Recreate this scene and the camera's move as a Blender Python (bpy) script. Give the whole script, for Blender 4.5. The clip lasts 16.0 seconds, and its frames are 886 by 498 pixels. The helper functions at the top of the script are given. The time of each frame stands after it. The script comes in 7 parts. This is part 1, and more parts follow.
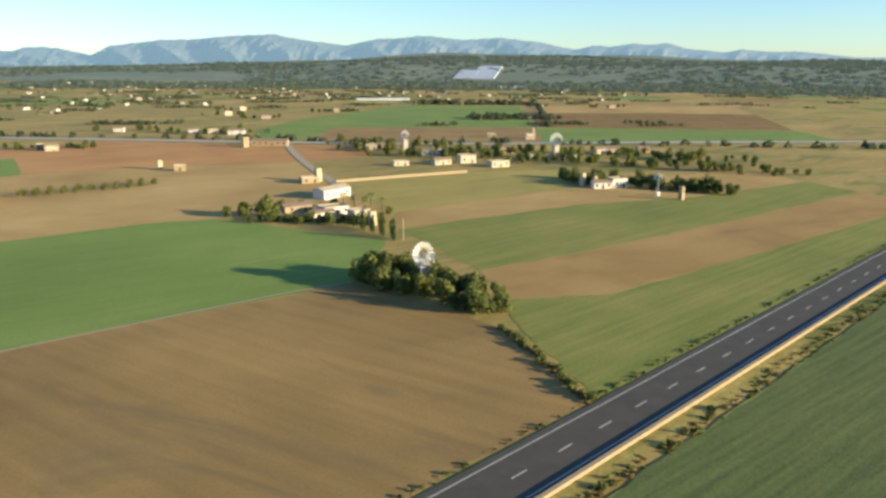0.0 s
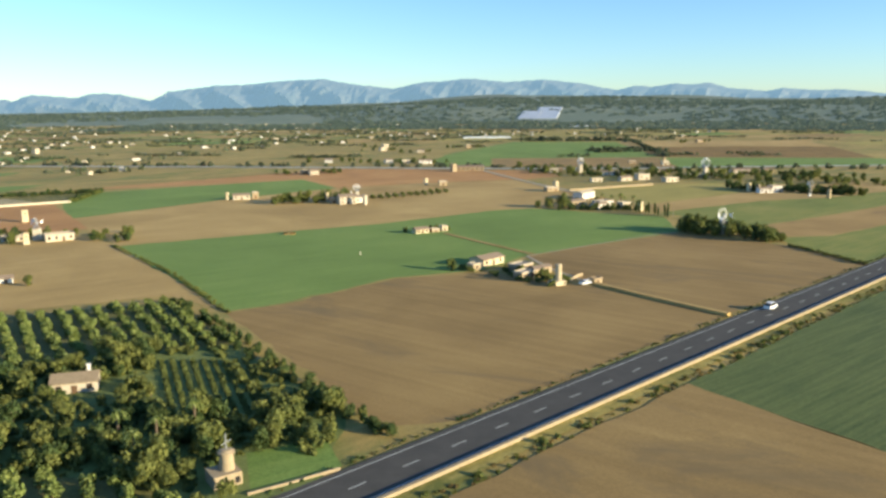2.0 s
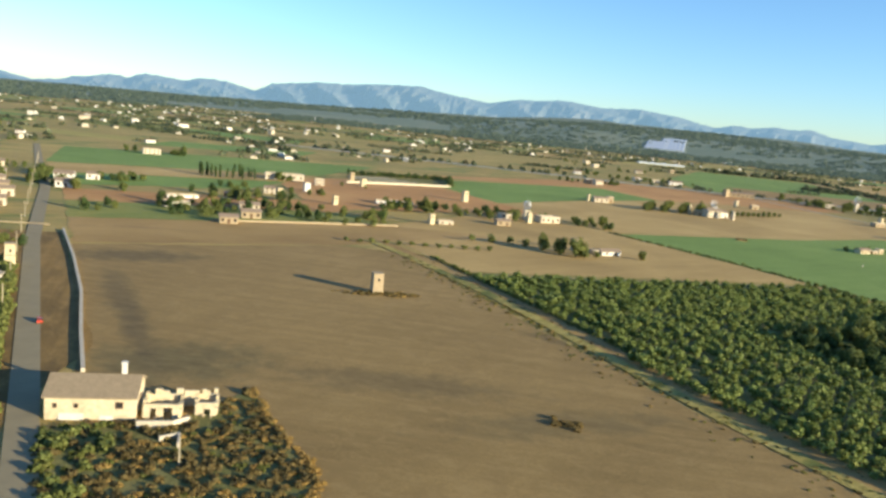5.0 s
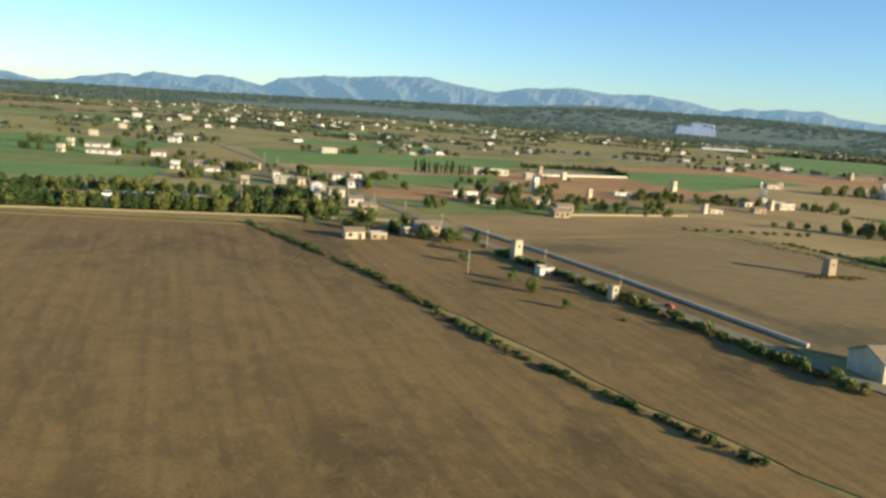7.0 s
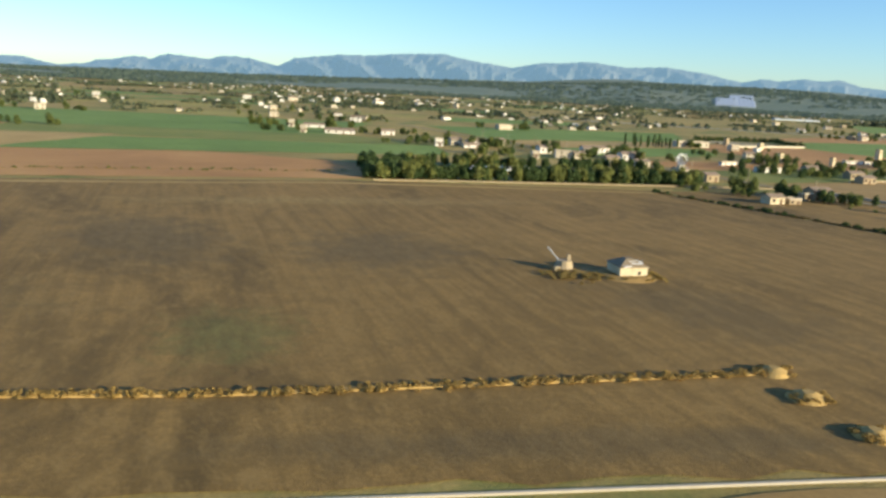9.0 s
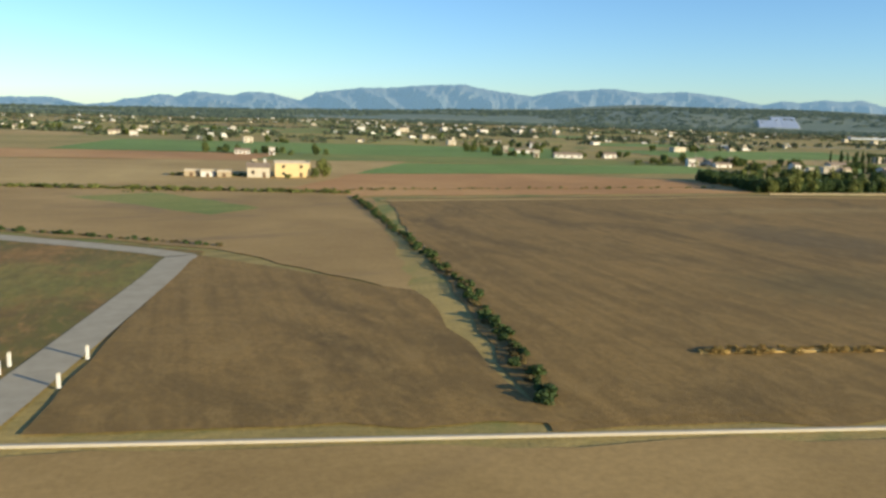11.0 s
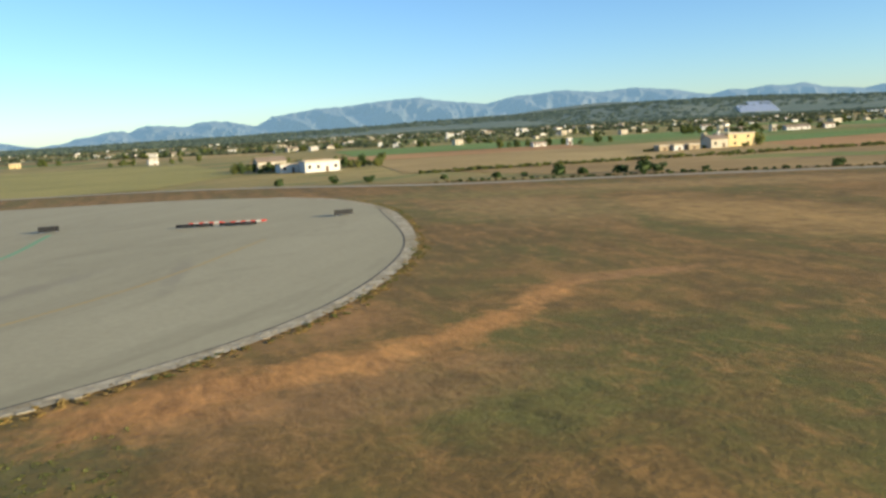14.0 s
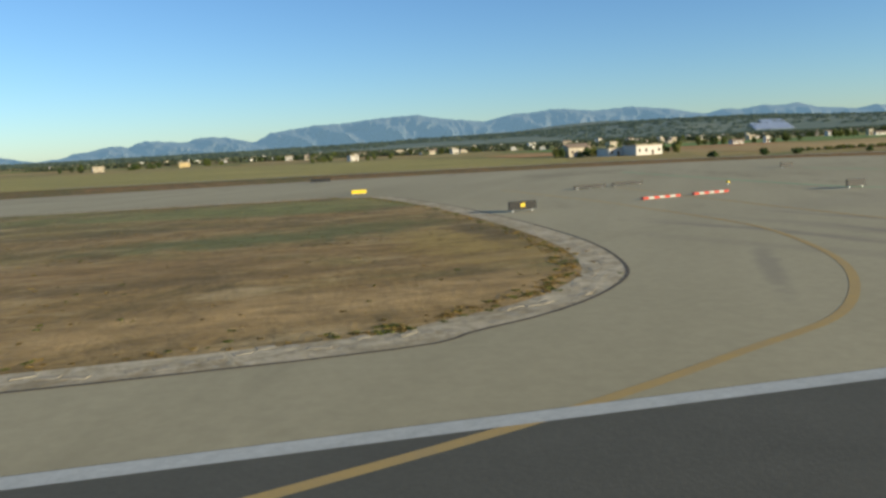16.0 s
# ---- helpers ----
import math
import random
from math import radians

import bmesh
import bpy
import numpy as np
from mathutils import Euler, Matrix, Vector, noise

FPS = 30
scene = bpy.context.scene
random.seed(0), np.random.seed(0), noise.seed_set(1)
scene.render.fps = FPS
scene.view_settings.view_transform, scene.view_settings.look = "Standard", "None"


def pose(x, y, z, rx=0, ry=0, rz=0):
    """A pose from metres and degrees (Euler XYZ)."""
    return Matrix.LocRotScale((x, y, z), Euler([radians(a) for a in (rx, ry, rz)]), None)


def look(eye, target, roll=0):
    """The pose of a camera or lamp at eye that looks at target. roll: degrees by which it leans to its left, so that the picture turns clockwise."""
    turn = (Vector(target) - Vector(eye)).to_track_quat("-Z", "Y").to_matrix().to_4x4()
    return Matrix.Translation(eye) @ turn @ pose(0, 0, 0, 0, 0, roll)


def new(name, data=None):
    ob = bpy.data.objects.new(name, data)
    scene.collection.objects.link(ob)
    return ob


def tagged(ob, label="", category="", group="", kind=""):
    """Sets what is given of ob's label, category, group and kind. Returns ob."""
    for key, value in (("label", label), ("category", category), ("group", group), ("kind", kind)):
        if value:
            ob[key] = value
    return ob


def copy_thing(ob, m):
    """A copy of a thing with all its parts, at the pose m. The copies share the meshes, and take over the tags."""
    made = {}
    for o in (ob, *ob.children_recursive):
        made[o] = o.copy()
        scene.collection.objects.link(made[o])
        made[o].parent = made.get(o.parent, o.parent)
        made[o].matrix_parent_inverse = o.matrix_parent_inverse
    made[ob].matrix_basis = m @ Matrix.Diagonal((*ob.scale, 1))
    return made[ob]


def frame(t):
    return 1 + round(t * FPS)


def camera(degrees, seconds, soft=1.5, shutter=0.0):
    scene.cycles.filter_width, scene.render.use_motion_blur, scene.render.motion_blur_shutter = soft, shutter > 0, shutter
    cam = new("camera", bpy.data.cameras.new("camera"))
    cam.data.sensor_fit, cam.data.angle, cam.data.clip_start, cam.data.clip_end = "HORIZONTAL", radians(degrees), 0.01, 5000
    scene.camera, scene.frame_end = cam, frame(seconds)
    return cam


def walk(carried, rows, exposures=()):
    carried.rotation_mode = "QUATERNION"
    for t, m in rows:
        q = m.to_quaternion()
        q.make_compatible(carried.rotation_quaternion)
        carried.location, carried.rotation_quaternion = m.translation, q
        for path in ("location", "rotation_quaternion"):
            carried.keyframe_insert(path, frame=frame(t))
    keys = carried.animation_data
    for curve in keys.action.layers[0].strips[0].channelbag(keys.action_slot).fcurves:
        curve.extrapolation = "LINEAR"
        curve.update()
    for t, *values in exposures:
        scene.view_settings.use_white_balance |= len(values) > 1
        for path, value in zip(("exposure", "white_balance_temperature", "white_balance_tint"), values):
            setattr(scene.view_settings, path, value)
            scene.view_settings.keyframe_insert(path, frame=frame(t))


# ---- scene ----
from mathutils.geometry import tessellate_polygon

# A landing approach over farmland and windmills to a runway threshold.
# All plan measures below are in site metres; S brings them to scene size.
S = 0.37
PATH = [
    # seconds, x, y, z (site metres), yaw, pitch, roll (degrees)
    (0, 33.00, 131.20, 57.41, -16.69, -12.93, 0.26),
    (0.5, -7.62, 99.15, 57.70, -15.20, -12.94, 0.00),
    (1, -48.25, 67.10, 58.09, -14.20, -11.38, -0.80),
    (1.5, -88.88, 35.05, 58.31, -13.68, -10.61, -0.85),
    (1.8, -113.25, 15.82, 58.70, -13.95, -10.25, -0.55),
    (2, -129.50, 3.00, 58.98, -14.13, -10.07, -0.39),
    (2.2, -147.50, -1.20, 58.90, -14.20, -10.08, -0.12),
    (2.5, -166.50, -2.80, 58.22, -14.17, -10.17, 0.24),
    (3, -200.29, -2.91, 56.15, -14.27, -10.47, 1.04),
    (3.5, -233.86, -2.98, 54.11, -13.71, -9.92, 2.84),
    (4, -267.20, -3.00, 52.09, -12.39, -10.64, 4.51),
    (4.2, -280.50, -3.00, 51.28, -11.80, -10.20, 4.70),
    (4.5, -300.32, -2.98, 50.10, -10.88, -10.04, 4.72),
    (5, -333.21, -2.91, 48.14, -9.60, -9.26, 5.67),
    (5.2, -346.50, -2.95, 47.40, -9.30, -9.01, 6.40),
    (7.5, -500.12, -3.68, 38.90, -9.66, -10.52, 3.98),
    (8, -533.30, -3.63, 36.89, -10.00, -10.91, 4.50),
    (8.3, -553.66, -3.59, 35.62, -9.48, -10.87, 3.73),
    (8.5, -567.39, -3.56, 34.74, -9.20, -10.65, 3.65),
    (9, -602.01, -3.47, 32.43, -9.11, -11.58, 3.10),
    (9.5, -636.46, -3.37, 30.18, -8.28, -11.69, 2.57),
    (12, -808.05, -2.42, 21.06, -9.05, -8.38, 0.46),
    (12.5, -842.06, -2.14, 19.05, -9.92, -9.79, 0.23),
    (13, -876.63, -1.83, 17.22, -9.73, -11.61, 0.99),
    (13.5, -911.28, -1.51, 15.61, -9.23, -8.89, -1.30),
    (14, -945.75, -1.19, 14.03, -11.45, -8.61, -3.07),
    (14.5, -980.34, -0.88, 12.35, -12.75, -11.47, -5.14),
    (14.8, -1001.52, -0.70, 11.35, -14.94, -9.47, -3.70),
    (15, -1015.79, -0.58, 10.68, -15.92, -10.78, -1.45),
    (15.2, -1030.20, -0.46, 10.05, -15.33, -13.96, -3.45),
    (15.5, -1051.97, -0.28, 9.13, -13.87, -13.14, -2.76),
    (15.8, -1073.58, -0.11, 8.27, -13.33, -8.93, -1.50),
    (16, -1087.96, -0.00, 7.71, -12.49, -7.37, -2.71),
]


def eye_pose(x, y, z, yaw, pitch, roll):
    m = pose(0, 0, 0, 90 + pitch, 0, yaw) @ pose(0, 0, 0, 0, 0, roll)
    return Matrix.Translation((x * S, y * S, (z + 0.2) * S)) @ m


cam = camera(58.0, 16.0, soft=2.9, shutter=0.0)
walk(cam, [(r[0], eye_pose(*r[1:])) for r in PATH], exposures=[(0.0, 1.15, 7300, 4), (1.0, 1.2, 7000, 3), (1.5, 1.2, 6900, 2), (2.5, 1.1, 6800, 2), (4.0, 1.18, 6750, 2), (5.0, 1.14, 6700, 2), (7.5, 0.9, 6700, 2), (9.0, 0.98, 6700, 2), (12.0, 0.83, 6700, 2), (13.2, 0.92, 6750, 2), (14.3, 0.95, 6800, 3), (15.2, 0.75, 6750, 3), (16.0, 0.53, 6650, 2)])

# ---- world and sun: low morning sun, clear sky ----
SUN_DIR = Vector((0.80, -0.60, 0.21)).normalized()
sun_elev = math.asin(SUN_DIR.z)
sun_rot = math.atan2(SUN_DIR.x, SUN_DIR.y)
world = bpy.data.worlds.new("sky")
scene.world = world
world.use_nodes = True
wn = world.node_tree.nodes
sky = wn.new("ShaderNodeTexSky")
sky.sky_type = "NISHITA"
sky.sun_disc = False
sky.sun_elevation = sun_elev
sky.sun_rotation = sun_rot
sky.air_density, sky.dust_density, sky.ozone_density = 0.9, 0.15, 3.0
wn["Background"].inputs["Strength"].default_value = 0.11
cool = wn.new("ShaderNodeMix")
cool.data_type, cool.blend_type = "RGBA", "MULTIPLY"
cool.inputs[0].default_value = 1.0
cool.inputs[7].default_value = (0.79, 0.91, 1.12, 1)
world.node_tree.links.new(sky.outputs["Color"], cool.inputs[6])
world.node_tree.links.new(cool.outputs[2], wn["Background"].inputs["Color"])
lamp = bpy.data.lights.new("sun", "SUN")
lamp.energy, lamp.angle, lamp.color = 5.0, radians(0.5), (1.0, 0.84, 0.62)
sun = new("sun", lamp)
sun.matrix_world = look((0, 0, 0), tuple(-SUN_DIR)).to_quaternion().to_matrix().to_4x4()


# ---- materials ----
def mat_base(name, rough=0.9, metal=0.0):
    m = bpy.data.materials.new(name)
    m.use_nodes = True
    nt = m.node_tree
    b = nt.nodes["Principled BSDF"]
    b.inputs["Roughness"].default_value = rough
    b.inputs["Metallic"].default_value = metal
    b.inputs["Specular IOR Level"].default_value = 0.25
    return m, nt, b


def site_coords(nt, rot=0.0, sx=1.0, sy=1.0, sz=1.0):
    tc = nt.nodes.new("ShaderNodeTexCoord")
    mp = nt.nodes.new("ShaderNodeMapping")
    mp.vector_type = "TEXTURE"
    mp.inputs["Rotation"].default_value = (0, 0, radians(rot))
    mp.inputs["Scale"].default_value = (S / sx, S / sy, S / sz)
    nt.links.new(tc.outputs["Object"], mp.inputs["Vector"])
    return mp.outputs["Vector"]


def noise_at(nt, vec, scale, detail=4.0, rough=0.6, dist=0.0):
    n = nt.nodes.new("ShaderNodeTexNoise")
    n.inputs["Scale"].default_value = scale
    n.inputs["Detail"].default_value = detail
    n.inputs["Roughness"].default_value = rough
    n.inputs["Distortion"].default_value = dist
    nt.links.new(vec, n.inputs["Vector"])
    return n.outputs["Fac"]


def ramp(nt, fac, stops):
    r = nt.nodes.new("ShaderNodeValToRGB")
    e = r.color_ramp.elements
    while len(e) < len(stops):
        e.new(0.5)
    for el, (pos, col) in zip(e, stops):
        el.position, el.color = pos, (*col, 1)
    nt.links.new(fac, r.inputs["Fac"])
    return r.outputs["Color"]


def mix(nt, fac, a, b, mode="MIX"):
    n = nt.nodes.new("ShaderNodeMix")
    n.data_type, n.blend_type = "RGBA", mode
    for sock, v in ((n.inputs[0], fac), (n.inputs[6], a), (n.inputs[7], b)):
        if isinstance(v, (int, float)):
            sock.default_value = v
        elif isinstance(v, tuple):
            sock.default_value = (*v, 1)
        else:
            nt.links.new(v, sock)
    return n.outputs[2]


def bump(nt, b, height, strength=0.4, dist=0.1):
    n = nt.nodes.new("ShaderNodeBump")
    n.inputs["Strength"].default_value = strength
    n.inputs["Distance"].default_value = dist * S
    nt.links.new(height, n.inputs["Height"])
    nt.links.new(n.outputs["Normal"], b.inputs["Normal"])


def blot(nt, bx, by, rx, ry, turn, amount):
    """One stain or growth with a frayed edge at a place of the site."""
    tc = nt.nodes.new("ShaderNodeTexCoord")
    wob = nt.nodes.new("ShaderNodeTexNoise")
    wob.inputs["Scale"].default_value = 1.6 / (S * max(rx, ry) ** 0.7)
    wob.inputs["Detail"].default_value = 7
    wob.inputs["Roughness"].default_value = 0.7
    nt.links.new(tc.outputs["Object"], wob.inputs["Vector"])
    mp = nt.nodes.new("ShaderNodeMapping")
    mp.vector_type = "TEXTURE"
    mp.inputs["Location"].default_value = (bx * S, by * S, 0)
    mp.inputs["Rotation"].default_value = (0, 0, radians(turn))
    mp.inputs["Scale"].default_value = (rx * S, ry * S, 1000)
    nt.links.new(tc.outputs["Object"], mp.inputs["Vector"])
    ln = nt.nodes.new("ShaderNodeVectorMath")
    ln.operation = "LENGTH"
    nt.links.new(mp.outputs["Vector"], ln.inputs[0])
    ad = nt.nodes.new("ShaderNodeMath")
    ad.operation = "MULTIPLY_ADD"
    nt.links.new(wob.outputs["Fac"], ad.inputs[0])
    ad.inputs[1].default_value = 2.6
    nt.links.new(ln.outputs["Value"], ad.inputs[2])
    return fade(nt, ad.outputs[0], 1.75, 2.5, amount)


def fade(nt, value, full, none, amount):
    n = nt.nodes.new("ShaderNodeMapRange")
    n.inputs["From Min"].default_value, n.inputs["From Max"].default_value = full, none
    n.inputs["To Min"].default_value, n.inputs["To Max"].default_value = amount, 0.0
    nt.links.new(value, n.inputs["Value"])
    return n.outputs["Result"]


def field_mat(name, dark, mid, light, rot=30.0, rows=0.5, patch=0.02, row_mix=0.3, stain=None, stain_at=0.62, clod=0.75, mottle=None, blots=(), knit=1.0):
    """Worked land: broad patches, long drawn plough rows and fine clods."""
    m, nt, b = mat_base(name, 0.95)
    v = site_coords(nt)
    big = noise_at(nt, v, patch, 5, 0.6, 0.4)
    col = ramp(nt, big, [(0.3, dark), (0.5, mid), (0.72, light)])
    drawn = site_coords(nt, rot, 0.04, 1.0)
    rowsn = noise_at(nt, drawn, rows, 3, 0.55)
    col = mix(nt, row_mix, col, ramp(nt, rowsn, [(0.35, dark), (0.65, light)]))
    fine = noise_at(nt, v, 1.6, 6, 0.7)
    col = mix(nt, clod, col, ramp(nt, fine, [(0.25, (0.55, 0.55, 0.55)), (0.75, (1.4, 1.4, 1.4))]), "MULTIPLY")
    if stain:
        st = noise_at(nt, site_coords(nt, rot, 0.45, 1.0), 0.035, 6, 0.68, 0.8)
        k = ramp(nt, st, [(stain_at - 0.06, (0, 0, 0)), (stain_at + 0.06, (0.85, 0.85, 0.85))])
        col = mix(nt, k, col, stain)
    if mottle:
        low, high = mottle
        mo = noise_at(nt, site_coords(nt, rot + 70, 0.6, 1.0), 0.16 * knit, 9, 0.78, 0.8)
        col = mix(nt, ramp(nt, mo, [(0.46, (0, 0, 0)), (0.62, (0.8, 0.8, 0.8))]), col, low)
        mo2 = noise_at(nt, site_coords(nt, rot, 0.5, 1.0), 0.3 * knit, 9, 0.78, 0.5)
        col = mix(nt, ramp(nt, mo2, [(0.5, (0, 0, 0)), (0.66, (0.8, 0.8, 0.8))]), col, high)
    if blots:
        weave = noise_at(nt, site_coords(nt, rot, 0.45, 1.0), 0.55, 8, 0.75, 0.6)
    for bx, by, rx, ry, turn, tone, amount in blots:
        worn = ramp(nt, weave, [(0.34, tuple(c * 0.55 for c in tone)), (0.5, tone), (0.66, tuple(c * 1.4 for c in tone))]) if clod > 0.4 else tone
        col = mix(nt, blot(nt, bx, by, rx, ry, turn, amount), col, worn)
    nt.links.new(col, b.inputs["Base Color"])
    bump(nt, b, fine, 0.6 * clod, 0.25 * clod)
    return m


def plain_mat(name, a, c, scale=0.6, rough=0.85, fine=6.0, metal=0.0, bumpy=0.2):
    m, nt, b = mat_base(name, rough, metal)
    v = site_coords(nt)
    n1 = noise_at(nt, v, scale, 5, 0.65)
    n2 = noise_at(nt, v, fine, 4, 0.6)
    col = mix(nt, 0.35, ramp(nt, n1, [(0.3, a), (0.7, c)]), ramp(nt, n2, [(0.3, a), (0.7, c)]))
    nt.links.new(col, b.inputs["Base Color"])
    if bumpy:
        bump(nt, b, n2, bumpy, 0.05)
    return m


def leaf_mat(name, dark, mid, light):
    m, nt, b = mat_base(name, 0.75)
    g = nt.nodes.new("ShaderNodeNewGeometry")
    info = nt.nodes.new("ShaderNodeObjectInfo")
    col = ramp(nt, g.outputs["Random Per Island"], [(0.0, dark), (0.55, mid), (1.0, light)])
    hue = ramp(nt, info.outputs["Random"], [(0.0, (0.8, 0.85, 0.8)), (1.0, (1.2, 1.1, 1.0))])
    col = mix(nt, 0.8, col, hue, "MULTIPLY")
    nt.links.new(col, b.inputs["Base Color"])
    t = nt.nodes.new("ShaderNodeBsdfTranslucent")
    nt.links.new(col, t.inputs["Color"])
    mx = nt.nodes.new("ShaderNodeMixShader")
    mx.inputs[0].default_value = 0.38
    nt.links.new(b.outputs[0], mx.inputs[1])
    nt.links.new(t.outputs[0], mx.inputs[2])
    nt.links.new(mx.outputs[0], nt.nodes["Material Output"].inputs["Surface"])
    return m


M = {}
M["ground"] = field_mat("dry_land", (0.205, 0.167, 0.053), (0.350, 0.254, 0.083), (0.493, 0.354, 0.117), 28, 0.3, 0.012, 0.35, (0.151, 0.181, 0.047), 0.56)
M["tan"] = field_mat("stubble_tan", (0.299, 0.195, 0.068), (0.420, 0.282, 0.101), (0.539, 0.376, 0.145), 28, 0.5, 0.015, 0.22, clod=0.45)
M["brown"] = field_mat("ploughed_brown", (0.207, 0.133, 0.048), (0.290, 0.189, 0.070), (0.385, 0.257, 0.096), -52, 0.3, 0.02, 0.26, (0.198, 0.138, 0.064), 0.6, clod=0.45)
M["brown_b"] = field_mat("stubble_brown", (0.250, 0.154, 0.054), (0.343, 0.221, 0.078), (0.452, 0.294, 0.112), 24, 0.5, 0.02, 0.10, (0.225, 0.150, 0.068), 0.6, clod=0.45)
UMBER_DARK = (0.115, 0.085, 0.040)
M["umber"] = field_mat("fallow_umber", (0.155, 0.096, 0.029), (0.244, 0.151, 0.046), (0.335, 0.203, 0.063), 100, 0.45, 0.02, 0.5, (0.108, 0.070, 0.023), 0.58, mottle=((0.185, 0.115, 0.036), (0.298, 0.189, 0.063)), blots=((-636, 160, 17, 30, 20, UMBER_DARK, 0.6), (-590, 152, 18, 20, -10, UMBER_DARK, 0.6), (-613, 97, 9, 12, 0, (0.131, 0.126, 0.038), 0.6), (-578, 64, 40, 4, 0, UMBER_DARK, 0.5), (-660, 110, 20, 14, 0, (0.140, 0.104, 0.038), 0.5), (-600, 215, 60, 7, 8, (0.318, 0.221, 0.078), 0.5), (-540, 110, 14, 24, 30, UMBER_DARK, 0.4)))
M["umber_lane"] = field_mat("fallow_lane_umber", (0.192, 0.125, 0.044), (0.284, 0.188, 0.067), (0.363, 0.241, 0.091), -18, 0.3, 0.02, 0.3, clod=0.5, mottle=((0.235, 0.155, 0.057), (0.333, 0.226, 0.088)),
                            blots=((-384, 238, 22, 9, 10, UMBER_DARK, 0.7), (-357, 142, 20, 12, 20, (0.12, 0.098, 0.042), 0.7), (-376, 190, 4, 30, 18, UMBER_DARK, 0.6), (-366, 160, 3, 26, 18, UMBER_DARK, 0.6), (-316, 136, 24, 7, -10, UMBER_DARK, 0.5), (-289, 119, 22, 6, 10, (0.13, 0.10, 0.045), 0.5), (-275, 170, 10, 3, -40, UMBER_DARK, 0.5)))
M["red"] = field_mat("red_earth", (0.335, 0.167, 0.060), (0.452, 0.236, 0.086), (0.552, 0.325, 0.120), 28, 0.5, 0.015, 0.22, clod=0.45)
M["green"] = field_mat("young_crop_green", (0.124, 0.195, 0.041), (0.164, 0.250, 0.056), (0.232, 0.307, 0.076), 22, 0.6, 0.015, 0.35)
M["row_green"] = field_mat("rowed_crop_green", (0.063, 0.095, 0.030), (0.098, 0.130, 0.040), (0.144, 0.170, 0.055), 25, 0.9, 0.02, 0.55)
M["green_b"] = field_mat("alfalfa_green", (0.129, 0.171, 0.038), (0.193, 0.223, 0.050), (0.310, 0.273, 0.076), 28, 0.5, 0.02, 0.4)
M["olive"] = field_mat("dry_pasture_olive", (0.248, 0.227, 0.061), (0.342, 0.289, 0.079), (0.455, 0.350, 0.103), 20, 0.4, 0.02, 0.4)
M["island_grass"] = field_mat("dry_island_grass", (0.165, 0.112, 0.036), (0.305, 0.188, 0.062), (0.43, 0.285, 0.105), 5, 0.2, 0.06, 0.4, (0.19, 0.19, 0.06), 0.57, 0.95, mottle=((0.13, 0.095, 0.035), (0.52, 0.38, 0.18)), knit=0.8, blots=((-1085, 115, 30, 14, 0, (0.20, 0.21, 0.065), 0.7), (-1078, 80, 10, 6, 0, (0.14, 0.14, 0.045), 0.7), (-1085, 40, 22, 5, 10, (0.46, 0.30, 0.12), 0.7), (-1100, 60, 20, 6, 0, (0.34, 0.21, 0.08), 0.6), (-1073, 62, 5, 12, 0, (0.36, 0.25, 0.07), 0.7), (-1069, 68, 2.5, 9, 0, (0.10, 0.075, 0.035), 0.7), (-1090, 74, 14, 6, 0, (0.13, 0.15, 0.05), 0.75), (-1104, 90, 26, 3, 0, (0.12, 0.10, 0.04), 0.6), (-1090, 52, 20, 2, 4, (0.15, 0.10, 0.04), 0.6)))
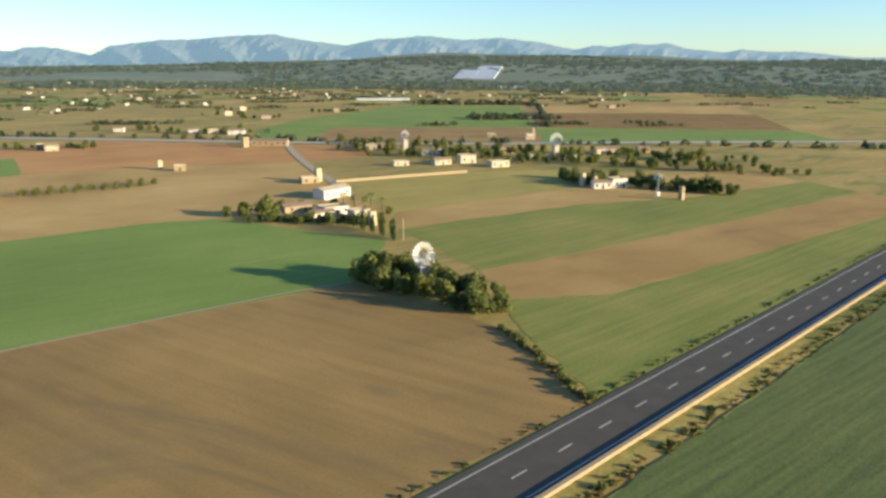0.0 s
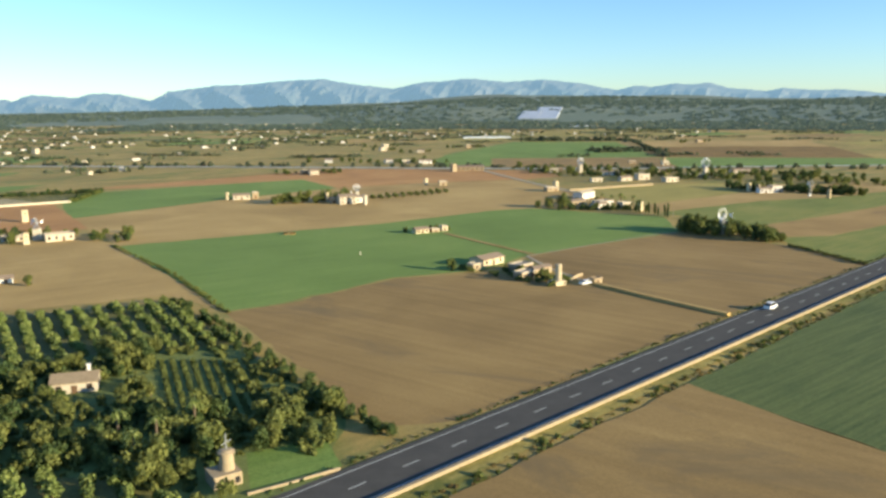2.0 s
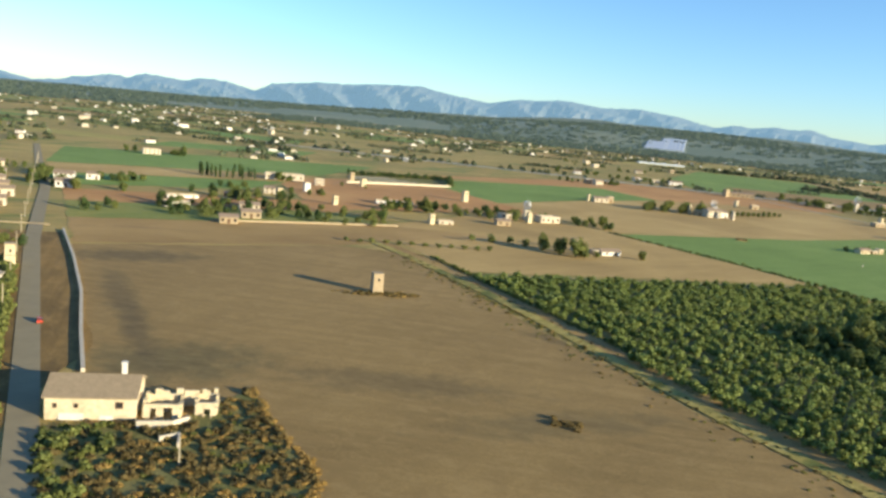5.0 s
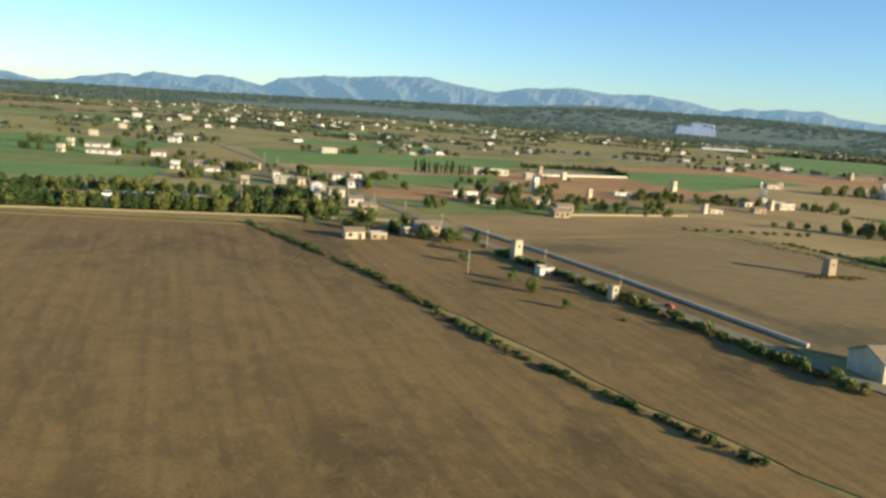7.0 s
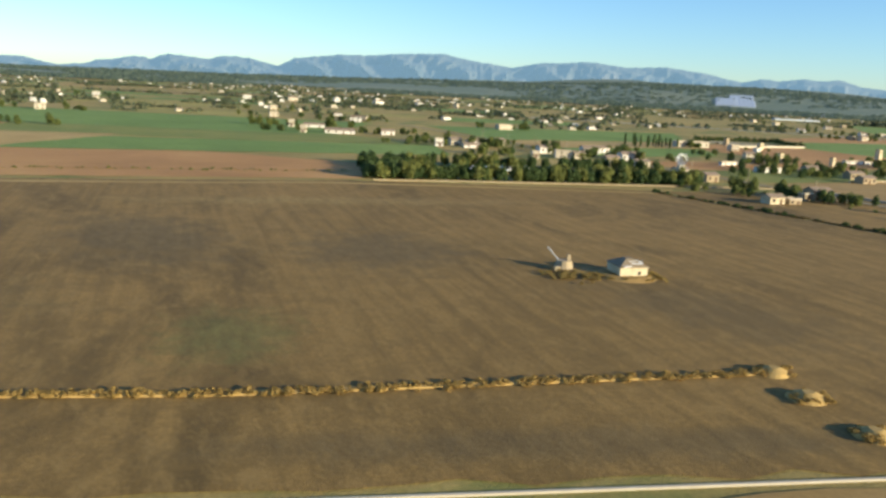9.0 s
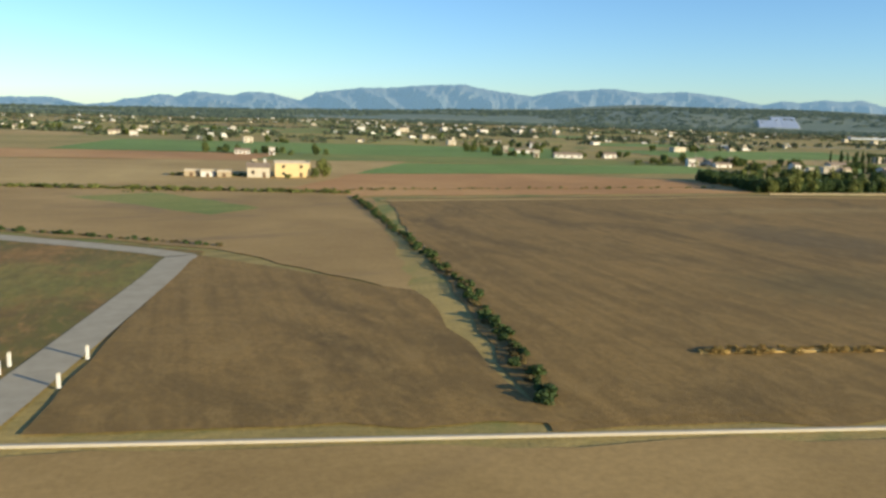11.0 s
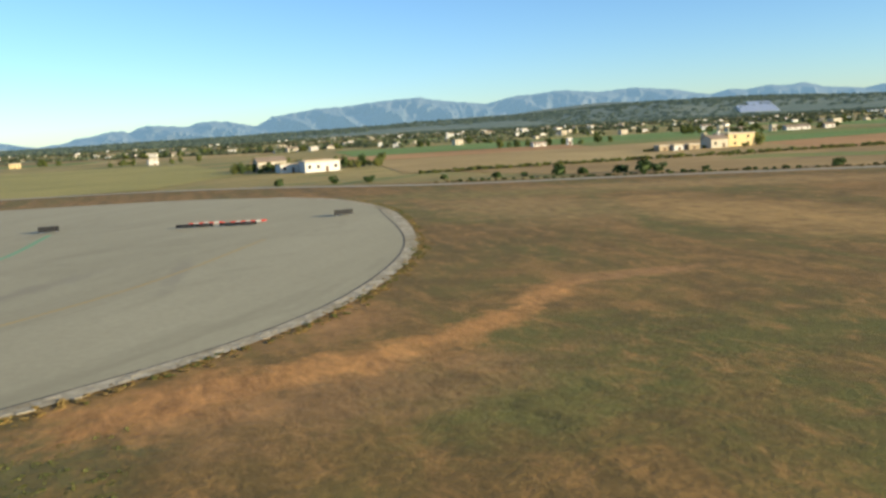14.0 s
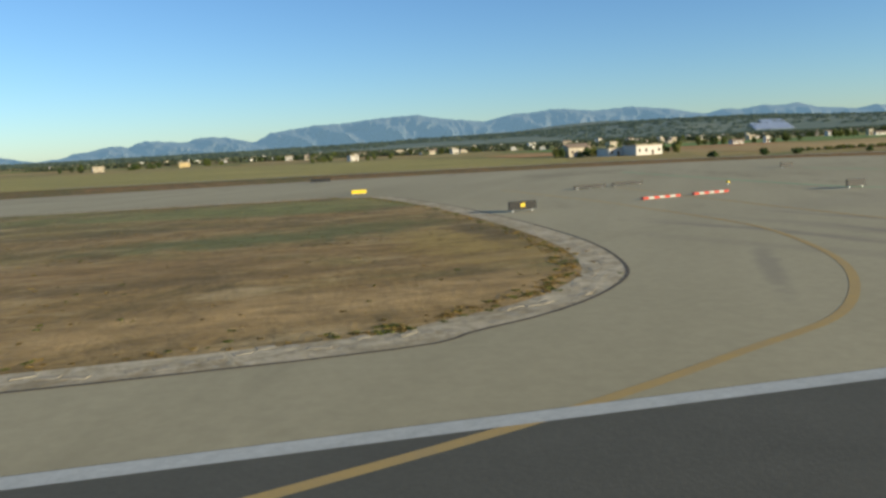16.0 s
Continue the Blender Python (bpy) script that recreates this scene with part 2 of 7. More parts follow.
M["airgrass"] = field_mat("airfield_grass", (0.130, 0.090, 0.025), (0.232, 0.135, 0.039), (0.349, 0.189, 0.057), 97, 0.3, 0.03, 0.5, (0.130, 0.125, 0.028), 0.53, 0.95, mottle=((0.130, 0.087, 0.027), (0.406, 0.215, 0.067)), knit=1.3, blots=(
    (-880, 100, 13, 34, 8, (0.433, 0.261, 0.084), 0.75), (-905, 130, 16, 30, 8, (0.363, 0.237, 0.084), 0.6), (-871, 47, 9, 10, 0, (0.105, 0.078, 0.025), 0.75), (-868, 66, 5, 3, 20, (0.212, 0.189, 0.046), 0.7), (-884, 48, 3, 18, 5, (0.392, 0.237, 0.080), 0.6),
    (-860, 150, 50, 12, -22, (0.383, 0.237, 0.084), 0.7), (-779, 56, 8, 12, 0, (0.111, 0.080, 0.027), 0.6), (-806, 62, 6, 20, 10, (0.131, 0.123, 0.035), 0.65), (-828, 170, 30, 10, -25, (0.402, 0.255, 0.088), 0.7), (-850, 80, 8, 30, 6, (0.332, 0.204, 0.072), 0.5),
    (-790, 112, 30, 16, 15, (0.201, 0.179, 0.042), 0.7), (-765, 118, 8, 20, 0, (0.191, 0.175, 0.042), 0.65), (-905, 160, 40, 10, -25, (0.201, 0.171, 0.046), 0.6), (-934, 37, 8, 7, 0, (0.125, 0.123, 0.029), 0.75),
    (-970, 31.5, 14, 3.5, 8, (0.151, 0.142, 0.033), 0.8), (-960, 38, 9, 8, 45, (0.101, 0.105, 0.033), 0.7), (-962, 25, 2.5, 12, 0, (0.085, 0.090, 0.029), 0.85),
    (-952, 43, 9, 4.5, 20, (0.473, 0.222, 0.068), 0.9), (-942, 47, 9, 3.2, 22, (0.503, 0.241, 0.072), 0.95), (-932, 53, 7, 2.3, 40, (0.503, 0.241, 0.072), 0.95), (-924.5, 61, 7, 2.0, 50, (0.503, 0.246, 0.075), 0.95), (-915, 66, 8, 2.2, 5, (0.402, 0.208, 0.075), 0.8),
    (-943, 58, 7, 5, 60, (0.363, 0.189, 0.068), 0.7), (-940, 41, 14, 5, 15, (0.332, 0.179, 0.068), 0.55)))
M["verge"] = field_mat("dry_verge", (0.220, 0.184, 0.045), (0.330, 0.270, 0.072), (0.462, 0.367, 0.117), 28, 0.6, 0.2, 0.4, (0.077, 0.108, 0.023), 0.55)
M["woodland"] = field_mat("wooded_ground", (0.105, 0.143, 0.042), (0.147, 0.186, 0.053), (0.273, 0.274, 0.086), 10, 0.05, 0.004, 0.3)
M["orchard_soil"] = field_mat("weedy_orchard_soil", (0.097, 0.109, 0.030), (0.162, 0.155, 0.048), (0.243, 0.201, 0.072), 107, 0.4, 0.05, 0.4)
M["asphalt"] = plain_mat("road_asphalt", (0.060, 0.057, 0.050), (0.096, 0.089, 0.076), 0.2, 0.85)
M["runway"] = plain_mat("runway_asphalt", (0.081, 0.078, 0.058), (0.121, 0.113, 0.084), 0.15, 0.85)
M["lane"] = plain_mat("lane_asphalt", (0.224, 0.186, 0.109), (0.304, 0.250, 0.144), 0.2, 0.85)
M["gravel"] = plain_mat("pale_gravel", (0.30, 0.26, 0.18), (0.44, 0.38, 0.27), 0.4, 0.95)
OIL = (0.235, 0.205, 0.145)
M["concrete"] = field_mat("apron_concrete", (0.327, 0.286, 0.171), (0.376, 0.327, 0.198), (0.414, 0.362, 0.222), 60, 0.15, 0.02, 0.35, (0.278, 0.242, 0.145), 0.6, 0.22, blots=((-1048.5, 38, 7, 0.8, 80, OIL, 0.64), (-1049, 50, 8, 0.9, 97, OIL, 0.64), (-1052, 61, 8, 0.8, 112, OIL, 0.60), (-1044, 46, 9, 0.7, 88, OIL, 0.60), (-1038, 56, 12, 0.8, 102, OIL, 0.60), (-1041, 31, 6, 0.9, 70, OIL, 0.60), (-1060, 40, 9, 0.7, 60, OIL, 0.54), (-1044, 52, 16, 1.7, 101, OIL, 0.38), (-1054, 45, 17, 1.4, 110, OIL, 0.26), (-1047, 40, 14, 1.4, 61, OIL, 0.26), (-1050, 56, 16, 1, 104, OIL, 0.26), (-1044, 37, 9, 1.7, 72, OIL, 0.26), (-1013, 51, 12, 1.8, 90, OIL, 0.35), (-1027, 53, 15, 1.8, 109, OIL, 0.28), (-1024, 34, 10, 0.9, 77, OIL, 0.34), (-1031, 46, 12, 1.1, 105, OIL, 0.32), (-1003, 62, 15, 0.9, 114, OIL, 0.24), (-996, 70, 9, 1.6, 80, OIL, 0.32), (-1009, 51, 11, 1.8, 71, OIL, 0.36), (-957, 88, 12, 1.2, 89, OIL, 0.36), (-972, 83, 16, 1.7, 62, OIL, 0.38), (-990, 40, 16, 4, 62, OIL, 0.30), (-1000, 58, 22, 5, 40, OIL, 0.26), (-1020, 75, 30, 6, 20, OIL, 0.22), (-985, 70, 20, 5, 70, OIL, 0.22)))
M["white_line"] = plain_mat("white_road_paint", (0.396, 0.396, 0.343), (0.540, 0.540, 0.475), 1.5, 0.7)
M["sign_letter"] = plain_mat("worn_yellow_letter_paint", (0.40, 0.31, 0.14), (0.52, 0.41, 0.18), 1.2, 0.75)
M["yellow_line"] = plain_mat("worn_yellow_paint", (0.375, 0.275, 0.125), (0.480, 0.320, 0.095), 0.5, 0.75)
M["stone_kerb"] = field_mat("weathered_kerb_stone", (0.30, 0.24, 0.14), (0.46, 0.38, 0.24), (0.62, 0.53, 0.36), 10, 0.6, 0.25, 0.4, (0.22, 0.18, 0.08), 0.58, 0.7, mottle=((0.26, 0.20, 0.10), (0.62, 0.53, 0.36)), knit=3.0)
M["edging"] = plain_mat("pale_broken_stone", (0.24, 0.20, 0.13), (0.50, 0.43, 0.30), 1.2, 0.95)
M["cream"] = plain_mat("cream_render", (0.415, 0.361, 0.272), (0.531, 0.476, 0.368), 0.5, 0.9)
M["white"] = plain_mat("whitewashed_render", (0.544, 0.520, 0.464), (0.640, 0.616, 0.560), 0.5, 0.9)
M["stone"] = plain_mat("sandstone_wall", (0.281, 0.218, 0.133), (0.390, 0.312, 0.203), 0.8, 0.95)
M["ruin_wall"] = field_mat("stained_cream_masonry", (0.40, 0.33, 0.21), (0.52, 0.44, 0.29), (0.62, 0.54, 0.38), 0, 0.8, 0.25, 0.2, (0.33, 0.26, 0.16), 0.6, 0.5)
M["old_tile"] = plain_mat("lichened_brown_tile", (0.20, 0.155, 0.10), (0.30, 0.235, 0.155), 1.2, 0.95)
M["ochre"] = plain_mat("ochre_render", (0.522, 0.400, 0.192), (0.612, 0.480, 0.252), 0.4, 0.9)
M["tile"] = plain_mat("clay_roof_tile", (0.19, 0.145, 0.105), (0.30, 0.23, 0.165), 0.9, 0.9)
M["flatroof"] = plain_mat("flat_roof_screed", (0.34, 0.29, 0.22), (0.46, 0.40, 0.31), 0.6, 0.9)
M["metalroof"] = plain_mat("white_sheet_roof", (0.62, 0.63, 0.62), (0.76, 0.77, 0.76), 0.5, 0.5)
M["glasshouse"] = plain_mat("greenhouse_plastic", (0.418, 0.456, 0.496), (0.540, 0.585, 0.624), 0.06, 0.4)
M["shade_net"] = plain_mat("dark_shade_net", (0.085, 0.088, 0.070), (0.150, 0.145, 0.115), 0.3, 0.8)
M["opening"] = plain_mat("dark_window_glass", (0.02, 0.02, 0.022), (0.045, 0.042, 0.04), 1.0, 0.25, bumpy=0)
M["shutter"] = plain_mat("brown_timber", (0.10, 0.06, 0.035), (0.16, 0.10, 0.06), 1.5, 0.7)
M["bark"] = plain_mat("grey_brown_bark", (0.08, 0.06, 0.04), (0.15, 0.115, 0.08), 2.0, 0.95)
M["mill_white"] = plain_mat("white_painted_blade", (0.70, 0.70, 0.68), (0.82, 0.82, 0.80), 2.0, 0.5)
M["mill_steel"] = plain_mat("galvanised_steel", (0.35, 0.36, 0.37), (0.50, 0.51, 0.52), 2.0, 0.45, metal=0.6)
M["black_panel"] = plain_mat("black_sign_panel", (0.012, 0.012, 0.013), (0.022, 0.022, 0.022), 3.0, 0.5)
M["sign_yellow"] = plain_mat("yellow_sign_panel", (0.70, 0.50, 0.03), (0.80, 0.58, 0.05), 3.0, 0.5)
M["car_paint"] = plain_mat("white_car_paint", (0.72, 0.72, 0.71), (0.80, 0.80, 0.79), 2.0, 0.25, bumpy=0)
M["car_red"] = plain_mat("red_car_paint", (0.45, 0.05, 0.03), (0.55, 0.07, 0.04), 2.0, 0.25, bumpy=0)
M["car_blue"] = plain_mat("pale_blue_paint", (0.25, 0.42, 0.62), (0.32, 0.50, 0.70), 2.0, 0.3, bumpy=0)
M["rubber"] = plain_mat("black_rubber", (0.015, 0.015, 0.015), (0.03, 0.03, 0.03), 3.0, 0.8)
M["red_mark"] = plain_mat("red_surface_paint", (0.45, 0.06, 0.04), (0.58, 0.10, 0.07), 2.0, 0.7)
M["green_mark"] = plain_mat("faded_green_paint", (0.19, 0.34, 0.16), (0.25, 0.39, 0.21), 1.0, 0.8)
M["tyre"] = plain_mat("faint_tyre_stain", (0.285, 0.255, 0.19), (0.325, 0.29, 0.215), 0.7, 0.85)
M["stain"] = plain_mat("dark_joint_paint", (0.083, 0.070, 0.050), (0.143, 0.120, 0.084), 0.7, 0.85)
M["tree"] = leaf_mat("broadleaf_foliage", (0.078, 0.098, 0.030), (0.150, 0.178, 0.050), (0.265, 0.290, 0.088))
M["orchard"] = leaf_mat("orchard_foliage", (0.088, 0.122, 0.034), (0.180, 0.236, 0.062), (0.350, 0.410, 0.140))
M["weed"] = leaf_mat("yellow_green_weeds", (0.080, 0.099, 0.019), (0.160, 0.171, 0.043), (0.256, 0.252, 0.076))
M["conifer"] = leaf_mat("dark_conifer_foliage", (0.041, 0.074, 0.026), (0.072, 0.112, 0.036), (0.124, 0.170, 0.055))
M["drybush"] = leaf_mat("dry_scrub", (0.110, 0.082, 0.032), (0.205, 0.150, 0.058), (0.330, 0.245, 0.095))
M["brownbush"] = leaf_mat("brown_withered_scrub", (0.10, 0.078, 0.032), (0.17, 0.13, 0.052), (0.26, 0.20, 0.08))
M["straw"] = leaf_mat("dry_straw_grass", (0.250, 0.173, 0.048), (0.381, 0.264, 0.088), (0.535, 0.379, 0.137))


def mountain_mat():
    """Far backdrop of limestone and woods; blue emission imitates miles of hazy bright air."""
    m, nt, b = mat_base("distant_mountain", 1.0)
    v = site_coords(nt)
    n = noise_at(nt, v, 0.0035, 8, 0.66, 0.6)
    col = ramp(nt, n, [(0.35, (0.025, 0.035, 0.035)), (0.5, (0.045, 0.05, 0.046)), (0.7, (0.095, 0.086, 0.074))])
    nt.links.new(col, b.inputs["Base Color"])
    # Painted haze: the slopes themselves give off this blue.
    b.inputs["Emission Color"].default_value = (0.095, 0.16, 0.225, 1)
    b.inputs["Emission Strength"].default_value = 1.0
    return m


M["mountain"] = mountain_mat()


def haze_glow(name):
    """Bluish emission standing in for haze over far land, as for the mountains."""
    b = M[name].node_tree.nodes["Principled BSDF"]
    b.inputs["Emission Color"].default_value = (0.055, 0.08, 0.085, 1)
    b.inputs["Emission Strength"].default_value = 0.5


# Haze over the far tree belts is put into this greyer, bluer leaf colour.
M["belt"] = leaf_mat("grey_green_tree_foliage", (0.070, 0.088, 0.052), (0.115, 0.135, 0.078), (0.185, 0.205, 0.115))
# Haze on woods and foothills: bluish base colours plus the emission set below.
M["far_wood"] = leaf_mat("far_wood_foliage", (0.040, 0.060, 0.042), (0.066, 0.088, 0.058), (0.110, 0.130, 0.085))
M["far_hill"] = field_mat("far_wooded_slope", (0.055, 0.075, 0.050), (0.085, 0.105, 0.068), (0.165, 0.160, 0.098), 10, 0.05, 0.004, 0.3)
haze_glow("far_wood")
haze_glow("far_hill")


# ---- building blocks ----
def part(name, bm, mat, parent=None, label="", flat=False):
    """Links a bmesh, drawn in site metres, as one mesh object."""
    me = bpy.data.meshes.new(name)
    bm.transform(Matrix.Scale(S, 4))
    if not flat:
        bmesh.ops.recalc_face_normals(bm, faces=bm.faces[:])
    bm.to_mesh(me)
    bm.free()
    me.materials.append(M[mat])
    ob = new(name, me)
    if parent is not None:
        ob.parent = parent
    if label:
        tagged(ob, label)
    return ob


def at(x, y, z=0.0, rz=0.0):
    return pose(x * S, y * S, z * S, 0, 0, rz)


def thing(name, x, y, z=0.0, rz=0.0, label="", category="", group="", kind=""):
    e = new(name)
    e.empty_display_size = 0.2
    e.matrix_basis = at(x, y, z, rz)
    return tagged(e, label, category, group, kind)


def box(bm, cx, cy, cz, sx, sy, sz, rz=0.0, taper=1.0):
    """A box standing on z = cz; taper draws in its top."""
    vs = []
    c, s = math.cos(radians(rz)), math.sin(radians(rz))
    for z, k in ((cz, 1.0), (cz + sz, taper)):
        for ax, ay in ((-1, -1), (1, -1), (1, 1), (-1, 1)):
            px, py = ax * sx / 2 * k, ay * sy / 2 * k
            vs.append(bm.verts.new((cx + px * c - py * s, cy + px * s + py * c, z)))
    for f in ((3, 2, 1, 0), (4, 5, 6, 7), (0, 1, 5, 4), (1, 2, 6, 5), (2, 3, 7, 6), (3, 0, 4, 7)):
        bm.faces.new([vs[i] for i in f])


def cone(bm, x, y, z0, z1, r0, r1, n=14, lean=(0, 0)):
    lo = [bm.verts.new((x + r0 * math.cos(2 * math.pi * i / n), y + r0 * math.sin(2 * math.pi * i / n), z0)) for i in range(n)]
    hi = [bm.verts.new((x + lean[0] + r1 * math.cos(2 * math.pi * i / n), y + lean[1] + r1 * math.sin(2 * math.pi * i / n), z1)) for i in range(n)]
    for i in range(n):
        j = (i + 1) % n
        bm.faces.new((lo[i], lo[j], hi[j], hi[i]))
    bm.faces.new(hi)
    bm.faces.new(lo[::-1])


def bar(bm, a, b, r, n=6):
    a, b = Vector(a), Vector(b)
    d = (b - a).normalized()
    u = d.orthogonal().normalized()
    w = d.cross(u)
    rings = []
    for p in (a, b):
        rings.append([bm.verts.new(p + (u * math.cos(2 * math.pi * i / n) + w * math.sin(2 * math.pi * i / n)) * r) for i in range(n)])
    for i in range(n):
        j = (i + 1) % n
        bm.faces.new((rings[0][i], rings[0][j], rings[1][j], rings[1][i]))
    bm.faces.new(rings[0][::-1])
    bm.faces.new(rings[1])


def plot(name, pts, z, mat, label, kind="structure", category="", ragged=0.0):
    """A flat piece of land from its corner plan; ragged wobbles its edges."""
    bm = bmesh.new()
    out = []
    rng = random.Random(len(name) * 7 + int(abs(pts[0][0])))
    for i, a in enumerate(pts):
        b = pts[(i + 1) % len(pts)]
        d = math.hypot(b[0] - a[0], b[1] - a[1])
        n = max(1, int(d / 6)) if ragged else 1
        for k in range(n):
            w = ragged if k else 0.0
            out.append((a[0] + (b[0] - a[0]) * k / n + rng.uniform(-w, w), a[1] + (b[1] - a[1]) * k / n + rng.uniform(-w, w)))
    vs = [bm.verts.new((x, y, z)) for x, y in out]
    for i, j, k in tessellate_polygon([[Vector((x, y, 0)) for x, y in out]]):
        a, c, d = out[i], out[j], out[k]
        up = (c[0] - a[0]) * (d[1] - a[1]) - (c[1] - a[1]) * (d[0] - a[0]) > 0
        bm.faces.new((vs[i], vs[j], vs[k]) if up else (vs[i], vs[k], vs[j]))
    ob = part(name, bm, mat, flat=True)
    return tagged(ob, label, category, kind=kind)


def smooth_line(pts, n=8):
    """Points along a smooth curve through the corners given."""
    p = [Vector((*q, 0)) for q in pts]
    p = [p[0] * 2 - p[1]] + p + [p[-1] * 2 - p[-2]]
    out = []
    for i in range(1, len(p) - 2):
        for k in range(n):
            t = k / n
            a, b, c, d = p[i - 1:i + 3]
            v = 0.5 * (2 * b + (c - a) * t + (2 * a - 5 * b + 4 * c - d) * t * t + (3 * b - a - 3 * c + d) * t ** 3)
            out.append((v.x, v.y))
    out.append((p[-2].x, p[-2].y))
    return out


def strip_bm(bm, line, width, z, shift=0.0, height=0.0):
    """A band along a line, flat or with height."""
    n = len(line)
    left, right = [], []
    for i, (x, y) in enumerate(line):
        a, b = line[max(i - 1, 0)], line[min(i + 1, n - 1)]
        d = Vector((b[0] - a[0], b[1] - a[1])).normalized()
        nx, ny = -d.y, d.x
        left.append((x + nx * (shift + width / 2), y + ny * (shift + width / 2)))
        right.append((x + nx * (shift - width / 2), y + ny * (shift - width / 2)))
    top = [[bm.verts.new((*q, z + height)) for q in side] for side in (left, right)]
    for i in range(n - 1):
        bm.faces.new((top[1][i], top[1][i + 1], top[0][i + 1], top[0][i]))
    if height:
        low = [[bm.verts.new((*q, z)) for q in side] for side in (left, right)]
        for i in range(n - 1):
            bm.faces.new((top[0][i], top[0][i + 1], low[0][i + 1], low[0][i]))
            bm.faces.new((low[1][i], low[1][i + 1], top[1][i + 1], top[1][i]))
        for i in (0, n - 1):
            bm.faces.new((top[0][i], low[0][i], low[1][i], top[1][i]))


def strip(name, line, width, z, mat, label, kind="structure", shift=0.0, height=0.0, category="", parent=None):
    bm = bmesh.new()
    strip_bm(bm, line, width, z, shift, height)
    return tagged(part(name, bm, mat, parent, flat=not height), label, category, kind=kind)


# ---- ground, far plain, hills and mountains ----
bm = bmesh.new()
bmesh.ops.create_grid(bm, x_segments=24, y_segments=24, size=11800)
tagged(part("ground", bm, "ground", flat=True), "dry farmland plain reaching out to the horizon", kind="structure")

SKYLINE = [(-90, 0.5), (-60, 0.9), (-25, 0.2), (-19.3, 0.4), (-17.4, -0.01), (-15.8, 0.14), (-14.9, 0.43), (-14.1, 0.51), (-12.8, 0.78), (-12.1, 0.79), (-11.8, 0.64), (-11.1, 0.94),
           (-10.5, 1.06), (-8.0, 0.86), (-7.3, 1.13), (-6.2, 1.15), (-5.4, 1.08), (-3.5, 0.67), (-2.4, 1.26), (0.7, 1.67), (2.7, 1.73), (5.1, 1.98), (7.9, 2.11), (9.5, 1.8),
           (12.7, 1.42), (14.8, 1.86), (16.2, 1.9), (17.4, 2.05), (18.4, 2.05), (20.5, 1.81), (23.1, 1.96), (25.9, 1.64), (27.6, 1.26), (28.3, 1.22), (29.3, 1.48), (30.4, 1.38),
           (31.8, 1.58), (32.8, 1.50), (34.0, 1.60), (35.3, 1.22), (36.6, 1.12), (37.5, 1.0), (38.5, 1.2), (40, 1.05), (42, 1.05), (45, 0.7), (90, 0.5)]
WOODLINE = [(-90, 4), (-20, 6), (-3, 24), (13, 58), (21, 92), (30, 86), (37, 72), (50, 60), (90, 40)]
CX, CY = -500.0, 0.0


def interp(table, x):
    return float(np.interp(x, [a for a, _ in table], [b for _, b in table]))


def hill_height(x, y):
    d = math.hypot(x - CX, y)
    az = math.degrees(math.atan2(x - CX, y))
    k = min(max((d - 3120) / 800, 0), 1)
    k = k * k * (3 - 2 * k) * 0.82 * max(d / 3920, 1.0)
    n = noise.noise(Vector((x * 0.0011, y * 0.0011, 0.3)))
    return k * interp(WOODLINE, az) * (1 + 0.35 * n) - 0.3 * (1 - min(k * 20, 1))


def mountains():
    bm = bmesh.new()
    rows = []
    azs = np.arange(-88, 88.1, 0.2)
    steps = 18
    for j in range(steps + 2):
        frac = min(j / steps, 1.0)
        row = []
        for az in azs:
            jag = 0.05 * noise.noise(Vector((az * 2.3, 0.0, 4.0))) + 0.025 * noise.noise(Vector((az * 5.5, 0.0, 8.0)))
            top = 10450 * math.tan(radians(interp(SKYLINE, az) + jag)) + 34
            a = radians(az)
            inner = math.sin(math.pi * frac) if j <= steps else 0.0
            ridge = 1 - 2 * abs(noise.noise(Vector((az * 0.30 + frac * 0.9, frac * 0.5, 9.0))))
            ridge += 0.5 * (1 - 2 * abs(noise.noise(Vector((az * 0.9 - frac * 1.1, frac * 1.2, 3.0)))))
            ridge += 0.25 * (1 - 2 * abs(noise.noise(Vector((az * 2.4, frac * 3.0, 6.0)))))
            d = 8500 + 1950 * frac - 620 * inner * ridge + (500 if j > steps else 0)
            k = frac ** 0.8 * (1 + 0.12 * inner * noise.noise(Vector((az * 0.8, frac * 4, 1.0)))) if j <= steps else 0.8
            row.append(bm.verts.new((CX + d * math.sin(a), d * math.cos(a), top * k if j else -5)))
        rows.append(row)
    for a, b in zip(rows, rows[1:]):
        for i in range(len(a) - 1):
            bm.faces.new((a[i], a[i + 1], b[i + 1], b[i]))
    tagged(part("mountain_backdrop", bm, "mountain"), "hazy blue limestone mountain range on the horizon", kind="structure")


def hills():
    bm = bmesh.new()
    grid = []
    for d in (1900, 2600, *np.linspace(3050, 4050, 26), *np.linspace(4200, 8300, 18)):
        row = []
        for az in np.linspace(-88, 88, 180):
            x, y = CX + d * math.sin(radians(az)), d * math.cos(radians(az))
            row.append(bm.verts.new((x, y, hill_height(x, y))))
        grid.append(row)
    for a, b in zip(grid, grid[1:]):
        for i in range(len(a) - 1):
            bm.faces.new((a[i], a[i + 1], b[i + 1], b[i]))
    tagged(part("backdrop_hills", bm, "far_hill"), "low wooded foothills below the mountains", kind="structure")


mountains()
hills()

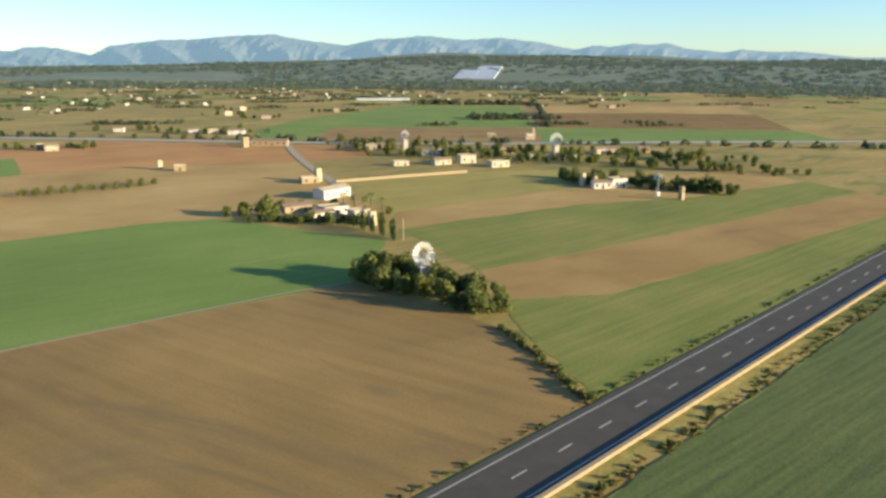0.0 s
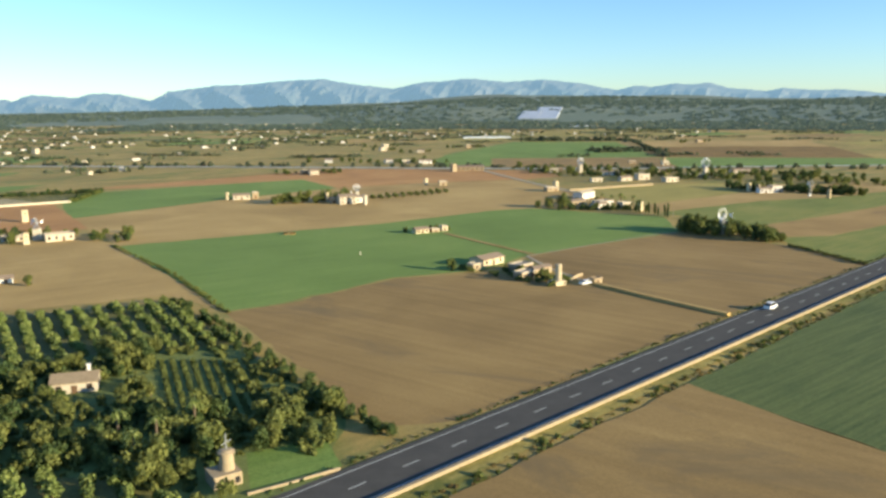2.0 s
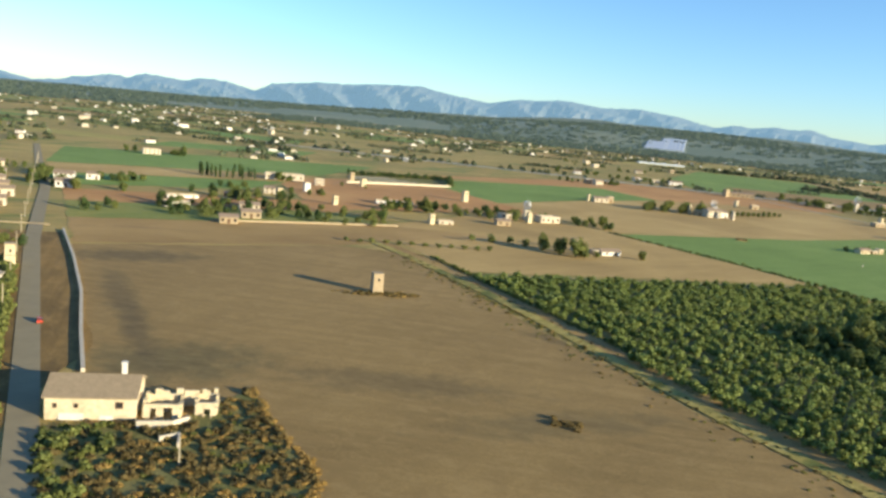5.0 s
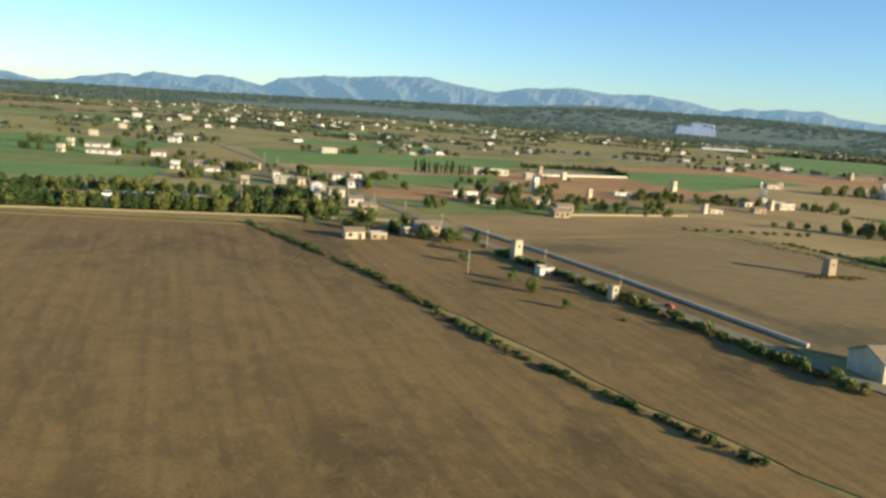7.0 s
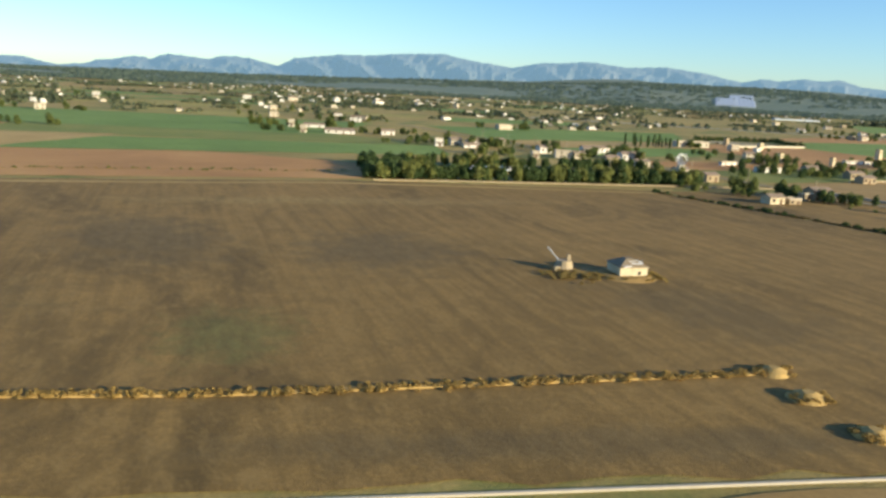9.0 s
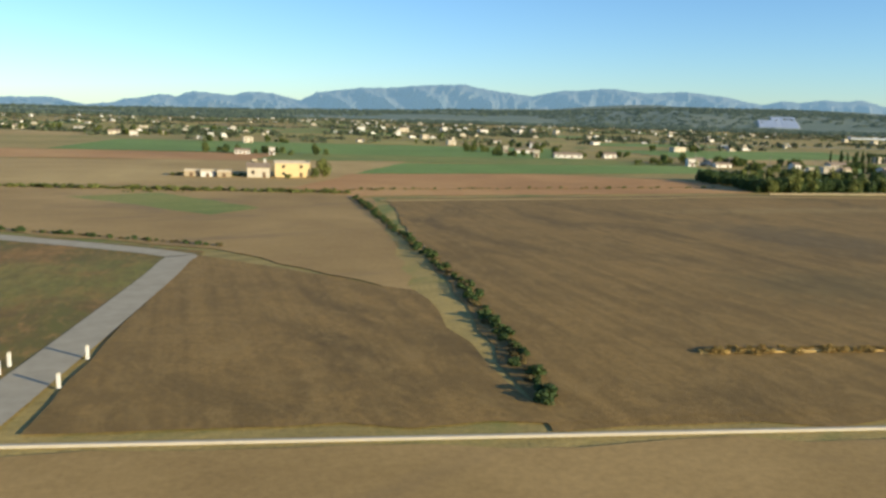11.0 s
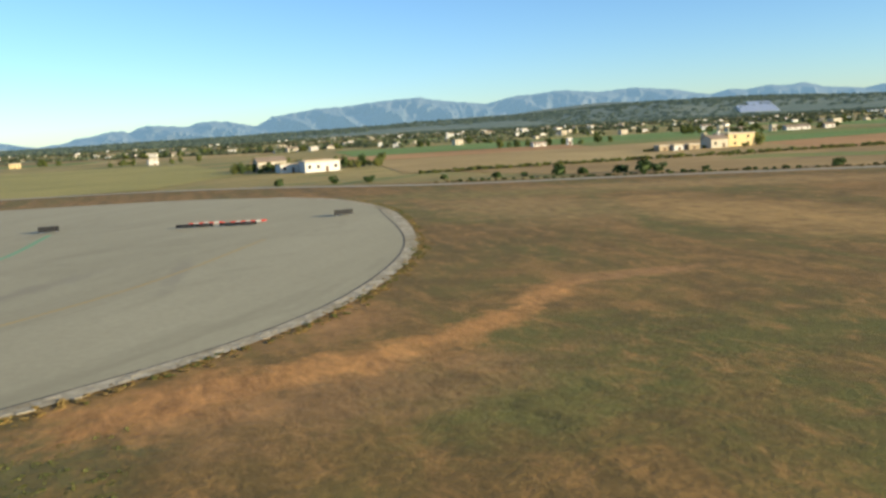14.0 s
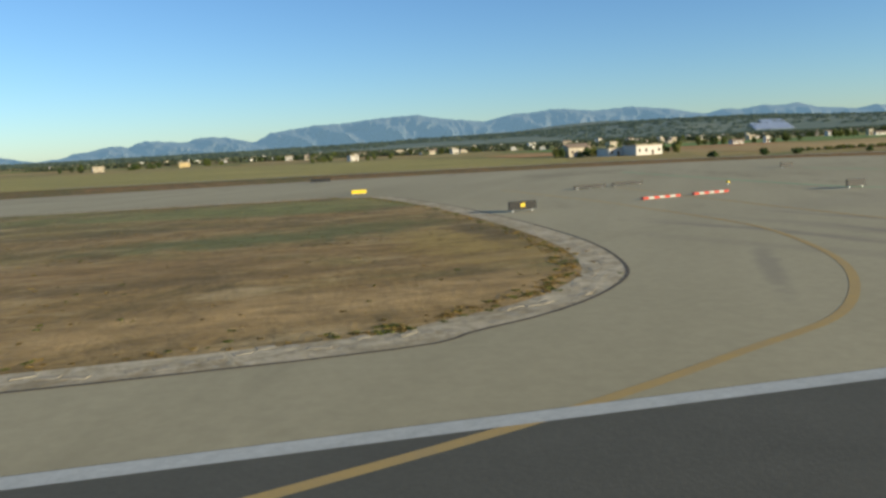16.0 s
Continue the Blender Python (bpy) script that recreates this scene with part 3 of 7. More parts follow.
# ---- fields ----
FIELDS = [
    ("brown", "brown ploughed field beside the main road", [(4, 199), (95, 248.5), (96, 292), (70, 338), (9, 314), (-19, 300), (-19, 272), (-15, 246)]),
    ("brown", "broad brown ploughed field with drawn furrows", [(-106, 144), (-90, 143), (2, 197), (-18, 243), (-44, 276), (-79, 273), (-119, 246), (-136, 240)]),
    ("green", "large even green field of young crop", [(-183, 373), (-60, 408), (11, 441), (36, 444), (90, 388), (72, 340), (9, 315), (-20, 301), (-46, 279), (-79, 275), (-119, 248), (-136, 242)]),
    ("tan", "pale tan stubble field behind the green crop", [(-222, 474), (-183, 374), (-60, 409), (11, 442), (36, 445), (100, 440), (92, 588), (91, 622), (15, 618), (-61, 599), (-126, 557), (-176, 516)]),
    ("green", "green field before the red earth", [(-222, 475), (-256, 612), (-142, 660), (-80, 682), (-61, 600), (-126, 558), (-176, 517)]),
    ("red", "red ploughed earth field along the far road", [(-265, 640), (-82, 763), (-36, 795), (92, 735), (142, 712), (136, 642), (91, 624), (15, 620), (-60, 601), (-80, 684), (-142, 662)]),
    ("green_b", "green field by the windmill copse", [(107, 342), (152, 358), (216, 385), (330, 434), (330, 470), (247, 441), (183, 436), (98, 406)]),
    ("tan", "tan strip of stubble between green fields", [(98, 407), (183, 437), (247, 442), (330, 471), (330, 525), (201, 481), (106, 440)]),
    ("olive", "olive dry pasture below the farm row", [(106, 441), (201, 482), (228, 549), (172, 550), (96, 529)]),
    ("brown_b", "brown stubble field beyond the copse", [(105, 313), (131, 310), (190, 335), (330, 398), (330, 433), (216, 384), (152, 357), (107, 341)]),
    ("green_b", "green and dry grass corner by the road", [(97, 250), (100, 300), (105, 312), (131, 309), (190, 334), (330, 397), (330, 372), (162, 285)]),
    ("green", "distant green crop field", [(70, 783), (80, 874), (120, 979), (321, 1303), (477, 1232), (343, 850), (152, 893), (118, 780)]),
    ("brown", "dark tilled strip with young rows", [(119, 778), (153, 890), (341, 846), (282, 702), (146, 732)]),
    ("green", "green field across the far road", [(338, 841), (442, 801), (560, 750), (520, 650), (391, 690), (284, 703)]),
    ("umber", "dark fallow field in the distance", [(423, 1070), (571, 1039), (690, 980), (560, 755), (442, 803), (345, 848)]),
    ("tan", "pale dry field in the distance", [(478, 1230), (425, 1073), (571, 1041), (690, 984), (800, 1180), (636, 1230)]),
    ("tan", "tan field beyond the orchard", [(-284, 247), (-154, 267), (-136, 242), (-183, 373), (-222, 440), (-310, 330)]),
    ("umber_lane", "large bare brown field with a lone tower", [(-404, 250), (-371, 135), (-330, 20), (-222, 20), (-262, 128), (-302, 273), (-320, 280)]),
    ("brown_b", "dry brown grass strip at the field end", [(-404, 252), (-320, 282), (-300, 300), (-250, 330), (-300, 340), (-420, 300)]),
    ("green_b", "narrow green field beside the lane", [(-420, 301), (-300, 341), (-320, 372), (-434, 345)]),
    ("red", "reddish tilled field by the lane", [(-434, 346), (-320, 373), (-300, 420), (-446, 384)]),
    ("red", "red earth round the farm buildings", [(-330, 380), (-205, 432), (-262, 600), (-360, 520)]),
    ("green", "green crop strip beyond the lane houses", [(-452, 400), (-370, 440), (-350, 500), (-476, 450)]),
    ("tan", "pale stubble strip beyond the lane", [(-476, 451), (-350, 502), (-330, 560), (-490, 500)]),
    ("green", "broad distant green strip", [(-492, 505), (-330, 565), (-280, 700), (-520, 640)]),
    ("umber", "wide fallow brown field with dark patches", [(-724, 232), (-592, 262), (-487, 262), (-416, 97), (-396, 58.5), (-722, 56)]),
    ("umber", "brown field across the ditch", [(-484, 262), (-414, 97), (-394, 58.5), (-376, 59), (-372, 150), (-412, 268)]),
    ("red", "reddish bare field beside the hedge block", [(-760, 232), (-588, 268), (-584, 320), (-650, 345), (-800, 310)]),
    ("green", "long green field strip", [(-800, 312), (-650, 347), (-540, 373), (-540, 430), (-640, 415), (-800, 385)]),
    ("green_b", "green pasture with houses beyond", [(-830, 400), (-640, 418), (-540, 435), (-600, 500), (-650, 560), (-820, 520)]),
    ("brown_b", "brown scrub land outside the airfield", [(-862, 186), (-760, 142), (-728, 106), (-728, 232), (-800, 300), (-905, 290)]),
    ("green_b", "green patch outside the airfield road", [(-812, 226), (-768, 190), (-758, 205), (-790, 240)]),
    ("tan", "pale stubble before the yellow house", [(-905, 262), (-752, 262), (-700, 420), (-900, 380)]),
    ("red", "red tilled strip behind the yellow house", [(-960, 385), (-780, 402), (-770, 470), (-960, 470)]),
    ("green", "distant green strip", [(-900, 474), (-600, 480), (-560, 640), (-900, 640)]),
    ("airgrass", "dry airfield grass beside the runway", [(-1400, 330), (-1130, 255), (-985, 252), (-861, 183), (-762, 140), (-768, 30), (-768, -260), (-1400, -260)]),
    ("umber", "dark bare field beside the airfield road", [(-763, 136), (-728, 108), (-722, 62), (-690, 58), (-763, 58)]),
    ("brown_b", "brown dry grass before the low wall", [(-763, 54), (-640, 52), (-545, 54), (-396, 57), (-340, -40), (-340, -260), (-763, -260)]),
    ("olive", "olive dry grass beyond the taxiway", [(-1500, 340), (-1130, 258), (-985, 255), (-960, 330), (-1000, 520), (-1500, 560)]),
]
for i, (mat, label, pts) in enumerate(FIELDS):
    plot("field", pts, 0.01 + 0.004 * i, mat, label, ragged=0.9)

# patchwork of far fields on the plain
rng = random.Random(11)
mats = ["tan", "green_b", "green_b", "olive", "brown", "tan", "green", "green", "row_green", "olive"]
for gy in range(16):
    for gx in range(-16, 15):
        v = 640 + gy * 130 + gy * gy * 2
        u = gx * 150 + rng.uniform(-30, 30)
        w, h = rng.uniform(110, 190), rng.uniform(50, 115)
        if rng.random() < 0.22:
            continue
        c, s = math.cos(radians(-20)), math.sin(radians(-20))
        cx, cy = -300 + u * c - v * 0.0 * s, v + u * s * 0.35
        if math.hypot(cx - CX, cy) > 3050 or cy < 560 or (cx > -330 and cx < 720 and cy < 1330):
            continue
        if cx < -1000 and cy < 620:
            continue
        k = rng.uniform(-18, 18)
        pts = [(cx - w / 2, cy - h / 2 + k), (cx + w / 2, cy - h / 2 - k), (cx + w / 2 + 18, cy + h / 2 - k), (cx - w / 2 + 18, cy + h / 2 + k)]
        plot("field", pts, 0.17 + 0.0004 * (gy * 31 + gx + 16), rng.choice(mats), "distant field in the patchwork of the plain")

# ---- roads, lanes and tracks ----
RD = Vector((0.8676, 0.4972))
RN = Vector((-0.4972, 0.8676))


def road_at(s, off):
    """Along the main road from its far edge; off grows towards the runway side."""
    p = Vector((0, 193.5)) + RD * s - RN * off
    return (p.x, p.y)


strip("main_road", [road_at(s, 6.0) for s in range(-420, 900, 60)], 12.0, 0.20, "asphalt", "two-lane grey asphalt country road", category="road")
strip("road_verge", [road_at(s, 14.2) for s in range(-420, 900, 60)], 4.4, 0.195, "verge", "dry grass verge along the road")
strip("road_edge_line", [road_at(s, 1.4) for s in range(-420, 900, 60)], 0.25, 0.208, "white_line", "white painted road edge line")
strip("road_edge_line", [road_at(s, 11.0) for s in range(-420, 900, 60)], 0.25, 0.208, "white_line", "white painted road edge line")
bm = bmesh.new()
for k in range(-34, 75):
    a, b = k * 11.4, k * 11.4 + 3.6
    strip_bm(bm, [road_at(a, 6.2), road_at(b, 6.2)], 0.28, 0.208)
tagged(part("road_centre_line", bm, "white_line", flat=True), "broken white centre line of the road", kind="stuff")
strip("road_wall", [road_at(s, 12.7) for s in range(-420, 900, 30)], 0.8, 0.0, "stone", "low pale stone wall along the road", height=0.8, category="wall")
strip("far_road", [(-420, 966), (-77, 824), (18, 781), (86, 750), (146, 728), (241, 700), (300, 692), (380, 680), (760, 590)], 11, 0.4, "white_line", "pale far country road", category="road")
strip("farm_lane", smooth_line([(93, 744), (91, 660), (92, 588), (95, 529), (96, 490)]), 5, 0.22, "gravel", "pale unmade farm lane")
strip("field_bank", smooth_line([(3.5, 197.5), (-7, 222), (-16, 246)]), 1.9, 0.0, "tan", "low pale earth bank between ploughed fields", height=0.8)
strip("farm_lane", smooth_line([(-16, 246), (-20, 272), (-20, 300)]), 1.6, 0.18, "gravel", "pale unmade lane by the farm")
strip("farm_lane", smooth_line([(-21, 300), (9, 314), (51, 333), (70, 339)]), 0.9, 0.18, "gravel", "thin pale track along the crop")
strip("farm_path", smooth_line([(-37, 367), (-27, 336), (-16, 303)]), 2.4, 0.185, "brown_b", "bare earth path across the crop")
strip("village_lane", [(-540, 640), (-488, 484), (-453, 382), (-416, 252), (-380, 139), (-363, 85), (-335, -40)], 4.4, 0.21, "lane", "grey asphalt lane past the ruined house", category="road")
strip("field_track", smooth_line([(-310, 300), (-297, 272), (-275, 206), (-255, 128), (-244, 91), (-228, 30)]), 5.0, 0.19, "brown_b", "bare earth field track")
strip("field_track", smooth_line([(-312, 298), (-301, 272), (-279, 206), (-259, 128), (-248, 91), (-232, 30)]), 3.6, 0.2, "verge", "yellow green grass along the track")
strip("perimeter_road", smooth_line([(-1150, 268), (-985, 246), (-904, 196), (-861, 180), (-800, 153), (-768, 137), (-765, 128), (-766, 90), (-768, 45), (-770, -20)]), 4.8, 0.21, "gravel", "pale concrete airfield perimeter road", category="road")
strip("kerb_wall", [(-765, 56), (-640, 54), (-545, 56), (-440, 58)], 0.35, 0.0, "cream", "whitewashed low kerb wall beside the field", category="wall", height=0.22)

# ---- airfield ----
APRON = smooth_line([(-983, 28), (-967, 41), (-948, 57), (-937, 76), (-930, 102), (-928, 144), (-937, 176), (-962, 198), (-1000, 206), (-1060, 212), (-1140, 205), (-1260, 190)], 6)
ISLAND = smooth_line([(-1180, 30), (-1094, 29.5), (-1079, 32), (-1070, 39), (-1066, 48), (-1064, 62), (-1064, 88), (-1067, 118), (-1073, 131), (-1100, 135), (-1260, 140)], 6)
plot("taxiway_apron", APRON + [(-1260, 20.6), (-983, 20.6)], 0.22, "concrete", "wide pale concrete taxiway and holding apron", category="taxiway")
plot("grass_island", ISLAND + [(-1260, 31)], 0.226, "island_grass", "dry grass island between runway and taxiway")
strip("kerb_strip", APRON[:40], 1.7, 0.228, "stone_kerb", "broken pale stone edging of the apron", shift=-0.85)
strip("kerb_strip", ISLAND, 2.5, 0.23, "stone_kerb", "broken pale stone edging of the grass island", shift=1.2)
plot("runway_pad", [(-964, 28), (-1016, 28), (-1016, -40), (-964, -40)], 0.224, "concrete", "grey concrete pad before the runway threshold", category="runway")
plot("runway", [(-1015.5, 21.15), (-1400, 21.15), (-1400, -24), (-1015.5, -24)], 0.2262, "runway", "dark asphalt runway", category="runway")
plot("runway_edge_line", [(-1047, 21.1), (-1400, 21.1), (-1400, 20.2), (-1047, 20.2)], 0.2312, "white_line", "white painted runway edge line")
for k in range(9):
    y1 = 21.1 - k * 4.95
    plot("threshold_stripe", [(-1021, y1), (-1047, y1), (-1047.5, y1 - 2.65), (-1021.5, y1 - 2.65)], 0.2316, "white_line", "white painted threshold stripe on the runway")

# ---- foliage ----
def crown_arrays(rng, radius, height, n, leaf, blobs=8, base=0.35, spread=0.62):
    """Leaf cards set over a heap of uneven lumps: vertices as an array of quads."""
    centres = []
    for _ in range(blobs):
        a, r = rng.uniform(0, 2 * math.pi), radius * spread * math.sqrt(rng.random())
        h = height * (base + (1 - base) * rng.uniform(0.12, 0.78))
        centres.append((r * math.cos(a), r * math.sin(a), h, rng.uniform(0.34, 0.55)))
    quads = np.empty((n, 4, 3))
    for i in range(n):
        cx, cy, cz, k = centres[rng.randrange(blobs)]
        d = Vector((rng.gauss(0, 1), rng.gauss(0, 1), rng.gauss(0.15, 1))).normalized()
        q = rng.uniform(0.72, 1.05)
        p = Vector((cx + d.x * radius * k * q, cy + d.y * radius * k * q, cz + d.z * height * k * 0.62 * q))
        nrm = (d + Vector((rng.gauss(0, 0.5), rng.gauss(0, 0.5), rng.gauss(0.2, 0.5)))).normalized()
        u = nrm.orthogonal().normalized()
        u = Matrix.Rotation(rng.uniform(0, 6.28), 3, nrm) @ u
        w = nrm.cross(u)
        s = leaf * rng.uniform(0.6, 1.3)
        for j, (a, b) in enumerate(((-1, -0.6), (0.9, -0.8), (1.1, 0.7), (-0.8, 0.9))):
            quads[i, j] = p + u * (a * s / 2) + w * (b * s / 2)
    quads[:, :, 2] = np.maximum(quads[:, :, 2], 0.05)
    return quads


def quads_mesh(name, quads, mat, parent=None):
    v = (quads.reshape(-1, 3) * S)
    n = len(quads)
    me = bpy.data.meshes.new(name)
    me.vertices.add(len(v))
    me.vertices.foreach_set("co", v.astype(np.float32).ravel())
    me.loops.add(n * 4)
    me.loops.foreach_set("vertex_index", np.arange(n * 4, dtype=np.int32))
    me.polygons.add(n)
    me.polygons.foreach_set("loop_start", np.arange(0, n * 4, 4, dtype=np.int32))
    me.update(calc_edges=True)
    me.materials.append(M[mat])
    ob = new(name, me)
    if parent is not None:
        ob.parent = parent
    return ob


TREE_KINDS = {
    # radius, height, leaves, leaf size, lumps, crown base, foliage
    "broad": (3.6, 7.5, 900, 0.7, 14, 0.2, "tree"),
    "round": (2.6, 4.8, 560, 0.58, 11, 0.15, "tree"),
    "orchard": (1.55, 2.4, 280, 0.42, 9, 0.1, "orchard"),
    "cypress": (1.0, 7.5, 340, 0.55, 10, 0.05, "conifer"),
    "pine": (3.0, 6.5, 700, 0.62, 12, 0.2, "conifer"),
    "shrub": (1.5, 1.7, 170, 0.5, 6, 0.0, "tree"),
    "dry_shrub": (1.1, 0.9, 230, 0.28, 8, 0.0, "drybush"),
    "dark_bush": (1.5, 1.6, 180, 0.5, 6, 0.0, "conifer"),
    "round_bush": (1.6, 2.2, 220, 0.5, 8, 0.0, "tree"),
    "brown_shrub": (1.2, 1.1, 230, 0.28, 8, 0.0, "brownbush"),
    "straw_tuft": (1.0, 0.7, 200, 0.22, 8, 0.0, "straw"),
    "weed": (1.0, 0.7, 120, 0.35, 6, 0.0, "weed"),
    "low_weed": (1.3, 0.32, 90, 0.24, 8, 0.0, "weed"),
    "low_green": (1.2, 0.3, 80, 0.25, 6, 0.0, "tree"),
    "low_dry": (1.2, 0.32, 70, 0.26, 7, 0.0, "drybush"),
    "low_straw": (1.2, 0.34, 70, 0.26, 7, 0.0, "straw"),
}
CROWNS = {}
for ti, (kind, (R, Hh, n, leaf, blobs, base, mat)) in enumerate(TREE_KINDS.items()):
    r = random.Random(100 + ti)
    CROWNS[kind] = [crown_arrays(r, R, Hh * rr, n, leaf, blobs, base, 0.35 if kind == "cypress" else 0.62) for rr in (0.9, 1.0, 1.12)]


def trunk_bm(kind):
    R, Hh = TREE_KINDS[kind][:2]
    bm = bmesh.new()
    cone(bm, 0, 0, 0, Hh * 0.45, R * 0.085 + 0.05, R * 0.055 + 0.03, 8)
    for k in range(4):
        a = k * 1.7
        bar(bm, (0, 0, Hh * 0.3), (math.cos(a) * R * 0.45, math.sin(a) * R * 0.45, Hh * 0.62), R * 0.03 + 0.02, 5)
    return bm


TREE_LABELS = {
    "broad": ("tree", "broadleaf tree with a dense dark green crown", "tree"),
    "round": ("tree", "low round green tree on farmland", "tree"),
    "orchard": ("orchard_tree", "small leafy orchard tree standing in a row", "tree"),
    "cypress": ("cypress", "slim dark green cypress tree", "tree"),
    "pine": ("pine_tree", "dark green pine tree with uneven crown", "tree"),
    "shrub": ("bush", "rounded dark green bush on dry grass", "bush"),
    "dry_shrub": ("bush", "dry brown scrub bush", "bush"),
    "dark_bush": ("bush", "dark evergreen bush beside the airfield road", "bush"),
    "weed": ("weeds", "yellow green weeds on dry soil", "weeds"),
    "straw_tuft": ("grass_tuft", "tuft of dry straw-coloured grass", "grass"),
}
TREE_BASE = {}


def tree(kind, x, y, k=1.0, rz=None, z=0.0, group=""):
    """One tree; the first of each look is built, the others copy it."""
    rng = random.Random(int(x * 13 + y * 7 + k * 100))
    var = rng.randrange(3)
    rz = rng.uniform(0, 360) if rz is None else rz
    if (kind, var) in TREE_BASE:
        ob = copy_thing(TREE_BASE[kind, var], at(x, y, z, rz))
        ob.scale = (k, k, k)
    else:
        name, label, cat = TREE_LABELS[kind]
        ob = thing(name, x, y, z, rz, label, cat)
        ob.scale = (k, k, k)
        if TREE_KINDS[kind][1] > 2:
            part("trunk", trunk_bm(kind), "bark", ob)
        quads_mesh("crown" if TREE_KINDS[kind][1] > 2 else "leaves", CROWNS[kind][var], TREE_KINDS[kind][6], ob)
        TREE_BASE[kind, var] = ob
    if group:
        ob["group"] = group
    return ob


def thicket(name, spots, label, category="trees"):
    """Many plants as one object: spots of (kind, x, y, z, size)."""
    by_mat = {}
    for i, (kind, x, y, z, k) in enumerate(spots):
        rng = random.Random(i * 31 + int(x))
        q = CROWNS[kind][rng.randrange(3)]
        a = rng.uniform(0, 6.28)
        c, s = math.cos(a) * k, math.sin(a) * k
        o = np.empty_like(q)
        o[:, :, 0] = q[:, :, 0] * c - q[:, :, 1] * s + x
        o[:, :, 1] = q[:, :, 0] * s + q[:, :, 1] * c + y
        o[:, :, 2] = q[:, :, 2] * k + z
        by_mat.setdefault(TREE_KINDS[kind][6], []).append(o)
    for mat, parts in by_mat.items():
        tagged(quads_mesh(name, np.concatenate(parts), mat), label, category, kind="stuff")


def clumps(name, spots, mat, label, seed=3):
    """Far woods as lumpy low heaps: spots of (x, y, z, radius, height)."""
    rng = random.Random(seed)
    quads = []
    for x, y, z, r, h in spots:
        n = 17
        for _ in range(n):
            d = Vector((rng.gauss(0, 1), rng.gauss(0, 1), abs(rng.gauss(0, 0.8)))).normalized()
            p = Vector((x + d.x * r, y + d.y * r, z + d.z * h))
            nrm = (d + Vector((rng.gauss(0, 0.5), rng.gauss(0, 0.5), rng.gauss(0.1, 0.4)))).normalized()
            u = nrm.orthogonal().normalized()
            w = nrm.cross(u)
            s = max(r, h) * rng.uniform(0.4, 0.85)
            quads.append([p + u * (a * s / 2) + w * (b * s / 2) for a, b in ((-1, -0.6), (0.9, -0.8), (1.1, 0.7), (-0.8, 0.9))])
    tagged(quads_mesh(name, np.array([[tuple(v) for v in q] for q in quads]), mat), label, "trees", kind="stuff")


# ---- buildings ----
def gable_bm(w, d, h, rise, over=0.35, thick=0.22):
    bm = bmesh.new()
    w2, d2 = w / 2 + over, d / 2 + over
    for sgn in (-1, 1):
        a = [(-w2, sgn * d2, h - over * rise / (d / 2)), (w2, sgn * d2, h - over * rise / (d / 2)), (w2, 0, h + rise), (-w2, 0, h + rise)]
        lo = [bm.verts.new(p) for p in a]
        hi = [bm.verts.new((p[0], p[1], p[2] + thick)) for p in a]
        for f in ((0, 1, 2, 3),):
            bm.faces.new([lo[i] for i in f])
            bm.faces.new([hi[i] for i in f])
        for i in range(4):
            j = (i + 1) % 4
            bm.faces.new((lo[i], lo[j], hi[j], hi[i]))
    return bm


def window_part(parent, x, y, z, w, h, side="front", shut=False):
    """A framed window set in the wall face, with its dark pane."""
    bm = bmesh.new()
    t = 0.12
    if side == "front":
        for bx, bz, bw, bh in ((x - w / 2, z, t, h), (x + w / 2, z, t, h), (x, z - t / 2, w + t, t), (x, z + h - t / 2, w + t, t)):
            box(bm, bx, y, bz, bw, 0.14, bh)
    else:
        for by, bz, bw, bh in ((y - w / 2, z, t, h), (y + w / 2, z, t, h), (y, z - t / 2, w + t, t), (y, z + h - t / 2, w + t, t)):
            box(bm, x, by, bz, 0.14, bw, bh)
    win = part("window", bm, "shutter", parent)
    bm = bmesh.new()
    if side == "front":
        box(bm, x, y + 0.02, z, w, 0.08, h)
    else:
        box(bm, x, y, z, 0.08, w, h)
    part("pane", bm, "opening", win)


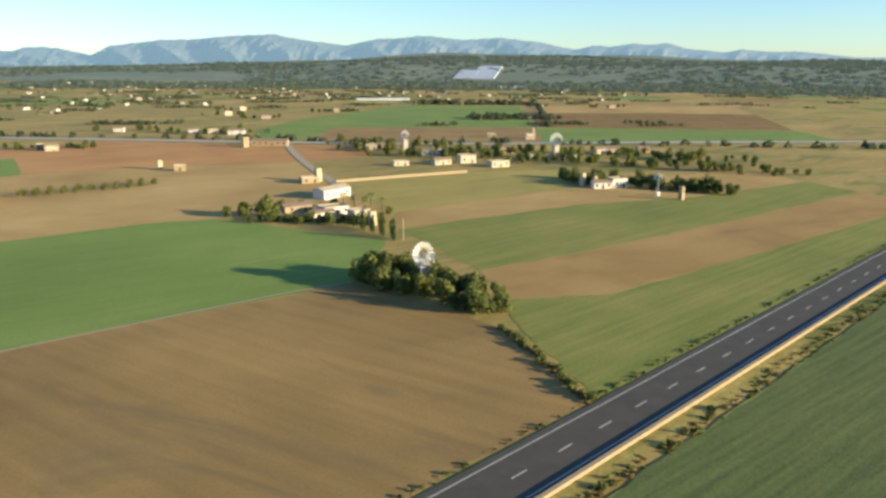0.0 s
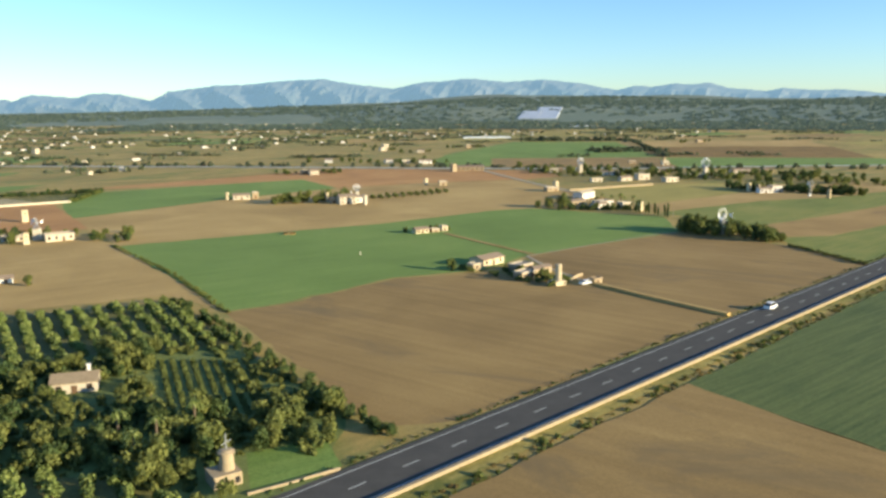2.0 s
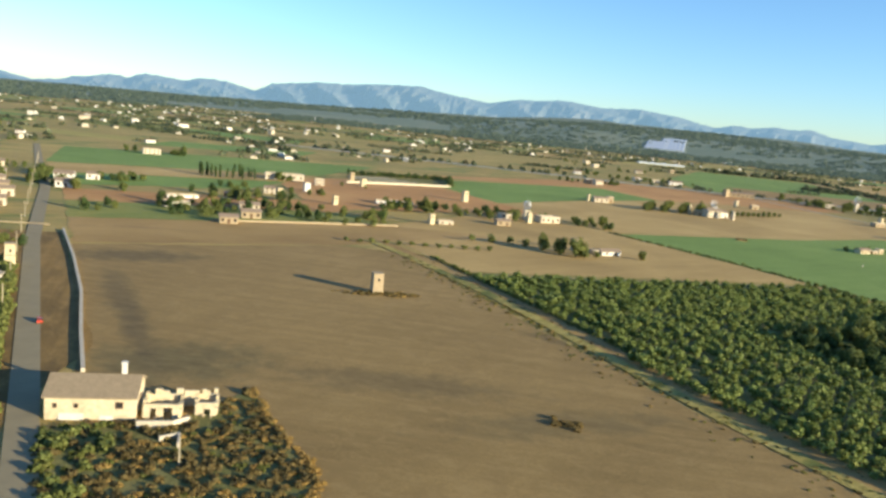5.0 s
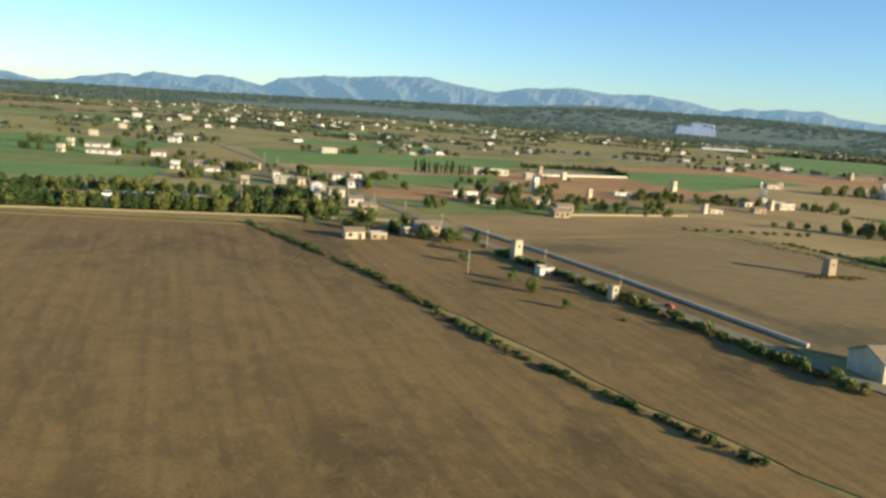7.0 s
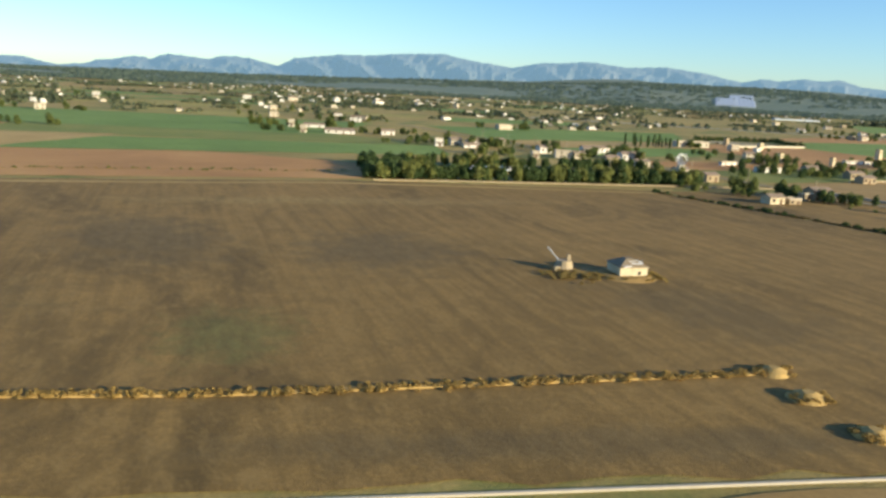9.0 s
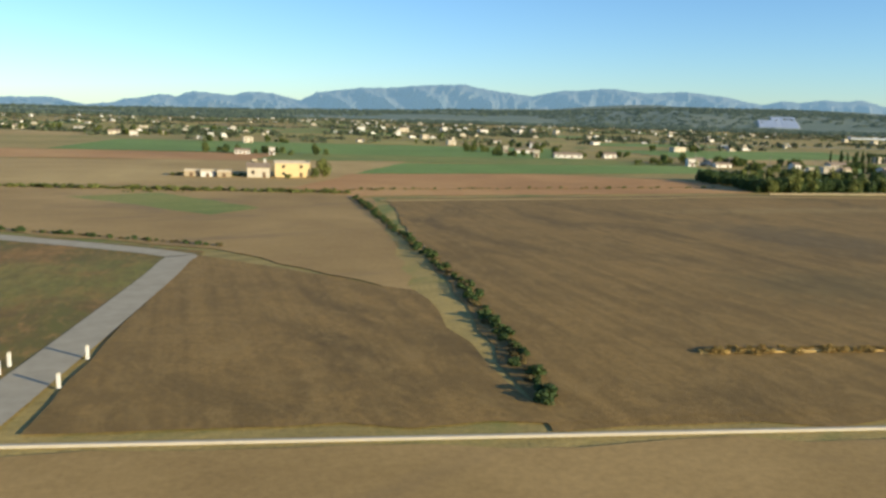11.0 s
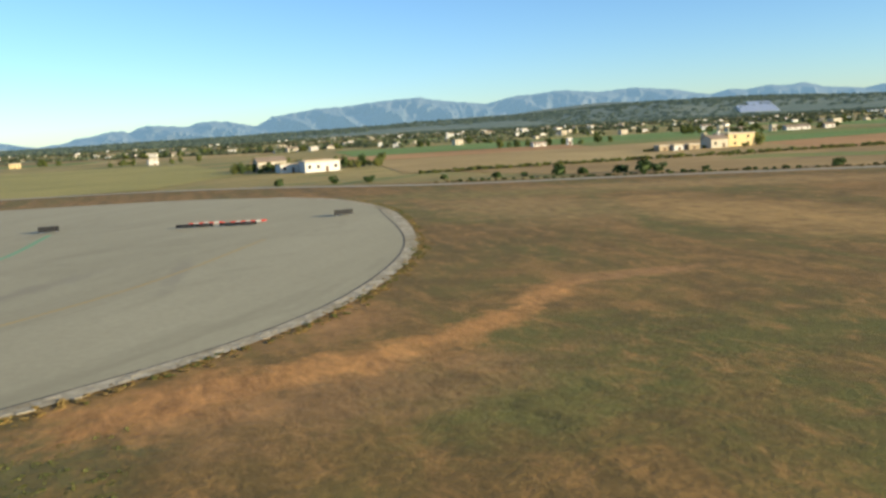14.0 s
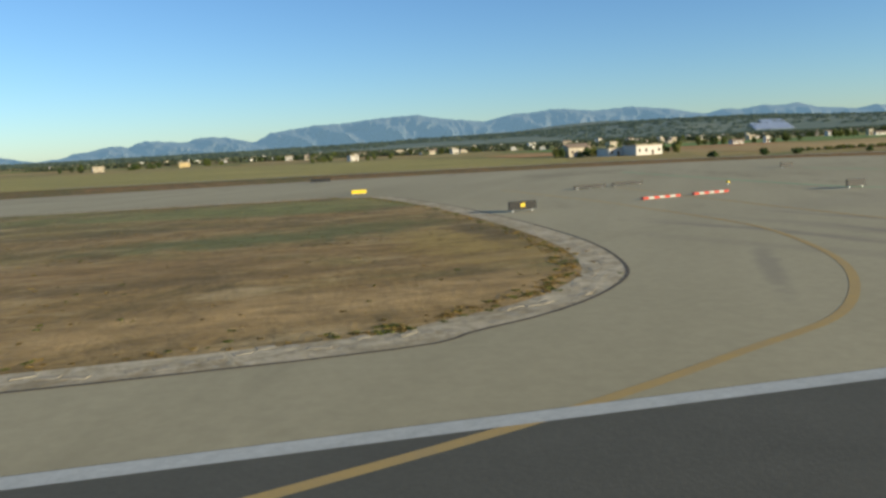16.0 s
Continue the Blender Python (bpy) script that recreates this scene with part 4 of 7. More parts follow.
def house(x, y, w, d, h, rz=0.0, wall="cream", roof="gable", label="", windows=3, door=True, chimney=False, name="farmhouse", rise=None, roof_mat="tile", storeys=1, category="house", group=""):
    """A rendered farm building: front faces -y before it is turned."""
    e = thing(name, x, y, 0.0, rz, label or "small %s rendered farmhouse on the plain" % wall, category, group)
    rise = rise if rise is not None else d * 0.2
    bm = bmesh.new()
    box(bm, 0, 0, 0, w, d, h)
    if roof == "gable":
        for sx in (-1, 1):
            a = [bm.verts.new((sx * w / 2, -d / 2, h)), bm.verts.new((sx * w / 2, d / 2, h)), bm.verts.new((sx * w / 2, 0, h + rise))]
            b = [bm.verts.new((sx * (w / 2 - 0.3), -d / 2, h)), bm.verts.new((sx * (w / 2 - 0.3), d / 2, h)), bm.verts.new((sx * (w / 2 - 0.3), 0, h + rise))]
            bm.faces.new(a)
            bm.faces.new(b)
            for i in range(3):
                j = (i + 1) % 3
                bm.faces.new((a[i], a[j], b[j], b[i]))
    part("wall", bm, wall, e)
    if roof == "gable":
        part("roof", gable_bm(w, d, h, rise), roof_mat, e)
    else:
        bm = bmesh.new()
        box(bm, 0, 0, h, w + 0.3, d + 0.3, 0.2)
        for bx, by, bw, bd in ((0, -d / 2, w + 0.3, 0.3), (0, d / 2, w + 0.3, 0.3), (-w / 2, 0, 0.3, d - 0.3), (w / 2, 0, 0.3, d - 0.3)):
            box(bm, bx, by, h + 0.2, bw, bd, 0.4)
        part("roof", bm, roof_mat if roof_mat != "tile" else "flatroof", e)
    sh = h / storeys
    for st in range(storeys):
        for i in range(windows):
            wx = (i + 0.5) / windows * w - w / 2
            if door and st == 0 and i == windows // 2:
                continue
            window_part(e, wx, -d / 2 - 0.03, st * sh + sh * 0.38, min(1.0, w / windows * 0.45), min(1.2, sh * 0.4))
        window_part(e, w / 2 + 0.03, 0, st * sh + sh * 0.38, 0.9, min(1.2, sh * 0.4), "side")
    if door:
        bm = bmesh.new()
        wx = (windows // 2 + 0.5) / max(windows, 1) * w - w / 2
        box(bm, wx, -d / 2 - 0.05, 0, 1.1, 0.14, min(2.1, sh * 0.75))
        part("door", bm, "shutter", e)
    if chimney:
        bm = bmesh.new()
        box(bm, w * 0.3, d * 0.1, h + rise * 0.4, 0.7, 0.7, rise + 0.9)
        box(bm, w * 0.3, d * 0.1, h + rise * 1.4 + 0.9, 0.9, 0.9, 0.18)
        part("chimney", bm, "white", e)
    return e


def square_tower(x, y, h, w=2.6, wall="cream", label="", rz=20, name="water_mill_tower", group="old mill towers"):
    e = thing(name, x, y, 0.0, rz, label or "square rendered old windmill tower on farmland", "tower", group)
    bm = bmesh.new()
    box(bm, 0, 0, 0, w, w, h, taper=0.92)
    part("shaft", bm, "ruin_wall" if wall == "cream" else wall, e)
    bm = bmesh.new()
    box(bm, 0, 0, h, w * 1.02, w * 1.02, 0.25)
    part("cap", bm, "stone", e)
    bm = bmesh.new()
    box(bm, 0, w / 2 + 0.01, 0, 0.8, 0.12, 1.7)
    part("doorway", bm, "opening", e)
    bm = bmesh.new()
    box(bm, 0.1, -w / 2 * 0.95 - 0.02, h * 0.66, 0.6, 0.12, 0.7)
    part("window", bm, "opening", e)
    return e


def round_tower(x, y, h, r=1.3, wall="stone", base=None, label="", rz=20):
    e = thing("windmill_tower", x, y, 0.0, rz, label or "round stone windmill tower without sails", "tower", "old mill towers")
    z0 = 0.0
    if base:
        bm = bmesh.new()
        box(bm, -0.6, 0, 0, base[0], base[1], base[2])
        part("plinth", bm, wall, e)
        z0 = base[2]
        bm = bmesh.new()
        box(bm, base[0] * 0.2, -base[1] / 2 - 0.03, base[2] * 0.25, 0.8, 0.12, base[2] * 0.45)
        part("opening", bm, "opening", e)
    bm = bmesh.new()
    cone(bm, 0, 0, z0, h, r, r * 0.86, 18)
    part("shaft", bm, wall, e)
    bm = bmesh.new()
    cone(bm, 0, 0, h, h + 0.35, r * 1.12, r * 1.12, 18)
    cone(bm, 0, 0, h + 0.35, h + 0.6, r * 0.9, r * 0.7, 18)
    part("cornice", bm, wall, e)
    return e


def windmill(x, y, hub, R, base_h, facing, wall="cream", blades=18, label="", base_w=3.4, tail=True):
    """A water-pumping windmill: masonry base, steel lattice, ring of blades, tail vane."""
    e = thing("windmill", x, y, 0.0, 0.0, label or "white many-bladed water-pumping windmill with tail vane", "windmill", "windmills")
    bm = bmesh.new()
    box(bm, 0, 0, 0, base_w, base_w, base_h, taper=0.9)
    box(bm, 0, 0, base_h, base_w * 0.98, base_w * 0.98, 0.3)
    part("base_tower", bm, wall, e)
    bm = bmesh.new()
    k = base_w * 0.32
    for sx in (-1, 1):
        for sy in (-1, 1):
            bar(bm, (sx * k, sy * k, base_h), (sx * 0.15, sy * 0.15, hub), 0.07)
            bar(bm, (sx * k * 0.6, sy * k * 0.6, base_h + (hub - base_h) * 0.4), (-sx * k * 0.6, sy * k * 0.6, base_h + (hub - base_h) * 0.4), 0.04)
            bar(bm, (sx * k * 0.6, sy * k * 0.6, base_h + (hub - base_h) * 0.4), (sx * k * 0.6, -sy * k * 0.6, base_h + (hub - base_h) * 0.4), 0.04)
    part("lattice", bm, "mill_steel", e)
    a = math.atan2(facing[1], facing[0])
    f = Vector((math.cos(a), math.sin(a), 0))
    side = Vector((-f.y, f.x, 0))
    up = Vector((0, 0, 1))
    c = Vector((0, 0, hub)) + f * 0.9
    bm = bmesh.new()
    bar(bm, c - f * 1.5, c + f * 0.3, 0.22, 8)
    part("hub", bm, "mill_steel", e)
    for rad in (R * 0.5, R * 0.82):
        bm = bmesh.new()
        pts = [c + (side * math.cos(2 * math.pi * i / 24) + up * math.sin(2 * math.pi * i / 24)) * rad for i in range(24)]
        tube = []
        for p in pts:
            o = (p - c).normalized() * 0.05
            tube.append([bm.verts.new(q) for q in (p + o, p + f * 0.05, p - o, p - f * 0.05)])
        for i in range(24):
            for j in range(4):
                bm.faces.new((tube[i][j], tube[i][(j + 1) % 4], tube[(i + 1) % 24][(j + 1) % 4], tube[(i + 1) % 24][j]))
        part("rotor_ring", bm, "mill_steel", e)
    for i in range(blades):
        t = 2 * math.pi * i / blades
        out = side * math.cos(t) + up * math.sin(t)
        tan = -side * math.sin(t) + up * math.cos(t)
        bm = bmesh.new()
        q = []
        for rad, wd in ((R * 0.42, 0.035 * R), (R, 0.088 * R)):
            for s2 in (-1, 1):
                q.append(c + out * rad + tan * wd * s2 + f * (0.12 * s2 * R * 0.4))
        lo = [bm.verts.new(v) for v in (q[0], q[1], q[3], q[2])]
        hi = [bm.verts.new(v + f * 0.05) for v in (q[0], q[1], q[3], q[2])]
        bm.faces.new(lo)
        bm.faces.new(hi)
        for j in range(4):
            bm.faces.new((lo[j], lo[(j + 1) % 4], hi[(j + 1) % 4], hi[j]))
        part("blade", bm, "mill_white", e)
    if tail:
        bm = bmesh.new()
        bar(bm, c - f * 1.2, c - f * (R * 1.35), 0.07)
        part("tail_boom", bm, "mill_steel", e)
        bm = bmesh.new()
        q = [(-R * 1.15, 0.0), (-R * 1.45, 0.18 * R), (-R * 2.0, 0.48 * R), (-R * 1.75, 0.0), (-R * 2.0, -0.48 * R), (-R * 1.45, -0.18 * R)]
        faces = []
        for off in (-0.04, 0.04):
            faces.append([bm.verts.new(c + f * a2 + up * b2 + side * off) for a2, b2 in q])
        for fl in faces:
            bm.faces.new(fl)
        for j in range(6):
            bm.faces.new((faces[0][j], faces[0][(j + 1) % 6], faces[1][(j + 1) % 6], faces[1][j]))
        part("tail_vane", bm, "mill_white", e)
    return e


def wall_run(pts, h=1.0, w=0.4, mat="stone", label="low dry-stone field wall", name="field_wall"):
    return strip(name, pts, w, 0.0, mat, label, kind="", height=h, category="wall")


def pole(x, y, h=8.0, label="weathered timber utility pole", arms=True):
    e = thing("utility_pole", x, y, 0, 15, label, "pole", "utility poles")
    bm = bmesh.new()
    cone(bm, 0, 0, 0, h, 0.14, 0.09, 8)
    part("shaft", bm, "gravel", e)
    if arms:
        bm = bmesh.new()
        box(bm, 0, 0, h - 0.6, 1.8, 0.12, 0.12)
        part("crossarm", bm, "bark", e)


def car(x, y, rz, mat="car_paint", label="white car", van=False, z=0.2):
    e = thing("car", x, y, z, rz, label, "car")
    L, W, H = (4.8, 1.9, 2.1) if van else (4.2, 1.75, 1.45)
    bm = bmesh.new()
    box(bm, 0, 0, 0.35, L, W, H * 0.42, taper=0.97)
    part("body", bm, mat, e)
    bm = bmesh.new()
    box(bm, 0.1 if not van else -0.35, 0, 0.35 + H * 0.42, L * (0.55 if not van else 0.72), W * 0.94, H * 0.36, taper=0.82)
    cab = part("cabin", bm, "opening", e)
    bm = bmesh.new()
    box(bm, 0.1 if not van else -0.35, 0, 0.35 + H * 0.78, L * (0.46 if not van else 0.6), W * 0.78, 0.07)
    part("roof", bm, mat, cab)
    for sx in (-1, 1):
        for sy in (-1, 1):
            bm = bmesh.new()
            bar(bm, (sx * L * 0.31, sy * W * 0.5 - 0.1 * sy, 0.33), (sx * L * 0.31, sy * W * 0.5 + 0.04 * sy, 0.33), 0.33, 12)
            part("wheel", bm, "rubber", e)
    return e


def palm(x, y, h=6.0):
    e = thing("palm_tree", x, y, 0, 0, "date palm with drooping green fronds", "palm")
    bm = bmesh.new()
    cone(bm, 0, 0, 0, h, 0.28, 0.2, 8)
    part("trunk", bm, "bark", e)
    rng = random.Random(int(x * 10))
    q = []
    for i in range(26):
        a = rng.uniform(0, 6.28)
        lift = rng.uniform(-0.5, 0.8)
        L = rng.uniform(1.6, 2.3)
        prev = None
        for k in range(5):
            t = k / 4
            p = Vector((math.cos(a) * L * t, math.sin(a) * L * t, h + lift * t * 1.5 - 1.5 * t * t))
            wv = Vector((-math.sin(a), math.cos(a), 0)) * (0.22 * (1 - t * 0.7))
            if prev:
                q.append([prev[0] - prev[1], prev[0] + prev[1], p + wv, p - wv])
            prev = (p, wv)
    quads_mesh("fronds", np.array([[tuple(v) for v in f] for f in q]), "orchard", e)


# ---- farm beside the road: barn, sheds, round mill tower ----
house(-40, 290, 12, 7, 2.6, 32, "ruin_wall", label="long cream-washed barn with a brown tiled gable roof", windows=3, name="barn", rise=1.1, category="barn")
house(-48, 280, 4, 3, 2.2, 30, "stone", "flat", label="low stone lean-to with a flat roof beside the barn", windows=1, door=False, name="shed", category="shed")
house(-32, 274, 8, 5, 2.4, 30, "stone", "flat", label="low open-sided farm shed with a pale flat roof", windows=2, name="shed", category="shed")
house(-27, 268, 9, 4, 2.3, 30, "stone", "gable", label="old stone store with a low tiled roof", windows=2, name="shed", rise=0.6, category="shed")
house(-35, 262, 7, 4, 2.2, 30, "stone", "flat", label="low stone outbuilding with a flat roof in shade", windows=2, name="shed", category="shed")
round_tower(-27.5, 249, 6.4, 1.1, "ruin_wall", (4.4, 4.0, 1.5), "round cream mill tower on a square plinth", 20)
wall_run([(-22, 252), (-17, 258), (-14, 260)], 1.0, 0.5, "stone", "short cream garden wall by the tower")
car(-19, 246, 20, label="white car parked by the farm tower", z=0.1)
house(-14.5, 248, 4, 2.6, 1.4, 25, "stone", "flat", label="low brown stone pen beside the farm tower", windows=1, door=False, name="shed", category="shed", roof_mat="old_tile")
for q in ((-37, 262), (-39, 258), (-32, 259), (-30, 256), (-36, 250), (-38, 253), (-23, 247), (-31, 241), (-30, 250), (-26, 251), (-24, 249), (-33, 248), (-50, 272), (-52, 277), (-44, 262)):
    tree("shrub", q[0], q[1] + 6, 1.2)
tree("round", -29, 258, 0.8)
tree("broad", -56, 282, 0.55)
tree("round", -34, 268, 0.7)
tree("round", -38, 274, 0.6)
tree("round", -29, 254, 0.55)

# ---- ruined farm on the green field ----
house(-47.5, 372, 7, 4, 2.0, 15, "ruin_wall", label="ruined cream farmhouse with broken tiled roof on the crop", windows=3, rise=0.8)
house(-40.5, 373, 4, 3, 1.3, 15, "stone", "flat", label="roofless low stone outbuilding", windows=1, name="shed", category="shed")
house(-35.5, 375, 3, 3, 2.2, 15, "ruin_wall", "flat", label="small cream block with an open front", windows=1, name="shed", category="shed")
for q in ((-54, 376, .6), (-44, 378, .5), (-38, 380, .6), (-33, 375, .55), (-41, 380, .45)):
    tree("round", *q)

# ---- copse with the white windmill ----
rng = random.Random(5)
for i in range(30):
    t = rng.random()
    back = rng.uniform(0, 15)
    x = 71 + 25 * t + back * 0.5
    y = 335 - 40 * t + back * 0.9
    tree("broad" if rng.random() < 0.75 else "pine", x, y, rng.uniform(0.7, 1.05) * (1.12 - 0.35 * t), group="copse round the windmill")
windmill(87, 328, 9.4, 3.1, 6.0, (-0.24, 0.97), "cream", label="white many-bladed windmill rising out of a copse")

# ---- farm with palms and cypresses behind the copse ----
house(87, 485, 17, 7, 3.8, 38, "white", label="long white farm building with a grey sheet roof", windows=4, roof_mat="flatroof", rise=1.2, name="barn", category="barn")
house(67, 453, 12, 7, 2.6, 20, "stone", "gable", label="low stone farm shed with a tiled roof", windows=2, name="shed", rise=0.9, category="shed")
house(81, 444, 11, 7, 2.8, 20, "white", "flat", label="low white outbuilding with grey roof", windows=3, name="shed", category="shed")
house(75, 436, 10, 5, 2.4, 20, "white", "gable", label="white walled lean-to shed with low roof", windows=2, name="shed", rise=0.7, category="shed")
house(89, 432, 7, 5, 3.0, 20, "cream", "flat", label="cream cottage under the palms", windows=2)
square_tower(91, 416, 5.2, 2.6, "cream")
for i in range(9):
    tree("cypress", 84 + i * 1.1 + (i % 2), 414 - i * 3.2, 0.75 + 0.12 * (i % 3), group="row of cypresses")
for x, y in ((91, 440), (95, 436), (99, 445), (88, 448), (93, 428), (101, 432)):
    palm(x, y + 12, 5.5)
for q in ((40, 434, .8), (47, 433, .9), (54, 431, 1.0), (58, 433, .85), (70, 446, .7), (96, 412, .6), (102, 425, .7), (63, 452, .7), (84, 446, .8)):
    tree("broad" if q[2] > .8 else "round", q[0], q[1] + 12, q[2])
for x in range(57, 84, 4):
    tree("shrub", x, 433 - (x - 57) * 0.35, 1.0)
for i in range(26):
    t = i / 25
    tree(("pine", "round", "broad")[i % 3], 50 + 46 * t + (i * 7 % 5) - 2, 436 - 18 * t + (i * 5 % 7) - 4, 0.42 + 0.05 * (i % 4), group="garden trees of the palm farm")
pole(96, 388, 7.5, arms=False)
house(83, 532, 9, 5, 2.6, 10, "stone", "flat", label="low stone hut beside a square tower", windows=2, name="shed", category="shed")
square_tower(88, 536, 6.5, 3.0, "cream", label="square cream mill tower by the farm lane")
wall_run([(96, 529), (135, 540), (172, 549)], 1.3, 0.5, "stone", "long pale dry-stone wall across the pasture")

# ---- farmstead on the tan field ----
house(-66, 502, 11, 7, 4.6, 10, "cream", label="two-storey cream farmhouse with tiled roof", windows=3, storeys=2, chimney=True)
house(-57, 507, 8, 6, 3.4, 10, "white", label="white farm wing with tiled roof", windows=2)
house(-74, 506, 5, 4, 3.0, 10, "stone", "flat", label="stone annexe with flat roof", windows=1, name="shed", category="shed")
round_tower(-56, 492, 5.4, 1.4, "cream", None, "stout round cream mill tower")
square_tower(-77, 513, 6.0, 1.8, "cream")
windmill(-57, 518, 8.0, 2.4, 5.5, (-0.3, -0.95), "cream", label="small white windmill behind the farmhouse", blades=14, base_w=2.4)
for i in range(12):
    tree("broad", -110 + i * 4.2, 510 + (i % 3) * 5, 0.75 + 0.1 * (i % 3))
for i in range(22):
    tree("round", -46 + (i % 11) * 5.5, 520 + (i // 11) * 7 + (i % 11) * 2.2, 0.6)
square_tower(9, 606, 5.0, 2.6, "cream")
house(20, 597, 6, 4, 3.0, 0, "stone", "flat", label="small stone hut beside a tower", windows=1, name="shed", category="shed")
house(-130, 545, 11, 5, 3.0, 5, "cream", label="low cream farmhouse with tiled roof", windows=3)
square_tower(-139, 545, 4.8, 1.8, "cream")
house(-121, 550, 4, 4, 3.8, 5, "stone", "flat", label="stone block house with flat roof", windows=1, name="shed", category="shed")

# ---- buildings along the far road ----
square_tower(62, 722, 7.0, 4.5, "stone", label="broad square stone tower beside the road")
house(80, 728, 26, 7, 4.0, -18, "stone", "gable", label="long sandstone farm range with tiled roof", windows=6, rise=1.2)
windmill(168, 674, 10.5, 3.2, 7.0, (-0.5, -0.86), "cream", blades=16)
windmill(249, 601, 12.0, 4.2, 8.0, (-0.4, -0.9), "cream", blades=16, label="tall cream windmill with a steel wheel")
windmill(231, 450, 8.5, 2.0, 1.5, (-0.6, -0.8), "white", blades=14, base_w=1.6, label="slender steel windmill on a lattice mast")
FARM_ROW = [
    (146, 684, 8, 6, 3.6, "cream", "flat"), (154, 690, 6, 5, 3.0, "stone", "gable"), (186, 593, 10, 7, 4.6, "cream", "flat"), (198, 570, 12, 6, 3.2, "cream", "flat"),
    (237, 599, 14, 5, 2.6, "cream", "flat"), (255, 598, 12, 5, 2.4, "white", "gable"), (144, 589, 9, 4, 2.4, "cream", "flat"), (169, 589, 11, 5, 3.0, "cream", "gable"),
    (175, 642, 8, 5, 3.0, "white", "gable"), (217, 478, 9, 5, 3.0, "white", "gable"), (226, 479, 8, 6, 4.2, "white", "flat"), (288, 617, 9, 6, 3.4, "cream", "gable"),
    (302, 625, 10, 6, 3.0, "cream", "gable"), (323, 621, 8, 6, 3.0, "stone", "gable"), (230, 640, 10, 5, 3.0, "stone", "gable"), (185, 640, 8, 5, 3.0, "white", "flat"),
    (262, 757, 7, 5, 3.0, "stone", "flat"), (286, 733, 7, 5, 4.0, "cream", "flat"),
]
for i, (x, y, w, d, h, wl, rf) in enumerate(FARM_ROW):
    house(x, y, w, d, h, -15 + (i % 4) * 9, wl, rf, label="%s farm building with %s roof among trees" % (wl, "a tiled gable" if rf == "gable" else "a flat"), windows=2 + i % 2, group="farm row")
square_tower(212, 488, 6.0, 2.4, "cream")
square_tower(216, 483, 5.0, 2.0, "stone")
square_tower(235, 437, 5.6, 2.0, "stone")
square_tower(300, 760, 6.0, 2.4, "stone")
rng = random.Random(8)
row_trees = []
for i in range(220):
    t = rng.random()
    x = 125 + 220 * t + rng.uniform(-15, 15)
    y = 712 - 170 * t + rng.uniform(-55, 45)
    row_trees.append((rng.choice(["broad", "round", "round", "pine"]), x, y, 0, rng.uniform(0.6, 0.9)))
for i in range(80):
    x = 208 + rng.uniform(0, 60)
    y = 500 - (x - 208) * 0.95 + rng.uniform(-6, 22)
    row_trees.append((rng.choice(["broad", "round", "pine"]), x, y, 0, rng.uniform(0.6, 0.95)))
thicket("farm_row_trees", row_trees, "mixed trees standing among the farm row")

# ---- orchard with its house ----
OX = Vector((-0.28, 0.96))


def in_poly(p, poly):
    x, y = p
    c = False
    for i in range(len(poly)):
        (x1, y1), (x2, y2) = poly[i - 1], poly[i]
        if (y1 > y) != (y2 > y) and x < (x2 - x1) * (y - y1) / (y2 - y1) + x1:
            c = not c
    return c


ORCHARD = [(-282, 238), (-154, 258), (-130, 200), (-141, 118), (-180, 95), (-236, 64), (-252, 118)]
GROVE = [(-214, 192), (-206, 152), (-181, 145), (-150, 132), (-136, 118), (-120, 124), (-112, 150), (-132, 205), (-167, 206), (-184, 188)]
plot("orchard_floor", ORCHARD, 0.165, "orchard_soil", "dark weedy orchard floor", ragged=0.5)
plot("grove_floor", GROVE, 0.17, "woodland", "dark leaf-strewn ground of the grove", ragged=1.0)
rng = random.Random(21)
spots = []
for r in range(-8, 44):
    for k in range(-9, 84):
        p = Vector((-262, 60)) + Vector((0.954, 0.30)) * (r * 4.9) + Vector((-0.30, 0.954)) * (k * 3.1)
        p += Vector((rng.uniform(-0.5, 0.5), rng.uniform(-0.5, 0.5)))
        if in_poly(p, ORCHARD) and not in_poly(p, GROVE) and rng.random() > 0.03:
            spots.append((p.x, p.y))
spots.sort(key=lambda q: q[1])
for x, y in spots[:300]:
    tree("orchard", x, y, rng.uniform(0.8, 1.15), group="orchard rows")
thicket("orchard_trees", [("orchard", x, y, 0, rng.uniform(0.8, 1.15)) for x, y in spots[300:]], "rows of leafy orchard trees beyond the nearest rows")
vine = []
for r in range(9):
    for k in range(22):
        vine.append(("shrub", -150 + r * 2.4 + k * 0.25, 196 - k * 1.7 - r * 0.6, 0, 0.55))
thicket("vine_rows", vine, "fine rows of low vines beside the grove", "vines")
n = 0
while n < 95:
    p = (rng.uniform(-214, -118), rng.uniform(120, 210))
    if in_poly(p, GROVE) and not (p[0] > -152 and p[1] > 155) and math.hypot(p[0] + 162, p[1] - 178) > 8 and not (-170 < p[0] < -153 and 150 < p[1] < 178) and math.hypot(p[0] + 134, p[1] - 129) > 5 and not (-134 < p[0] < -116 and p[1] < 138):
        tree(rng.choice(["broad", "round", "round", "pine"]), p[0], p[1], rng.uniform(0.5, 0.85), group="garden grove")
        n += 1
extra = []
